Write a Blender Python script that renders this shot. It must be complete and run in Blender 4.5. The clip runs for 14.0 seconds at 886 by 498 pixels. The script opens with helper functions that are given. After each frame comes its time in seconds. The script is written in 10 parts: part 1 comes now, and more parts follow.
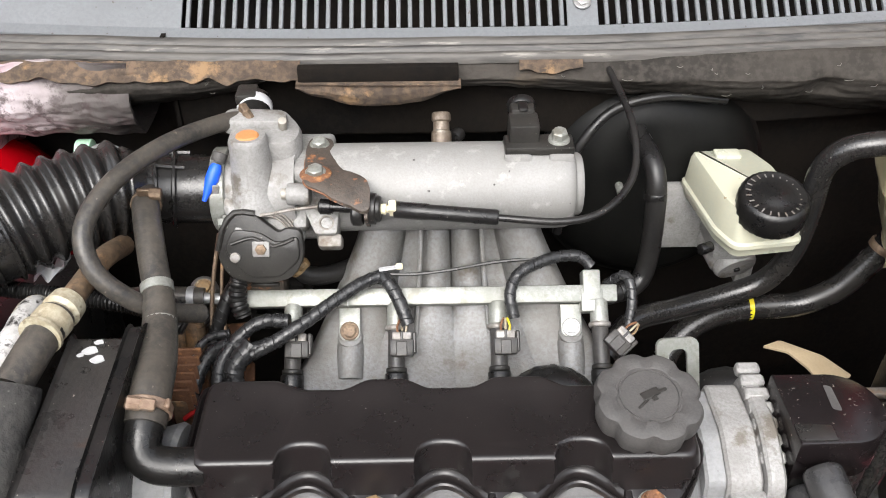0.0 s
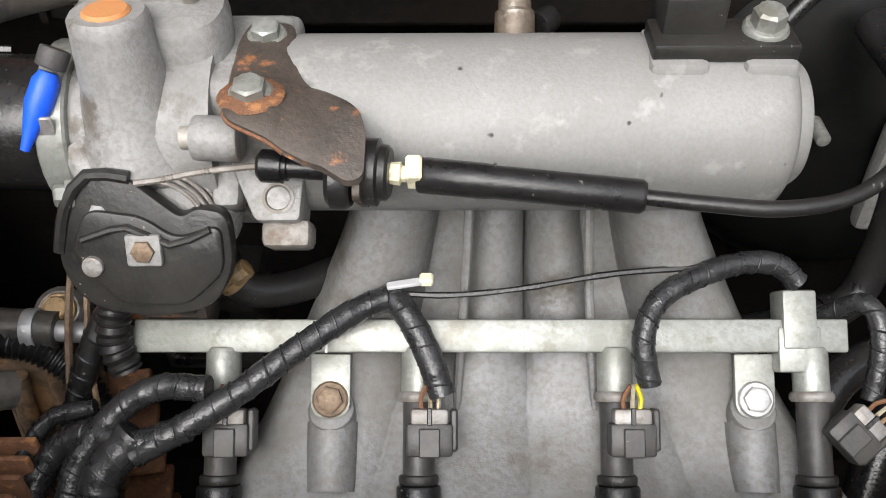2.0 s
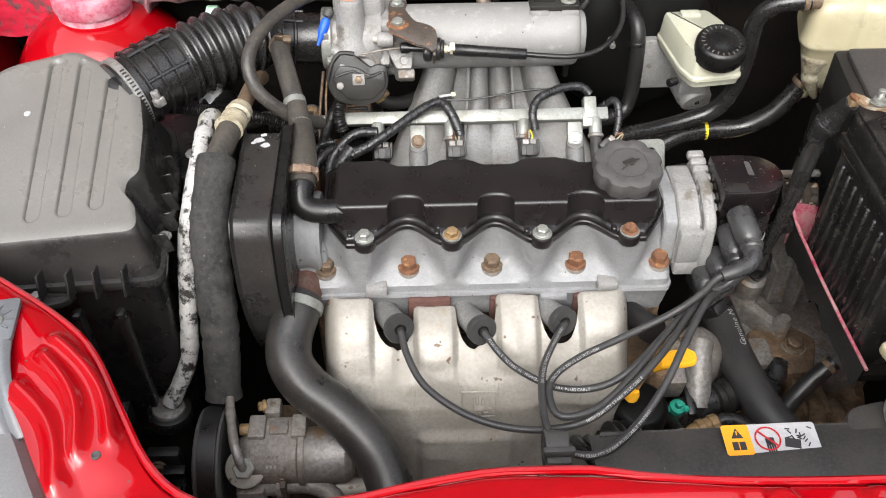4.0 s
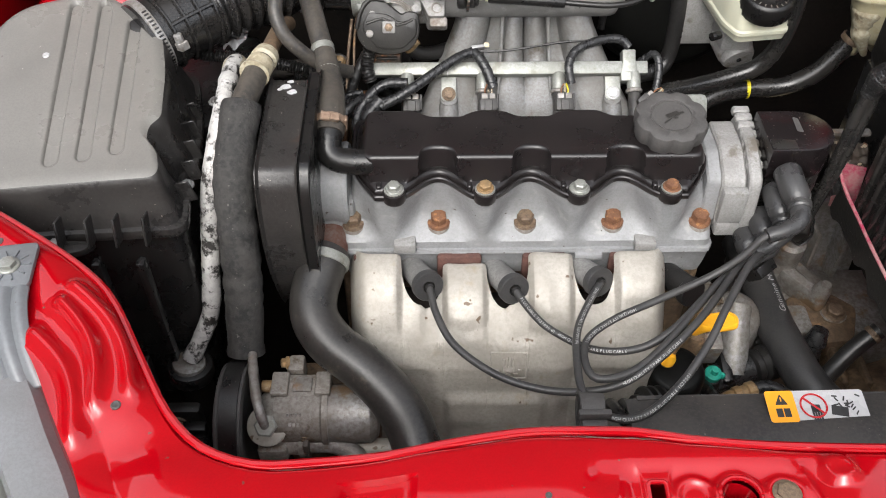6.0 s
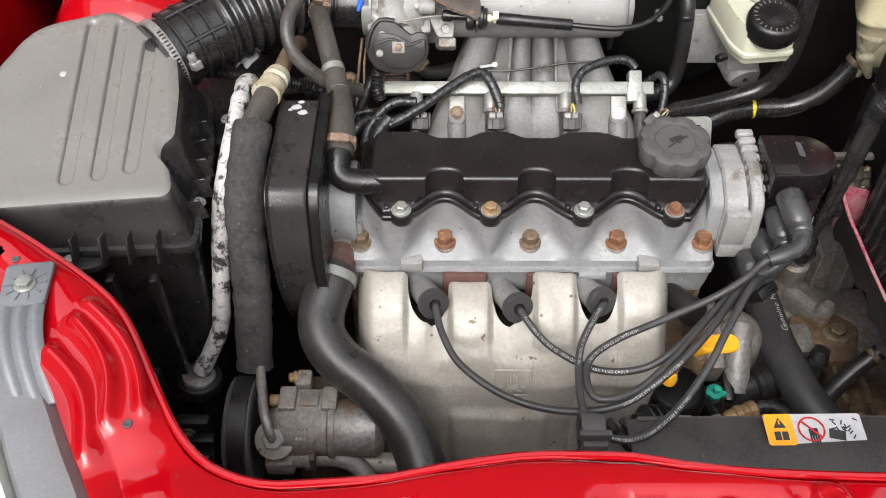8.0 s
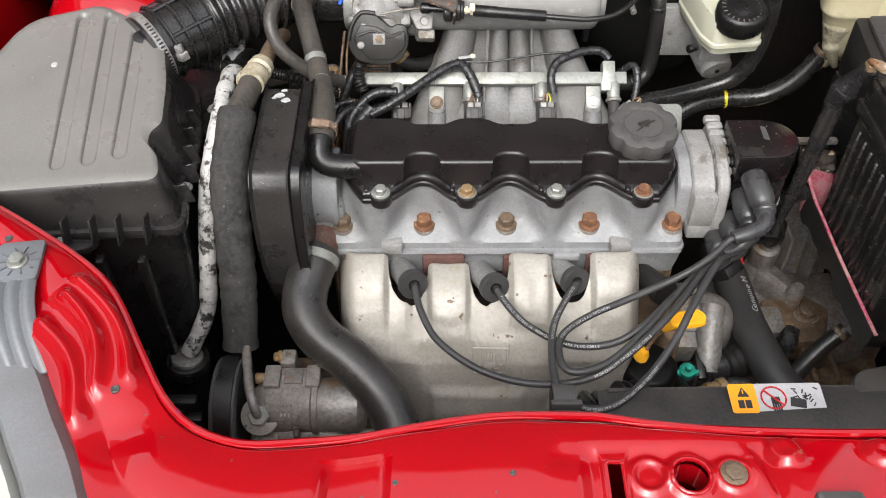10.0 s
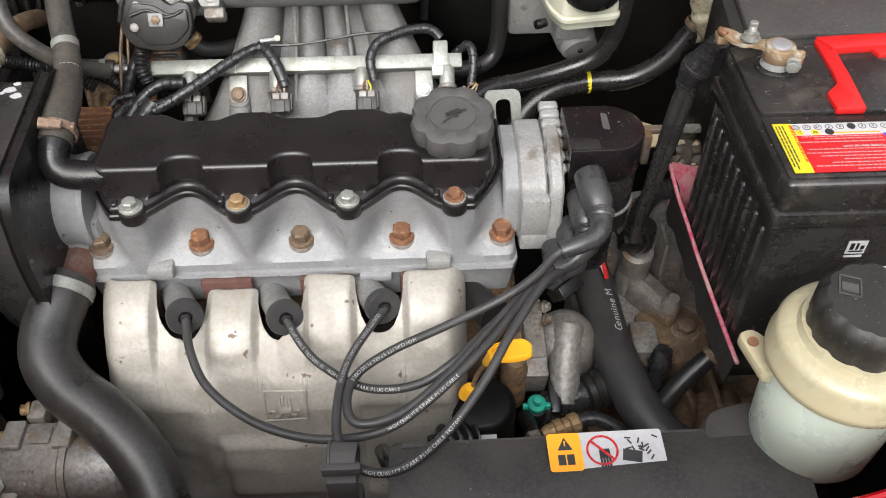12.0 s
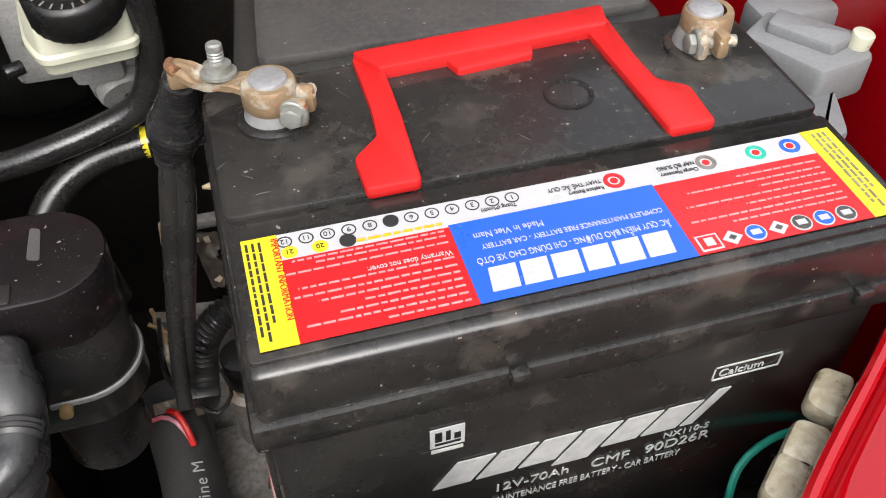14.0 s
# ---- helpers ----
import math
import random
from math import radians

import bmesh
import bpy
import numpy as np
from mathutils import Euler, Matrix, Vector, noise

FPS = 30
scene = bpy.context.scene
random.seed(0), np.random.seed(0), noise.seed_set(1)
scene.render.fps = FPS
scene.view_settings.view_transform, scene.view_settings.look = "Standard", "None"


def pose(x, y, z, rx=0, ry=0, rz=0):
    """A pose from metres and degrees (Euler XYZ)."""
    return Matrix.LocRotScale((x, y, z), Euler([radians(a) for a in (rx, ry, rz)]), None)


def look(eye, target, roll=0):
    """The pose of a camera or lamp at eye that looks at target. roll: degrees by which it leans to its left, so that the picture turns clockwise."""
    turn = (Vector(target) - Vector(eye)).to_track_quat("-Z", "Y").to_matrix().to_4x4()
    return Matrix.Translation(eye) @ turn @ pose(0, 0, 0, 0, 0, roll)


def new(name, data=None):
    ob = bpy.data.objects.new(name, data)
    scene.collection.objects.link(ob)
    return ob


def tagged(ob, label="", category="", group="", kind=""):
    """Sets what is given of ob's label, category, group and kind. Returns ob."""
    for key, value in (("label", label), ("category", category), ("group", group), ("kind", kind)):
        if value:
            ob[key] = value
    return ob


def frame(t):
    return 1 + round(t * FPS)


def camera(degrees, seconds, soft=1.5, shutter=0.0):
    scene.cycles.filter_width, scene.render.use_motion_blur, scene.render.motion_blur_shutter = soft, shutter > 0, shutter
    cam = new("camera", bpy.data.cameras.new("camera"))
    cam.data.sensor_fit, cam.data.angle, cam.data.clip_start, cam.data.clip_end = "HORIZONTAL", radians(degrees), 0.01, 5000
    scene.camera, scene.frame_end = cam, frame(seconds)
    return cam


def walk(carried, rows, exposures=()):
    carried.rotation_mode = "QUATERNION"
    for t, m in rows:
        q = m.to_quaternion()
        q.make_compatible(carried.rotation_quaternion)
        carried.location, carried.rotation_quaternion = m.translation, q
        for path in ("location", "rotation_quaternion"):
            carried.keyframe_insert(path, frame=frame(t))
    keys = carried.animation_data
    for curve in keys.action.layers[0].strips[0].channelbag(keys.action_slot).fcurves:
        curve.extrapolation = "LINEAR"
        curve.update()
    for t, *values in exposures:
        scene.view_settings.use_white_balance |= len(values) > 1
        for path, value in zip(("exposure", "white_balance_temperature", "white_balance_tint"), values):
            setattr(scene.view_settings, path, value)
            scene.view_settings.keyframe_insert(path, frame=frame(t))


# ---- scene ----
cam = camera(53.0, 14.0, 1.0)
PATH = [
    (0, (-0.006, 0.036, 1.536), (0.026, 1.613, 0.305), -0.2),
    (0.5, (-0.014, 0.101, 1.498), (0.038, 1.757, 0.379), 0.4),
    (1, (-0.025, 0.315, 1.358), (0.011, 1.928, 0.176), 0.8),
    (1.5, (-0.014, 0.426, 1.256), (-0.072, 1.97, -0.012), -0.7),
    (2, (-0.02, 0.344, 1.336), (-0.040, 1.809, -0.024), -0.6),
    (2.5, (-0.001, 0.132, 1.514), (-0.012, 1.613, 0.17), 0.1),
    (3, (0.007, -0.11, 1.676), (0.008, 1.365, 0.325), -0.3),
    (3.5, (-0.028, -0.222, 1.68), (0.0, 1.241, 0.317), -0.3),
    (4, (-0.074, -0.258, 1.665), (-0.024, 1.173, 0.268), -0.1),
    (4.2, (-0.074, -0.253, 1.654), (-0.026, 1.161, 0.24), -0.0),
    (6.3, (-0.095, -0.241, 1.617), (-0.087, 1.146, 0.175), -0.1),
    (6.5, (-0.098, -0.204, 1.594), (-0.094, 1.184, 0.154), -0.1),
    (7, (-0.09, -0.167, 1.571), (-0.097, 1.218, 0.129), -0.2),
    (7.5, (-0.093, -0.172, 1.57), (-0.099, 1.212, 0.127), -0.1),
    (8, (-0.085, -0.242, 1.653), (-0.094, 1.144, 0.212), -0.1),
    (8.2, (-0.078, -0.293, 1.7), (-0.091, 1.095, 0.26), -0.1),
    (10.3, (-0.064, -0.279, 1.649), (-0.057, 1.121, 0.221), -0.3),
    (10.5, (-0.062, -0.271, 1.643), (-0.046, 1.12, 0.206), -0.5),
    (11, (-0.07, -0.261, 1.622), (-0.038, 1.128, 0.183), -0.5),
    (11.5, (-0.05, -0.251, 1.611), (-0.003, 1.138, 0.172), -0.4),
    (12, (0.1, -0.158, 1.557), (0.161, 1.23, 0.119), -0.1),
    (12.5, (0.197, -0.065, 1.494), (0.276, 1.319, 0.052), -0.1),
    (13, (0.276, 0.05, 1.421), (0.378, 1.429, -0.025), -1.0),
    (13.5, (0.342, 0.1, 1.388), (0.522, 1.471, -0.057), -1.8),
    (14, (0.37, 0.101, 1.391), (0.761, 1.438, -0.045), 0.2),
]
EXPOSURES = [(0, 1.48), (0.5, 1.35), (1, 1.42), (1.5, 1.15), (2, 1.15), (2.5, 1.52), (3, 1.42), (3.5, 1.42), (4, 1.38), (6.5, 1.23), (7, 1.28), (8, 1.28), (10.5, 1.21), (11.5, 1.22), (12.5, 1.27), (13, 1.31), (13.5, 1.38), (14, 1.32)]
walk(cam, [(t, look(eye, target, roll)) for t, eye, target, roll in PATH], EXPOSURES)

# ---- light ----
world = bpy.data.worlds.new("sky")
scene.world = world
world.use_nodes = True
wn = world.node_tree
sky = wn.nodes.new("ShaderNodeTexSky")
sky.sky_type, sky.sun_disc = "NISHITA", False
sky.sun_elevation, sky.sun_rotation = radians(46), radians(193)
sky.air_density, sky.dust_density, sky.ozone_density = 1.0, 3.0, 0.6
hsv = wn.nodes.new("ShaderNodeHueSaturation")
hsv.inputs["Saturation"].default_value = 0.25
wn.links.new(sky.outputs[0], hsv.inputs["Color"])
wn.links.new(hsv.outputs[0], wn.nodes["Background"].inputs[0])
wn.nodes["Background"].inputs[1].default_value = 0.22
sun = new("sun", bpy.data.lights.new("sun", "SUN"))
sun.data.energy, sun.data.angle, sun.data.color = 0.7, radians(60), (1.0, 0.98, 0.95)
sun.matrix_world = look((-0.5, -1.9, 3.3), (0, 0.3, 1.0))


# ---- materials ----
def mat(name, base, rough=0.5, metal=0.0, second=None, amount=0.5, scale=40.0, fine=400.0, bump=0.15, rvar=0.12, coat=0.0,
        speck=None, speck_scale=300.0, speck_at=0.675, trans=0.0, spec=0.5, detail=6.0, blotch=None, blotch_scale=9.0, blotch_at=0.62, stretch=None):
    """A surface with two scales of colour variation, varied gloss and fine relief; specks and blotches are dirt with a shape of its own."""
    m = bpy.data.materials.new(name)
    m.use_nodes = True
    t = m.node_tree
    b = t.nodes["Principled BSDF"]
    gm = t.nodes.new("ShaderNodeNewGeometry")
    pos = gm.outputs["Position"]
    if stretch:
        vm = t.nodes.new("ShaderNodeVectorMath")
        vm.operation = "MULTIPLY"
        vm.inputs[1].default_value = stretch
        t.links.new(pos, vm.inputs[0])
        pos = vm.outputs[0]

    def noise_tex(sc, det=detail, rg=0.6):
        n = t.nodes.new("ShaderNodeTexNoise")
        n.inputs["Scale"].default_value, n.inputs["Detail"].default_value, n.inputs["Roughness"].default_value = sc, det, rg
        t.links.new(pos, n.inputs["Vector"])
        return n.outputs["Fac"]

    def ramp(src, lo, hi):
        r = t.nodes.new("ShaderNodeMapRange")
        r.inputs[1].default_value, r.inputs[2].default_value = lo, hi
        r.clamp = True
        t.links.new(src, r.inputs[0])
        return r.outputs[0]

    def mixc(fac, a, c):
        n = t.nodes.new("ShaderNodeMix")
        n.data_type = "RGBA"
        t.links.new(fac, n.inputs[0])
        for sock, v in ((n.inputs[6], a), (n.inputs[7], c)):
            if isinstance(v, tuple):
                sock.default_value = (*v, 1)
            else:
                t.links.new(v, sock)
        return n.outputs[2]

    second = second or tuple(min(1, c * 0.6) for c in base)
    big, small = noise_tex(scale), noise_tex(fine, 3.0)
    mul = t.nodes.new("ShaderNodeMath")
    mul.operation = "MULTIPLY"
    t.links.new(ramp(big, 0.38, 0.68), mul.inputs[0])
    mul.inputs[1].default_value = amount
    col = mixc(mul.outputs[0], base, second)
    grain = t.nodes.new("ShaderNodeMath")
    grain.operation = "MULTIPLY"
    t.links.new(ramp(small, 0.42, 0.62), grain.inputs[0])
    grain.inputs[1].default_value = min(0.8, amount * (0.75 if bump else 0.15))
    col = mixc(grain.outputs[0], col, second)
    if blotch:
        f = ramp(noise_tex(blotch_scale, 8.0, 0.65), blotch_at - 0.05, blotch_at + 0.04)
        col = mixc(f, col, blotch)
    if speck:
        f = ramp(noise_tex(speck_scale, 2.0), speck_at, speck_at + 0.04)
        col = mixc(f, col, speck)
    t.links.new(col, b.inputs["Base Color"])
    r = t.nodes.new("ShaderNodeMapRange")
    r.inputs[1].default_value, r.inputs[2].default_value = 0.3, 0.7
    r.inputs[3].default_value, r.inputs[4].default_value = max(0.03, rough - rvar), min(1, rough + rvar)
    t.links.new(big, r.inputs[0])
    t.links.new(r.outputs[0], b.inputs["Roughness"])
    b.inputs["Metallic"].default_value = metal
    b.inputs["Specular IOR Level"].default_value = spec
    b.inputs["Coat Weight"].default_value = coat
    b.inputs["Coat Roughness"].default_value = 0.06
    b.inputs["Transmission Weight"].default_value = trans
    if bump:
        bp = t.nodes.new("ShaderNodeBump")
        bp.inputs["Strength"].default_value, bp.inputs["Distance"].default_value = bump, 0.0012
        t.links.new(small, bp.inputs["Height"])
        t.links.new(bp.outputs[0], b.inputs["Normal"])
    return m


ALU = mat("cast_aluminium", (0.2957, 0.2922, 0.2842), 0.55, 0.12, (0.1848, 0.1778, 0.1698), 0.8, 30, 420, 0.4, blotch=(0.1258, 0.1109, 0.0924), blotch_scale=34, blotch_at=0.62)
PLENUM = mat("smooth_cast_aluminium", (0.240, 0.236, 0.230), 0.55, 0.12, (0.187, 0.180, 0.167), 0.5, 22, 600, 0.22, speck=(0.0343, 0.0299, 0.0273), speck_scale=95, speck_at=0.73, blotch=(0.2922, 0.2860, 0.2719), blotch_scale=60, blotch_at=0.62)
HEAD = mat("head_aluminium", (0.2540, 0.2570, 0.2610), 0.58, 0.12, (0.1640, 0.1640, 0.1640), 0.5, 38, 360, 0.35, blotch=(0.2950, 0.2950, 0.2880), blotch_scale=45, blotch_at=0.64, speck=(0.0722, 0.0613, 0.0504), speck_scale=120, speck_at=0.70)
RUNNER = mat("stained_aluminium", (0.188, 0.189, 0.192), 0.55, 0.10, (0.122, 0.115, 0.102), 0.9, 24, 320, 0.45, blotch=(0.0902, 0.0760, 0.0579), blotch_scale=26, blotch_at=0.65)
SHIELD = mat("heat_shield_aluminium", (0.352, 0.330, 0.294), 0.5, 0.15, (0.258, 0.238, 0.205), 0.8, 18, 260, 0.3, speck=(0.1056, 0.0704, 0.0440), speck_scale=75, speck_at=0.70, blotch=(0.2728, 0.2332, 0.1760), blotch_scale=26, blotch_at=0.66)
ZINC = mat("zinc_plated_steel", (0.288, 0.294, 0.274), 0.42, 0.35, (0.195, 0.198, 0.176), 0.9, 60, 400, 0.2, blotch=(0.1737, 0.1674, 0.1422), blotch_scale=70, blotch_at=0.60)
STEEL = mat("bare_steel", (0.40, 0.40, 0.40), 0.42, 0.6, (0.26, 0.25, 0.24), 0.7, 80, 400, 0.2)
COVER = mat("satin_black_plastic", (0.0088, 0.0074, 0.0077), 0.30, 0.0, (0.0155, 0.0128, 0.0124), 0.7, 25, 600, 0.06, spec=0.5, rvar=0.06, speck=(0.2025, 0.1890, 0.1755), speck_scale=420, speck_at=0.735)
BLACK = mat("black_plastic", (0.006, 0.006, 0.0064), 0.30, 0.0, (0.013, 0.012, 0.011), 0.7, 40, 400, 0.2, spec=0.38, speck=(0.10, 0.09, 0.08), speck_scale=300, speck_at=0.715)
DUSTY = mat("dusty_black_plastic", (0.010, 0.0096, 0.0093), 0.42, 0.0, (0.027, 0.025, 0.022), 0.8, 20, 300, 0.25, spec=0.38, speck=(0.18, 0.16, 0.14), speck_scale=350, speck_at=0.70)
CAP = mat("worn_grey_black_plastic", (0.055, 0.053, 0.052), 0.55, 0.0, (0.085, 0.08, 0.076), 0.6, 50, 600, 0.2, spec=0.25)
AIRBOX = mat("lit_faded_plastic", (0.158, 0.151, 0.138), 0.33, 0.0, (0.112, 0.108, 0.100), 0.6, 14, 500, 0.10, spec=0.5, speck=(0.32, 0.30, 0.27), speck_scale=230, speck_at=0.735)
RUBBER = mat("black_rubber", (0.0075, 0.0075, 0.008), 0.34, 0.0, (0.020, 0.0185, 0.017), 0.7, 30, 400, 0.2, spec=0.38, speck=(0.12, 0.11, 0.10), speck_scale=330, speck_at=0.705)
HOSE = mat("aged_grey_rubber", (0.027, 0.026, 0.025), 0.42, 0.0, (0.076, 0.066, 0.054), 0.8, 26, 240, 0.35, spec=0.4, speck=(0.14, 0.12, 0.10), speck_scale=260, speck_at=0.71)
FOAM = mat("foam_pipe_insulation", (0.022, 0.0215, 0.0215), 0.85, 0.0, (0.050, 0.048, 0.045), 0.9, 60, 170, 1.0, spec=0.2, speck=(0.09, 0.085, 0.08), speck_scale=240, speck_at=0.69)
TAPE = mat("black_vinyl_tape", (0.014, 0.014, 0.015), 0.28, 0.0, (0.03, 0.03, 0.03), 0.5, 90, 300, 0.5)
RED = mat("red_car_paint", (0.33, 0.0012, 0.005), 0.45, 0.0, (0.27, 0.0012, 0.004), 0.5, 7, 700, 0.02, rvar=0.05, coat=1.0, spec=0.0, speck=(0.14, 0.04, 0.03), speck_scale=150, speck_at=0.74)
RED.node_tree.nodes["Principled BSDF"].inputs["Coat IOR"].default_value = 1.6
OVERSPRAY = mat("oversprayed_pink_paint", (0.46, 0.14, 0.19), 0.6, 0.0, (0.36, 0.03, 0.06), 0.9, 12, 200, 0.3, blotch=(0.50, 0.28, 0.32), blotch_scale=14, blotch_at=0.56)
TRAYRED = mat("faded_red_tray_paint", (0.42, 0.025, 0.085), 0.5, 0.0, (0.42, 0.25, 0.24), 0.9, 60, 300, 0.3)
LEADPRINT = mat("worn_grey_print", (0.40, 0.40, 0.39), 0.5, 0.0, (0.22, 0.22, 0.22), 0.8, 90, 500, 0.0)
LEADRUBBER = mat("grey_black_lead_rubber", (0.026, 0.026, 0.027), 0.42, 0.0, (0.045, 0.043, 0.041), 0.7, 60, 500, 0.15, spec=0.4)
SHROUD = mat("dusty_grey_black_plastic", (0.032, 0.031, 0.031), 0.45, 0.0, (0.060, 0.055, 0.050), 0.8, 24, 300, 0.2, spec=0.38, speck=(0.16, 0.14, 0.12), speck_scale=320, speck_at=0.71)
NECK = mat("brown_stained_casting", (0.13, 0.10, 0.085), 0.6, 0.2, (0.10, 0.035, 0.022), 0.9, 40, 260, 0.5)
CREAM = mat("yellowed_translucent_plastic", (0.372, 0.344, 0.236), 0.30, 0.0, (0.3612, 0.3096, 0.1892), 0.8, 16, 240, 0.1, blotch=(0.3612, 0.2580, 0.1376), blotch_scale=14, blotch_at=0.68)
CREAM2 = mat("milky_translucent_plastic", (0.3956, 0.4048, 0.3312), 0.35, 0.0, (0.4600, 0.4416, 0.3312), 0.7, 16, 300, 0.1, speck=(0.2760, 0.2024, 0.1104), speck_scale=160, speck_at=0.715)
FLUID = mat("pale_green_fluid_plastic", (0.56, 0.66, 0.58), 0.3, 0.0, (0.62, 0.66, 0.52), 0.5, 20, 400, 0.05)
RUST = mat("rusty_steel", (0.20, 0.092, 0.045), 0.8, 0.15, (0.12, 0.055, 0.03), 0.8, 120, 600, 0.6, blotch=(0.33, 0.155, 0.06), blotch_scale=150, blotch_at=0.62)
RUSTDARK = mat("brown_bolt_steel", (0.20, 0.14, 0.09), 0.6, 0.4, (0.10, 0.07, 0.05), 0.8, 140, 600, 0.4)
BRACKET = mat("flaking_black_bracket", (0.045, 0.038, 0.033), 0.55, 0.2, (0.09, 0.07, 0.055), 0.6, 60, 400, 0.4, blotch=(0.36, 0.15, 0.06), blotch_scale=55, blotch_at=0.64)
GASKET = mat("red_brown_gasket", (0.105, 0.045, 0.034), 0.8, 0.0, (0.06, 0.03, 0.024), 0.8, 90)
FELT = mat("black_sound_felt", (0.022, 0.020, 0.018), 0.95, 0.0, (0.056, 0.050, 0.044), 0.8, 10, 140, 0.8, spec=0.08, blotch=(0.075, 0.060, 0.046), blotch_scale=8, blotch_at=0.64)
LIP = mat("peeling_brown_lip", (0.105, 0.070, 0.044), 0.9, 0.0, (0.035, 0.026, 0.020), 0.9, 40, 160, 0.9, blotch=(0.20, 0.125, 0.065), blotch_scale=32, blotch_at=0.62)
SEAL = mat("weathered_rubber_seal", (0.036, 0.0345, 0.0335), 0.5, 0.0, (0.092, 0.085, 0.077), 0.9, 60, 300, 0.3, spec=0.35, stretch=(0.12, 1, 1), blotch=(0.20, 0.185, 0.165), blotch_scale=90, blotch_at=0.66)
FRAY = mat("grey_felt_fibre", (0.1400, 0.1330, 0.1190), 0.9, 0.0, (0.0840, 0.0770, 0.0700), 0.5, 60)
COWL = mat("silver_grey_cowl", (0.148, 0.157, 0.166), 0.40, 0.1, (0.112, 0.117, 0.123), 0.7, 12, 300, 0.12, speck=(0.0680, 0.0595, 0.0510), speck_scale=160, speck_at=0.70)
# Near-black grime: the bay's deep shade is put into this colour.
DARK = mat("shade_black_grime", (0.0045, 0.0042, 0.0040), 0.9, 0.0, (0.012, 0.0095, 0.0075), 0.8, 12, 160, 0.6, spec=0.10, blotch=(0.014, 0.010, 0.008), blotch_scale=11, blotch_at=0.66)
GRIME = mat("oily_brown_cast_iron", (0.215, 0.140, 0.082), 0.65, 0.1, (0.068, 0.048, 0.032), 0.9, 22, 160, 0.8, blotch=(0.360, 0.200, 0.090), blotch_scale=30, blotch_at=0.62)
GEARBOX = mat("dull_gearbox_aluminium", (0.2900, 0.2857, 0.2798), 0.5, 0.35, (0.1377, 0.1160, 0.0957), 0.9, 22, 220, 0.5, blotch=(0.1885, 0.1232, 0.0725), blotch_scale=26, blotch_at=0.62)
CRUST = mat("flaking_white_pipe_coat", (0.50, 0.49, 0.47), 0.6, 0.1, (0.32, 0.31, 0.30), 0.8, 60, 300, 0.6, blotch=(0.020, 0.018, 0.016), blotch_scale=75, blotch_at=0.55)
YELLOW = mat("yellow_handle_plastic", (0.85, 0.42, 0.02), 0.4, 0.0, (0.70, 0.33, 0.02), 0.4, 40)
TEAL = mat("teal_green_plastic", (0.02, 0.36, 0.26), 0.4, 0.0, (0.02, 0.26, 0.19), 0.4, 40)
BLUE = mat("blue_plastic", (0.01, 0.10, 0.75), 0.4, 0.0, (0.01, 0.07, 0.55), 0.4, 40)
MINT = mat("pale_green_cap_plastic", (0.42, 0.66, 0.48), 0.5, 0.0, (0.35, 0.52, 0.38), 0.4, 40)
TERMINAL = mat("corroded_brass", (0.29, 0.20, 0.105), 0.55, 0.3, (0.21, 0.14, 0.085), 0.9, 60, 320, 0.5, blotch=(0.40, 0.36, 0.29), blotch_scale=70, blotch_at=0.58, speck=(0.36, 0.13, 0.06), speck_scale=160, speck_at=0.66)
POWDER = mat("corrosion_powder", (0.50, 0.44, 0.34), 0.9, 0.0, (0.36, 0.29, 0.20), 0.8, 90, 300, 0.9)
WRAP = mat("wrinkled_shiny_tape", (0.011, 0.011, 0.0115), 0.20, 0.0, (0.026, 0.025, 0.024), 0.6, 120, 240, 0.5, spec=0.6)
BOOTGREY = mat("grey_boot_rubber", (0.024, 0.024, 0.0252), 0.30, 0.0, (0.048, 0.047, 0.046), 0.7, 40, 300, 0.2, spec=0.45)
CANBLACK = mat("black_painted_can", (0.0035, 0.0035, 0.0035), 0.42, 0.0, (0.007, 0.007, 0.006), 0.7, 40, 300, 0.1, spec=0.15)
STAINED = mat("brown_stained_pipe", (0.16, 0.13, 0.10), 0.5, 0.3, (0.07, 0.05, 0.035), 0.9, 50, 300, 0.4, blotch=(0.34, 0.32, 0.28), blotch_scale=60, blotch_at=0.62)
ORANGE = mat("orange_sealant", (0.46, 0.21, 0.08), 0.6, 0.0, (0.45, 0.18, 0.06), 0.6, 80)
IVORY = mat("ivory_plastic", (0.78, 0.72, 0.50), 0.45, 0.0, (0.6, 0.55, 0.4), 0.5, 60)
BRASS = mat("tarnished_brass", (0.32, 0.20, 0.09), 0.55, 0.35, (0.22, 0.15, 0.08), 0.9, 70, 300, 0.5, blotch=(0.42, 0.34, 0.24), blotch_scale=55, blotch_at=0.60)
POSTGREY = mat("frosted_grey_plastic", (0.24, 0.245, 0.25), 0.4, 0.0, (0.16, 0.155, 0.15), 0.8, 60, 300, 0.2)
LEAD = mat("grey_lead", (0.45, 0.45, 0.46), 0.45, 0.6, (0.3, 0.3, 0.3), 0.7, 90)
BATTERY = mat("battery_black_plastic", (0.0100, 0.0094, 0.0092), 0.24, 0.0, (0.0255, 0.0235, 0.0215), 0.8, 18, 300, 0.12, spec=0.5, speck=(0.2160, 0.1890, 0.1620), speck_scale=300, speck_at=0.715, blotch=(0.046, 0.040, 0.034), blotch_scale=24, blotch_at=0.60)
REDP = mat("red_handle_plastic", (0.47, 0.010, 0.010), 0.38, 0.0, (0.40, 0.010, 0.010), 0.5, 20, 300, 0.05)
L_RED = mat("label_red", (0.44, 0.012, 0.015), 0.3, 0.0, (0.38, 0.012, 0.014), 0.5, 30, 300, 0.0)
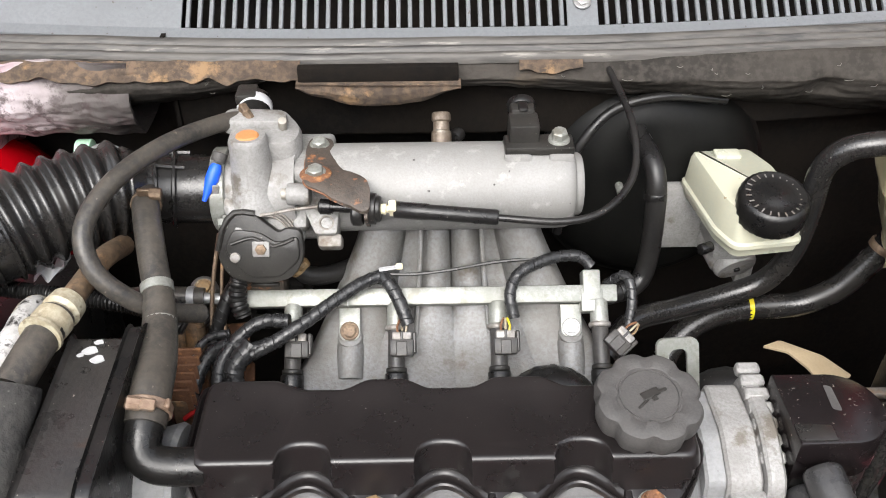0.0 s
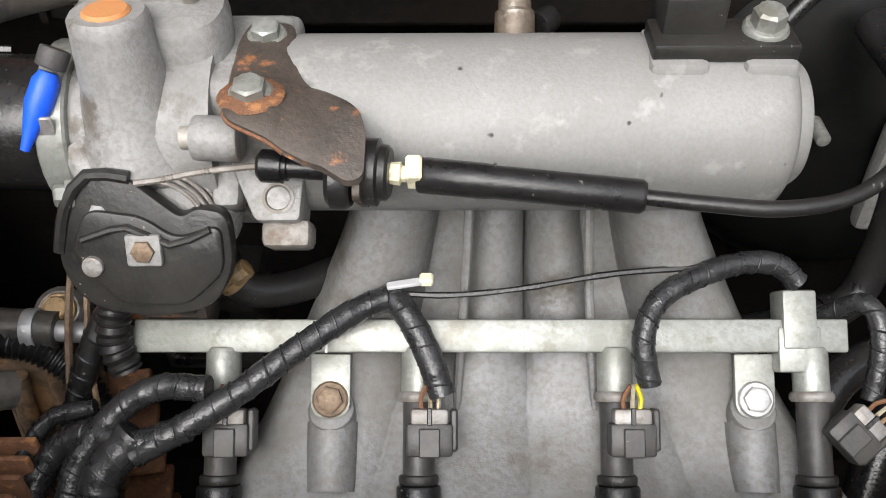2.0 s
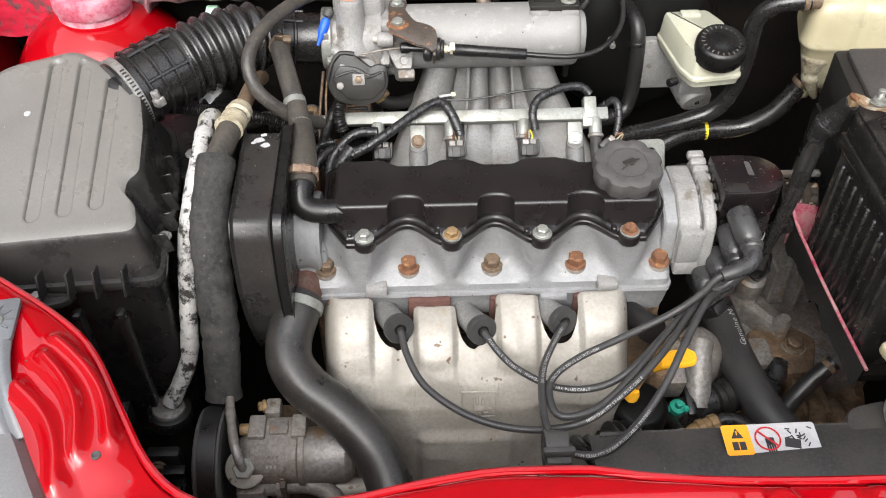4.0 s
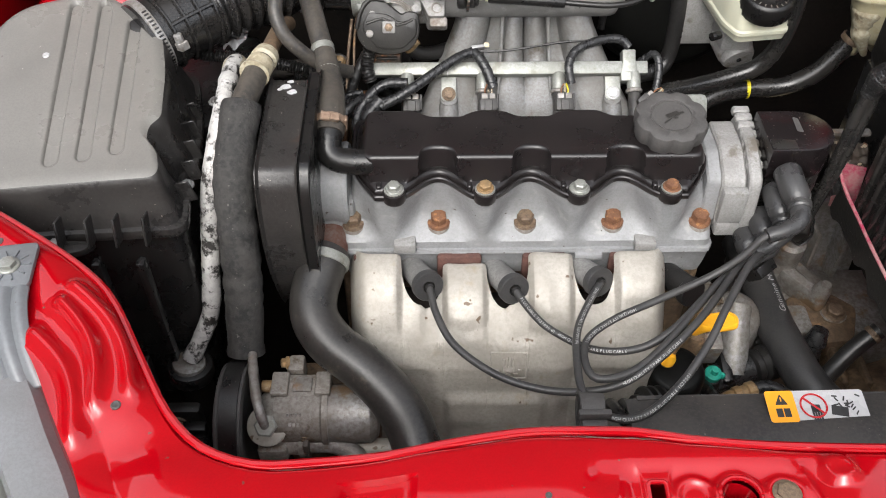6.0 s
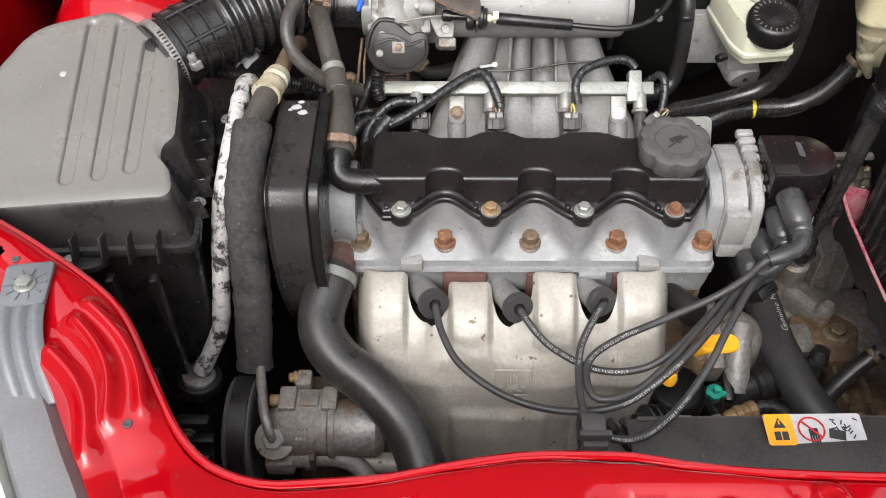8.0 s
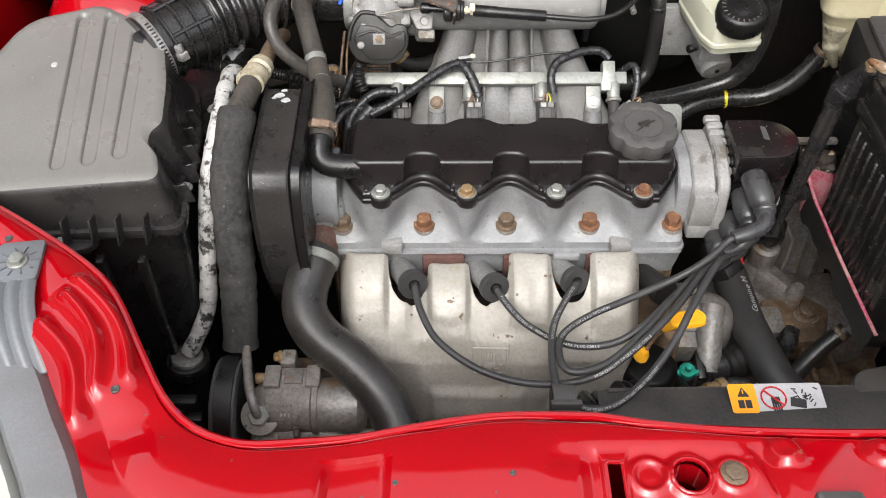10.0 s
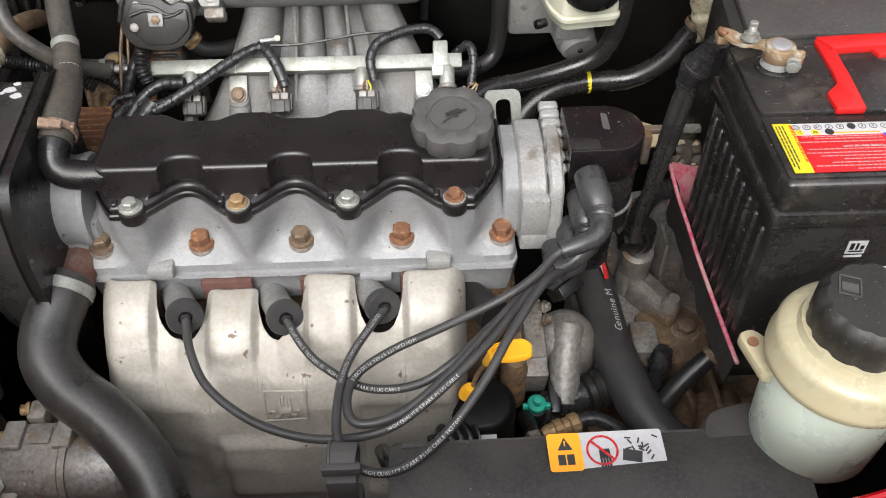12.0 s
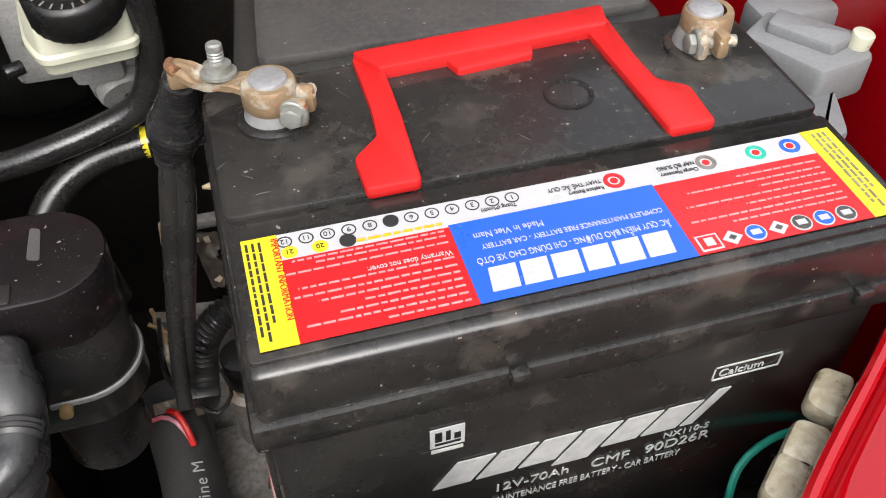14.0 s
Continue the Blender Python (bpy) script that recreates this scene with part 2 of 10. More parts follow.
L_BLUE = mat("label_blue", (0.015, 0.09, 0.50), 0.3, 0.0, (0.015, 0.08, 0.45), 0.2, 10, 300, 0.0)
L_YELLOW = mat("label_yellow", (0.56, 0.47, 0.02), 0.3, 0.0, (0.48, 0.40, 0.02), 0.5, 30, 300, 0.0)
L_WHITE = mat("label_white", (0.4232, 0.4232, 0.4324), 0.3, 0.0, (0.3496, 0.3496, 0.3496), 0.5, 30, 300, 0.0)
L_FINE = mat("small_print_white", (0.42, 0.26, 0.26), 0.4, 0.0, (0.40, 0.16, 0.16), 0.8, 200, 500, 0.0)
L_ORANGE = mat("label_orange", (0.88, 0.34, 0.01), 0.35, 0.0, (0.8, 0.3, 0.01), 0.2, 10, 300, 0.0)
L_BLACK = mat("label_black", (0.02, 0.02, 0.02), 0.4, 0.0, (0.03, 0.03, 0.03), 0.2, 10, 300, 0.0)
WHITEP = mat("white_print", (0.46, 0.46, 0.45), 0.5, 0.0, (0.30, 0.30, 0.29), 0.7, 120, 500, 0.0)
LAMPGREY = mat("grey_lamp_housing", (0.17, 0.175, 0.18), 0.5, 0.0, (0.12, 0.12, 0.12), 0.5, 20)
LENS = mat("cloudy_headlamp_lens", (0.62, 0.62, 0.58), 0.15, 0.0, (0.5, 0.49, 0.42), 0.5, 12, 300, 0.03, coat=0.6)
GLASSDARK = mat("dark_glass", (0.012, 0.012, 0.013), 0.08, 0.0, (0.02, 0.02, 0.02), 0.3, 5, 300, 0.0)
PLASTER = mat("grey_plaster", (0.24, 0.238, 0.232), 0.9, 0.0, (0.18, 0.178, 0.172), 0.6, 2, 40, 0.3)
BOOT = mat("grey_plug_boot_rubber", (0.215, 0.212, 0.205), 0.42, 0.0, (0.085, 0.082, 0.078), 0.6, 40, 400, 0.15)
PAD = mat("added_dark_pad", (0.0675, 0.0630, 0.0615), 0.95, 0.0, (0.1125, 0.1020, 0.0900), 0.6, 6, 90, 0.4, spec=0.2)
OLDHOSE = mat("dusty_radiator_hose", (0.012, 0.0117, 0.0114), 0.34, 0.0, (0.034, 0.031, 0.028), 0.8, 30, 300, 0.13, spec=0.42, blotch=(0.07, 0.06, 0.046), blotch_scale=46, blotch_at=0.66)
GLOSSHOSE = mat("shiny_black_rubber", (0.010, 0.010, 0.0105), 0.24, 0.0, (0.022, 0.020, 0.018), 0.7, 30, 400, 0.15, spec=0.5, speck=(0.12, 0.11, 0.10), speck_scale=330, speck_at=0.72)
DIRTYALU = mat("dirty_alternator_aluminium", (0.27, 0.255, 0.235), 0.55, 0.1, (0.13, 0.11, 0.09), 0.9, 34, 260, 0.5, blotch=(0.10, 0.07, 0.045), blotch_scale=38, blotch_at=0.60)
DIRTYCREAM = mat("grimy_milky_plastic", (0.40, 0.37, 0.28), 0.45, 0.0, (0.24, 0.20, 0.13), 0.9, 60, 240, 0.3, blotch=(0.12, 0.09, 0.055), blotch_scale=70, blotch_at=0.62)
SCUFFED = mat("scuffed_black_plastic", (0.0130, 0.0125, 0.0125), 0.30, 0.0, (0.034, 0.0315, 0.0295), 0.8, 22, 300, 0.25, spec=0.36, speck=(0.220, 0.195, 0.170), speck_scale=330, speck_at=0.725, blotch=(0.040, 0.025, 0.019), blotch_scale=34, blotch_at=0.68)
CLAMP = mat("tarnished_clamp_steel", (0.30, 0.22, 0.165), 0.5, 0.3, (0.18, 0.115, 0.075), 0.9, 80, 300, 0.4, blotch=(0.40, 0.33, 0.27), blotch_scale=60, blotch_at=0.60)
DARKSHEET = mat("dark_sky_block", (0.06, 0.06, 0.06), 0.8, 0.0, (0.09, 0.085, 0.08), 0.6, 3, 60, 0.2)
EARTH = mat("concrete_ground", (0.24, 0.232, 0.222), 0.9, 0.0, (0.17, 0.165, 0.158), 0.7, 3, 60, 0.4)


# ---- building helpers ----
ORIGIN = {}


def thing(name, base, label, category, group="", kind=""):
    """An Empty at the base of a thing, which parents its parts."""
    ob = new(name)
    ob.location = base
    ob.empty_display_size = 0.02
    ORIGIN[ob.name] = Vector(base)
    return tagged(ob, label, category, group, kind)


def mesh_of(bm, name, material, angle=38):
    me = bpy.data.meshes.new(name)
    bmesh.ops.recalc_face_normals(bm, faces=bm.faces)
    bm.to_mesh(me)
    bm.free()
    for p in me.polygons:
        p.use_smooth = True
    me.set_sharp_from_angle(angle=radians(angle))
    me.materials.append(material)
    return me


def part(name, bm, material, parent, label="", angle=38):
    """One mesh under a thing or a part; bm is in world metres."""
    o = ORIGIN[parent.name]
    bm.transform(Matrix.Translation(-o))
    ob = new(name, mesh_of(bm, name, material, angle))
    ob.parent = parent
    ORIGIN[ob.name] = o
    return tagged(ob, label) if label else ob


def single(name, bm, material, label, category, group="", kind="", angle=38):
    """A thing of one mesh; its origin is the middle of its base."""
    xs = [v.co for v in bm.verts]
    o = Vector((sum(v.x for v in xs) / len(xs), sum(v.y for v in xs) / len(xs), min(v.z for v in xs)))
    bm.transform(Matrix.Translation(-o))
    ob = new(name, mesh_of(bm, name, material, angle))
    ob.location = o
    ORIGIN[ob.name] = o
    return tagged(ob, label, category, group, kind)


def box(x0, x1, y0, y1, z0, z1, r=0.0, seg=2, bm=None, m=None):
    """A box with rounded edges."""
    b = bmesh.new()
    bmesh.ops.create_cube(b, size=1)
    b.transform(Matrix.Translation(((x0 + x1) / 2, (y0 + y1) / 2, (z0 + z1) / 2)) @ Matrix.Diagonal((abs(x1 - x0), abs(y1 - y0), abs(z1 - z0), 1)))
    if r:
        bmesh.ops.bevel(b, geom=b.edges[:], offset=r, segments=seg, profile=0.5, affect="EDGES", clamp_overlap=True)
    if m:
        b.transform(m)
    return add(bm, b)


def add(bm, b):
    """b joined into bm, where one is given."""
    if bm is None:
        return b
    me = bpy.data.meshes.new("tmp")
    b.to_mesh(me)
    b.free()
    bm.from_mesh(me)
    bpy.data.meshes.remove(me)
    return bm


def along(a, b):
    """The pose whose z runs from a towards b, at a."""
    d = Vector(b) - Vector(a)
    return Matrix.Translation(a) @ d.to_track_quat("Z", "Y").to_matrix().to_4x4()


def lathe(a, b, rows, seg=24, bm=None, lobes=0, depth=0.0, caps=True):
    """A turned body on the axis a to b; rows of (share of the length, radius). lobes: a scalloped outline."""
    g = bmesh.new()
    n, m = (Vector(b) - Vector(a)).length, along(a, b)
    rings = []
    for s, r in rows:
        ring = []
        for k in range(seg):
            w = 2 * math.pi * k / seg
            rr = r * (1 - depth * (0.5 + 0.5 * math.cos(lobes * w)) ** 3) if lobes else r
            ring.append(g.verts.new(m @ Vector((rr * math.cos(w), rr * math.sin(w), s * n))))
        rings.append(ring)
    for p, q in zip(rings, rings[1:]):
        for k in range(seg):
            g.faces.new((p[k], p[(k + 1) % seg], q[(k + 1) % seg], q[k]))
    if caps:
        g.faces.new(rings[0][::-1])
        g.faces.new(rings[-1])
    return add(bm, g)


def cyl(a, b, r, bm=None, seg=20, edge=0.15, r2=None):
    """A cylinder with rounded rims."""
    r2 = r if r2 is None else r2
    n = (Vector(b) - Vector(a)).length
    e = min(edge * min(r, r2), n * 0.3)
    k = e / n
    return lathe(a, b, [(0, r - e), (k * 0.3, r - e * 0.3), (k, r), (1 - k, r2), (1 - k * 0.3, r2 - e * 0.3), (1, r2 - e)], seg, bm)


def smooth_path(points, step=0.006):
    """Points along a smooth curve through the given ones."""
    p = [Vector(q) for q in points]
    p = [2 * p[0] - p[1]] + p + [2 * p[-1] - p[-2]]
    out = []
    for a, b, c, d in zip(p, p[1:], p[2:], p[3:]):
        n = max(2, int((c - b).length / step))
        for k in range(n):
            t = k / n
            out.append(0.5 * (2 * b + (c - a) * t + (2 * a - 5 * b + 4 * c - d) * t * t + (3 * b - a - 3 * c + d) * t ** 3))
    return out + [p[-2]]


def tube(points, r, bm=None, seg=12, step=0.006, ring=None, wobble=0.0):
    """A hose along a smooth curve. ring(s): a factor on the radius at s metres along it."""
    pts = smooth_path(points, step)
    g = bmesh.new()
    up, s, rings = Vector((0.13, 0.21, 0.97)), 0.0, []
    for k, q in enumerate(pts):
        d = (pts[min(k + 1, len(pts) - 1)] - pts[max(k - 1, 0)]).normalized()
        side = d.cross(up).normalized()
        up = side.cross(d).normalized()
        if k:
            s += (q - pts[k - 1]).length
        rr = r(s) if callable(r) else r
        rr *= ring(s) if ring else 1
        if wobble:
            rr *= 1 + wobble * noise.noise(q * 90)
        rings.append([g.verts.new(q + rr * (math.cos(w) * side + math.sin(w) * up)) for w in (2 * math.pi * j / seg for j in range(seg))])
    for p, q in zip(rings, rings[1:]):
        for j in range(seg):
            g.faces.new((p[j], p[(j + 1) % seg], q[(j + 1) % seg], q[j]))
    g.faces.new(rings[0][::-1])
    g.faces.new(rings[-1])
    return add(bm, g)


def loft(rings, bm=None, close=True, caps=True):
    """A skin over rings of equal length."""
    g = bmesh.new()
    rows = [[g.verts.new(p) for p in ring] for ring in rings]
    n = len(rows[0])
    for p, q in zip(rows, rows[1:]):
        for k in range(n if close else n - 1):
            g.faces.new((p[k], p[(k + 1) % n], q[(k + 1) % n], q[k]))
    if caps:
        g.faces.new(rows[0][::-1])
        g.faces.new(rows[-1])
    return add(bm, g)


def rounded(poly, r, n=5):
    """A flat outline with its corners rounded by r (one radius, or one for each corner)."""
    out, c = [], len(poly)
    for i in range(c):
        a, b, d = Vector(poly[i - 1]).to_2d(), Vector(poly[i]).to_2d(), Vector(poly[(i + 1) % c]).to_2d()
        k = r[i] if isinstance(r, (list, tuple)) else r
        u, w = (a - b), (d - b)
        k = min(k, u.length * 0.45, w.length * 0.45)
        p, q = b + u.normalized() * k, b + w.normalized() * k
        for j in range(n + 1):
            t = j / n
            out.append((1 - t) ** 2 * p + 2 * t * (1 - t) * b + t * t * q)
    return out


def grown(poly, d):
    """An outline moved outward by d (inward: minus); it runs counter-clockwise."""
    out, n = [], len(poly)
    for i in range(n):
        t = (poly[(i + 1) % n] - poly[i - 1])
        t = t.normalized() if t.length > 1e-9 else Vector((1, 0))
        out.append(poly[i] + Vector((t.y, -t.x)) * d)
    return out


def slab(poly, z0, z1, r=0.0, bm=None, m=None, taper=0.0):
    """A plate of a given outline with rounded upper and lower edges; taper shrinks its top."""
    poly = [Vector(p).to_2d() for p in poly]
    if sum(a.x * b.y - b.x * a.y for a, b in zip(poly, poly[1:] + poly[:1])) < 0:
        poly = poly[::-1]
    rows = [(z0, -r), (z0 + 0.3 * r, -0.3 * r), (z0 + r, 0), (z1 - r, -taper), (z1 - 0.3 * r, -taper - 0.3 * r), (z1, -taper - r)] if r else [(z0, 0), (z1, -taper)]
    g = loft([[(p.x, p.y, z) for p in grown(poly, d)] for z, d in rows])
    if m:
        g.transform(m)
    return add(bm, g)


SHARED = {}


def shared(key, make, name, material, parent, m, label=""):
    """A part on shared mesh data: make() builds it about its own origin, m is its pose in the world."""
    key = (key, material.name)
    if key not in SHARED:
        SHARED[key] = mesh_of(make(), name, material)
    ob = new(name, SHARED[key])
    ob.parent = parent
    ob.matrix_basis = Matrix.Translation(-ORIGIN[parent.name]) @ m
    ORIGIN[ob.name] = ORIGIN[parent.name]
    return tagged(ob, label) if label else ob


def hexbolt(r, h, flange=1.35):
    """A hexagon bolt head with its flange, upward."""
    b = lathe((0, 0, -0.001), (0, 0, h * 0.3), [(0, r * flange), (0.7, r * flange), (1, r * flange * 0.9)], 18)
    b = lathe((0, 0, h * 0.25), (0, 0, h), [(0, r), (0.82, r), (1, r * 0.8)], 6, b)
    return lathe((0, 0, h), (0, 0, h * 1.04), [(0, r * 0.78), (1, r * 0.55)], 12, b)


def bolt(parent, at, way, r, h, material, label="", name="bolt"):
    a = Vector(at)
    return shared(("bolt", r, h), lambda: hexbolt(r, h), name, material, parent, along(a, a + Vector(way)) @ pose(0, 0, 0, 0, 0, (a.x * 977) % 60), label)


def band(parent, path_at, way, r, w, material, name="hose_clamp", label="", screw=None):
    """A hose clamp: a band round a hose, with its screw housing."""
    a, d = Vector(path_at), Vector(way).normalized()
    b = lathe(a - d * w / 2, a + d * w / 2, [(0, r * 0.96), (0, r * 1.05), (0.08, r * 1.08), (0.92, r * 1.08), (1, r * 1.05), (1, r * 0.96)], 28, caps=False)
    if screw:
        s = Vector(screw).normalized()
        c = a + s * r * 1.15
        side = s.cross(d).normalized()
        b = box(-0.005, 0.005, -w * 0.55, w * 0.55, -0.003, 0.005, 0.001, 1, b, Matrix.Translation(c) @ Matrix((side, d, s)).transposed().to_4x4())
        b = cyl(c + side * 0.004, c + side * 0.013, 0.0045, b, 8)
    return part(name, b, material, parent, label)


def bump1(x, centres, half, soft):
    """1 near one of the centres, 0 far from all."""
    d = min(abs(x - c) for c in centres)
    t = max(0.0, min(1.0, (half + soft - d) / soft))
    return t * t * (3 - 2 * t)


def sheet(fn, nx, ny, thick=0.0015, bm=None, down=(0, 0, -1), keep=None):
    """A thin sheet over fn(u, v), u and v from 0 to 1, with a thickness; keep(u, v) cuts holes."""
    g = bmesh.new()
    d = Vector(down) * thick
    grid = [[(i / nx, j / ny) for i in range(nx + 1)] for j in range(ny + 1)]
    top = [[g.verts.new(fn(u, v)) for u, v in row] for row in grid]
    bot = [[g.verts.new(Vector(q.co) + d) for q in row] for row in top]
    for j in range(ny):
        for i in range(nx):
            if keep and not keep((i + 0.5) / nx, (j + 0.5) / ny):
                continue
            g.faces.new((top[j][i], top[j][i + 1], top[j + 1][i + 1], top[j + 1][i]))
            g.faces.new((bot[j][i], bot[j + 1][i], bot[j + 1][i + 1], bot[j][i + 1]))
    edge = [e for e in g.edges if e.is_boundary]
    pair = {top[j][i]: bot[j][i] for j in range(ny + 1) for i in range(nx + 1)}
    for e in edge:
        a, b = e.verts
        if a in pair and b in pair:
            try:
                g.faces.new((a, b, pair[b], pair[a]))
            except ValueError:
                pass
    loose = [v for v in g.verts if not v.link_faces]
    bmesh.ops.delete(g, geom=loose, context="VERTS")
    return add(bm, g)


def lettering(text, size, m, material, parent, name="lettering", depth=0.0003, label="", stretch=1.0, shear=0.0, align="LEFT"):
    """Raised print in the built-in font, as a mesh."""
    cu = bpy.data.curves.new("text", "FONT")
    cu.body, cu.size, cu.extrude, cu.align_x, cu.shear = text, size, depth, align, shear
    tmp = bpy.data.objects.new("text", cu)
    scene.collection.objects.link(tmp)
    me = bpy.data.meshes.new_from_object(tmp.evaluated_get(bpy.context.evaluated_depsgraph_get()))
    bpy.data.objects.remove(tmp)
    bpy.data.curves.remove(cu)
    me.transform(Matrix.Diagonal((stretch, 1, 1, 1)))
    me.materials.clear()
    me.materials.append(material)
    ob = new(name, me)
    ob.parent = parent
    ob.matrix_basis = Matrix.Translation(-ORIGIN[parent.name]) @ m
    ORIGIN[ob.name] = ORIGIN[parent.name]
    return tagged(ob, label) if label else ob


GLYPH = {}


def glyph(ch, size):
    """One letter of the built-in font as flat points and faces, with its advance."""
    if (ch, size) not in GLYPH:
        cu = bpy.data.curves.new("text", "FONT")
        cu.body, cu.size = ch, size
        tmp = bpy.data.objects.new("text", cu)
        scene.collection.objects.link(tmp)
        me = bpy.data.meshes.new_from_object(tmp.evaluated_get(bpy.context.evaluated_depsgraph_get()))
        bpy.data.objects.remove(tmp)
        bpy.data.curves.remove(cu)
        GLYPH[ch, size] = ([v.co.copy() for v in me.vertices], [tuple(p.vertices) for p in me.polygons])
        bpy.data.meshes.remove(me)
    return GLYPH[ch, size]


def hose_print(text, size, points, start, r, face, parent, name="print", advance=0.78, flip=False, material=None):
    """Words printed along a hose from `start` metres on, wrapped round its side that looks towards face."""
    path, g = smooth_path(points, 0.001), bmesh.new()
    cum = [0.0]
    for a, c in zip(path, path[1:]):
        cum.append(cum[-1] + (c - a).length)
    def at(s):
        k = 1
        while k < len(cum) - 2 and cum[k] < s:
            k += 1
        return path[k - 1].lerp(path[k], (s - cum[k - 1]) / max(1e-6, cum[k] - cum[k - 1])), (path[k + 1] - path[k - 1]).normalized()
    s = start
    for ch in text:
        if s > cum[-1] - 0.01 or s < 0.0:
            break
        if ch != " ":
            q, d = at(s)
            f = Vector(face)
            f = (f - d * f.dot(d)).normalized()
            if flip:
                d = -d
            side = f.cross(d)
            co, fa = glyph(ch, size)
            vs = []
            for c in co:
                w = (c.y - 0.35 * size) / r
                vs.append(g.verts.new(q + d * c.x + (side * math.sin(w) + f * math.cos(w)) * (r + 0.0003)))
            for p in fa:
                try:
                    g.faces.new([vs[j] for j in p])
                except ValueError:
                    pass
        s += (-1 if flip else 1) * size * (0.35 if ch in " I()1il" else 0.68) * (advance / 0.78)
    return part(name, g, material or WHITEP, parent)


def overspray():
    """Red paint that turns pink and white with dried overspray and ends in soot."""
    m = mat("oversprayed_corner_paint", (0.5, 0.4, 0.4), 0.65, 0.0, (0.3, 0.2, 0.2), 0.4, 20, 260, 0.5, spec=0.3)
    t = m.node_tree
    b = t.nodes["Principled BSDF"]
    old = b.inputs["Base Color"].links[0].from_socket
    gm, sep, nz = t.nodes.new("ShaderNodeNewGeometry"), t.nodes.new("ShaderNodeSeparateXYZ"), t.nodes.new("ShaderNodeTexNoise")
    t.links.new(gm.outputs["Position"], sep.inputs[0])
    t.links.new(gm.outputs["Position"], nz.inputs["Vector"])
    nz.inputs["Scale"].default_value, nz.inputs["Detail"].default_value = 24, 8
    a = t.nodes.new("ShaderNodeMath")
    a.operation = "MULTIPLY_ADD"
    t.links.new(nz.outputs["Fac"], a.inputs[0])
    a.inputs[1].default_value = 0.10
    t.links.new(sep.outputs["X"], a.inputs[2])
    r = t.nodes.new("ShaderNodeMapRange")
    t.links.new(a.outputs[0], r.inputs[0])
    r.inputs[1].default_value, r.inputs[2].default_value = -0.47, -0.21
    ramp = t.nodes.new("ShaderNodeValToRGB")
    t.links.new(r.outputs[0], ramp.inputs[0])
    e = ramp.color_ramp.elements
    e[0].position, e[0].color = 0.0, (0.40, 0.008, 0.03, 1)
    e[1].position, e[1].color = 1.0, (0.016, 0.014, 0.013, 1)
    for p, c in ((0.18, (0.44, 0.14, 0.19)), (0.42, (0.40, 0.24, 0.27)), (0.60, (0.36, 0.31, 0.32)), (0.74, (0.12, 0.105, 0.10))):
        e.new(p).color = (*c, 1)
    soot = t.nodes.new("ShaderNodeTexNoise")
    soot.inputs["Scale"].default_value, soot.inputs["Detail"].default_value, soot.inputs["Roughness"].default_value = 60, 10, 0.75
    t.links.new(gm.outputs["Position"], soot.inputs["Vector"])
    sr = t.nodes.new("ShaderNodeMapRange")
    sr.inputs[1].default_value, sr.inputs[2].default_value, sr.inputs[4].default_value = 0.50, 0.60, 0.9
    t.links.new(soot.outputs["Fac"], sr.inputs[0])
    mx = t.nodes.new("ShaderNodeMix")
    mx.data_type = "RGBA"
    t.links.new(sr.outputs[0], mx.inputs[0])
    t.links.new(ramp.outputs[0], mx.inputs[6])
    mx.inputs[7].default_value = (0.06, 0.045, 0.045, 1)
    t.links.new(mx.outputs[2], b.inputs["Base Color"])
    return m


CORNER = overspray()

# ---- the car's body round the engine ----
def ground():
    b = bmesh.new()
    bmesh.ops.create_grid(b, x_segments=40, y_segments=40, size=300)
    for v in b.verts:
        v.co.z = 0.22
    single("ground", b, EARTH, "grey concrete ground under the car", "ground", kind="structure")


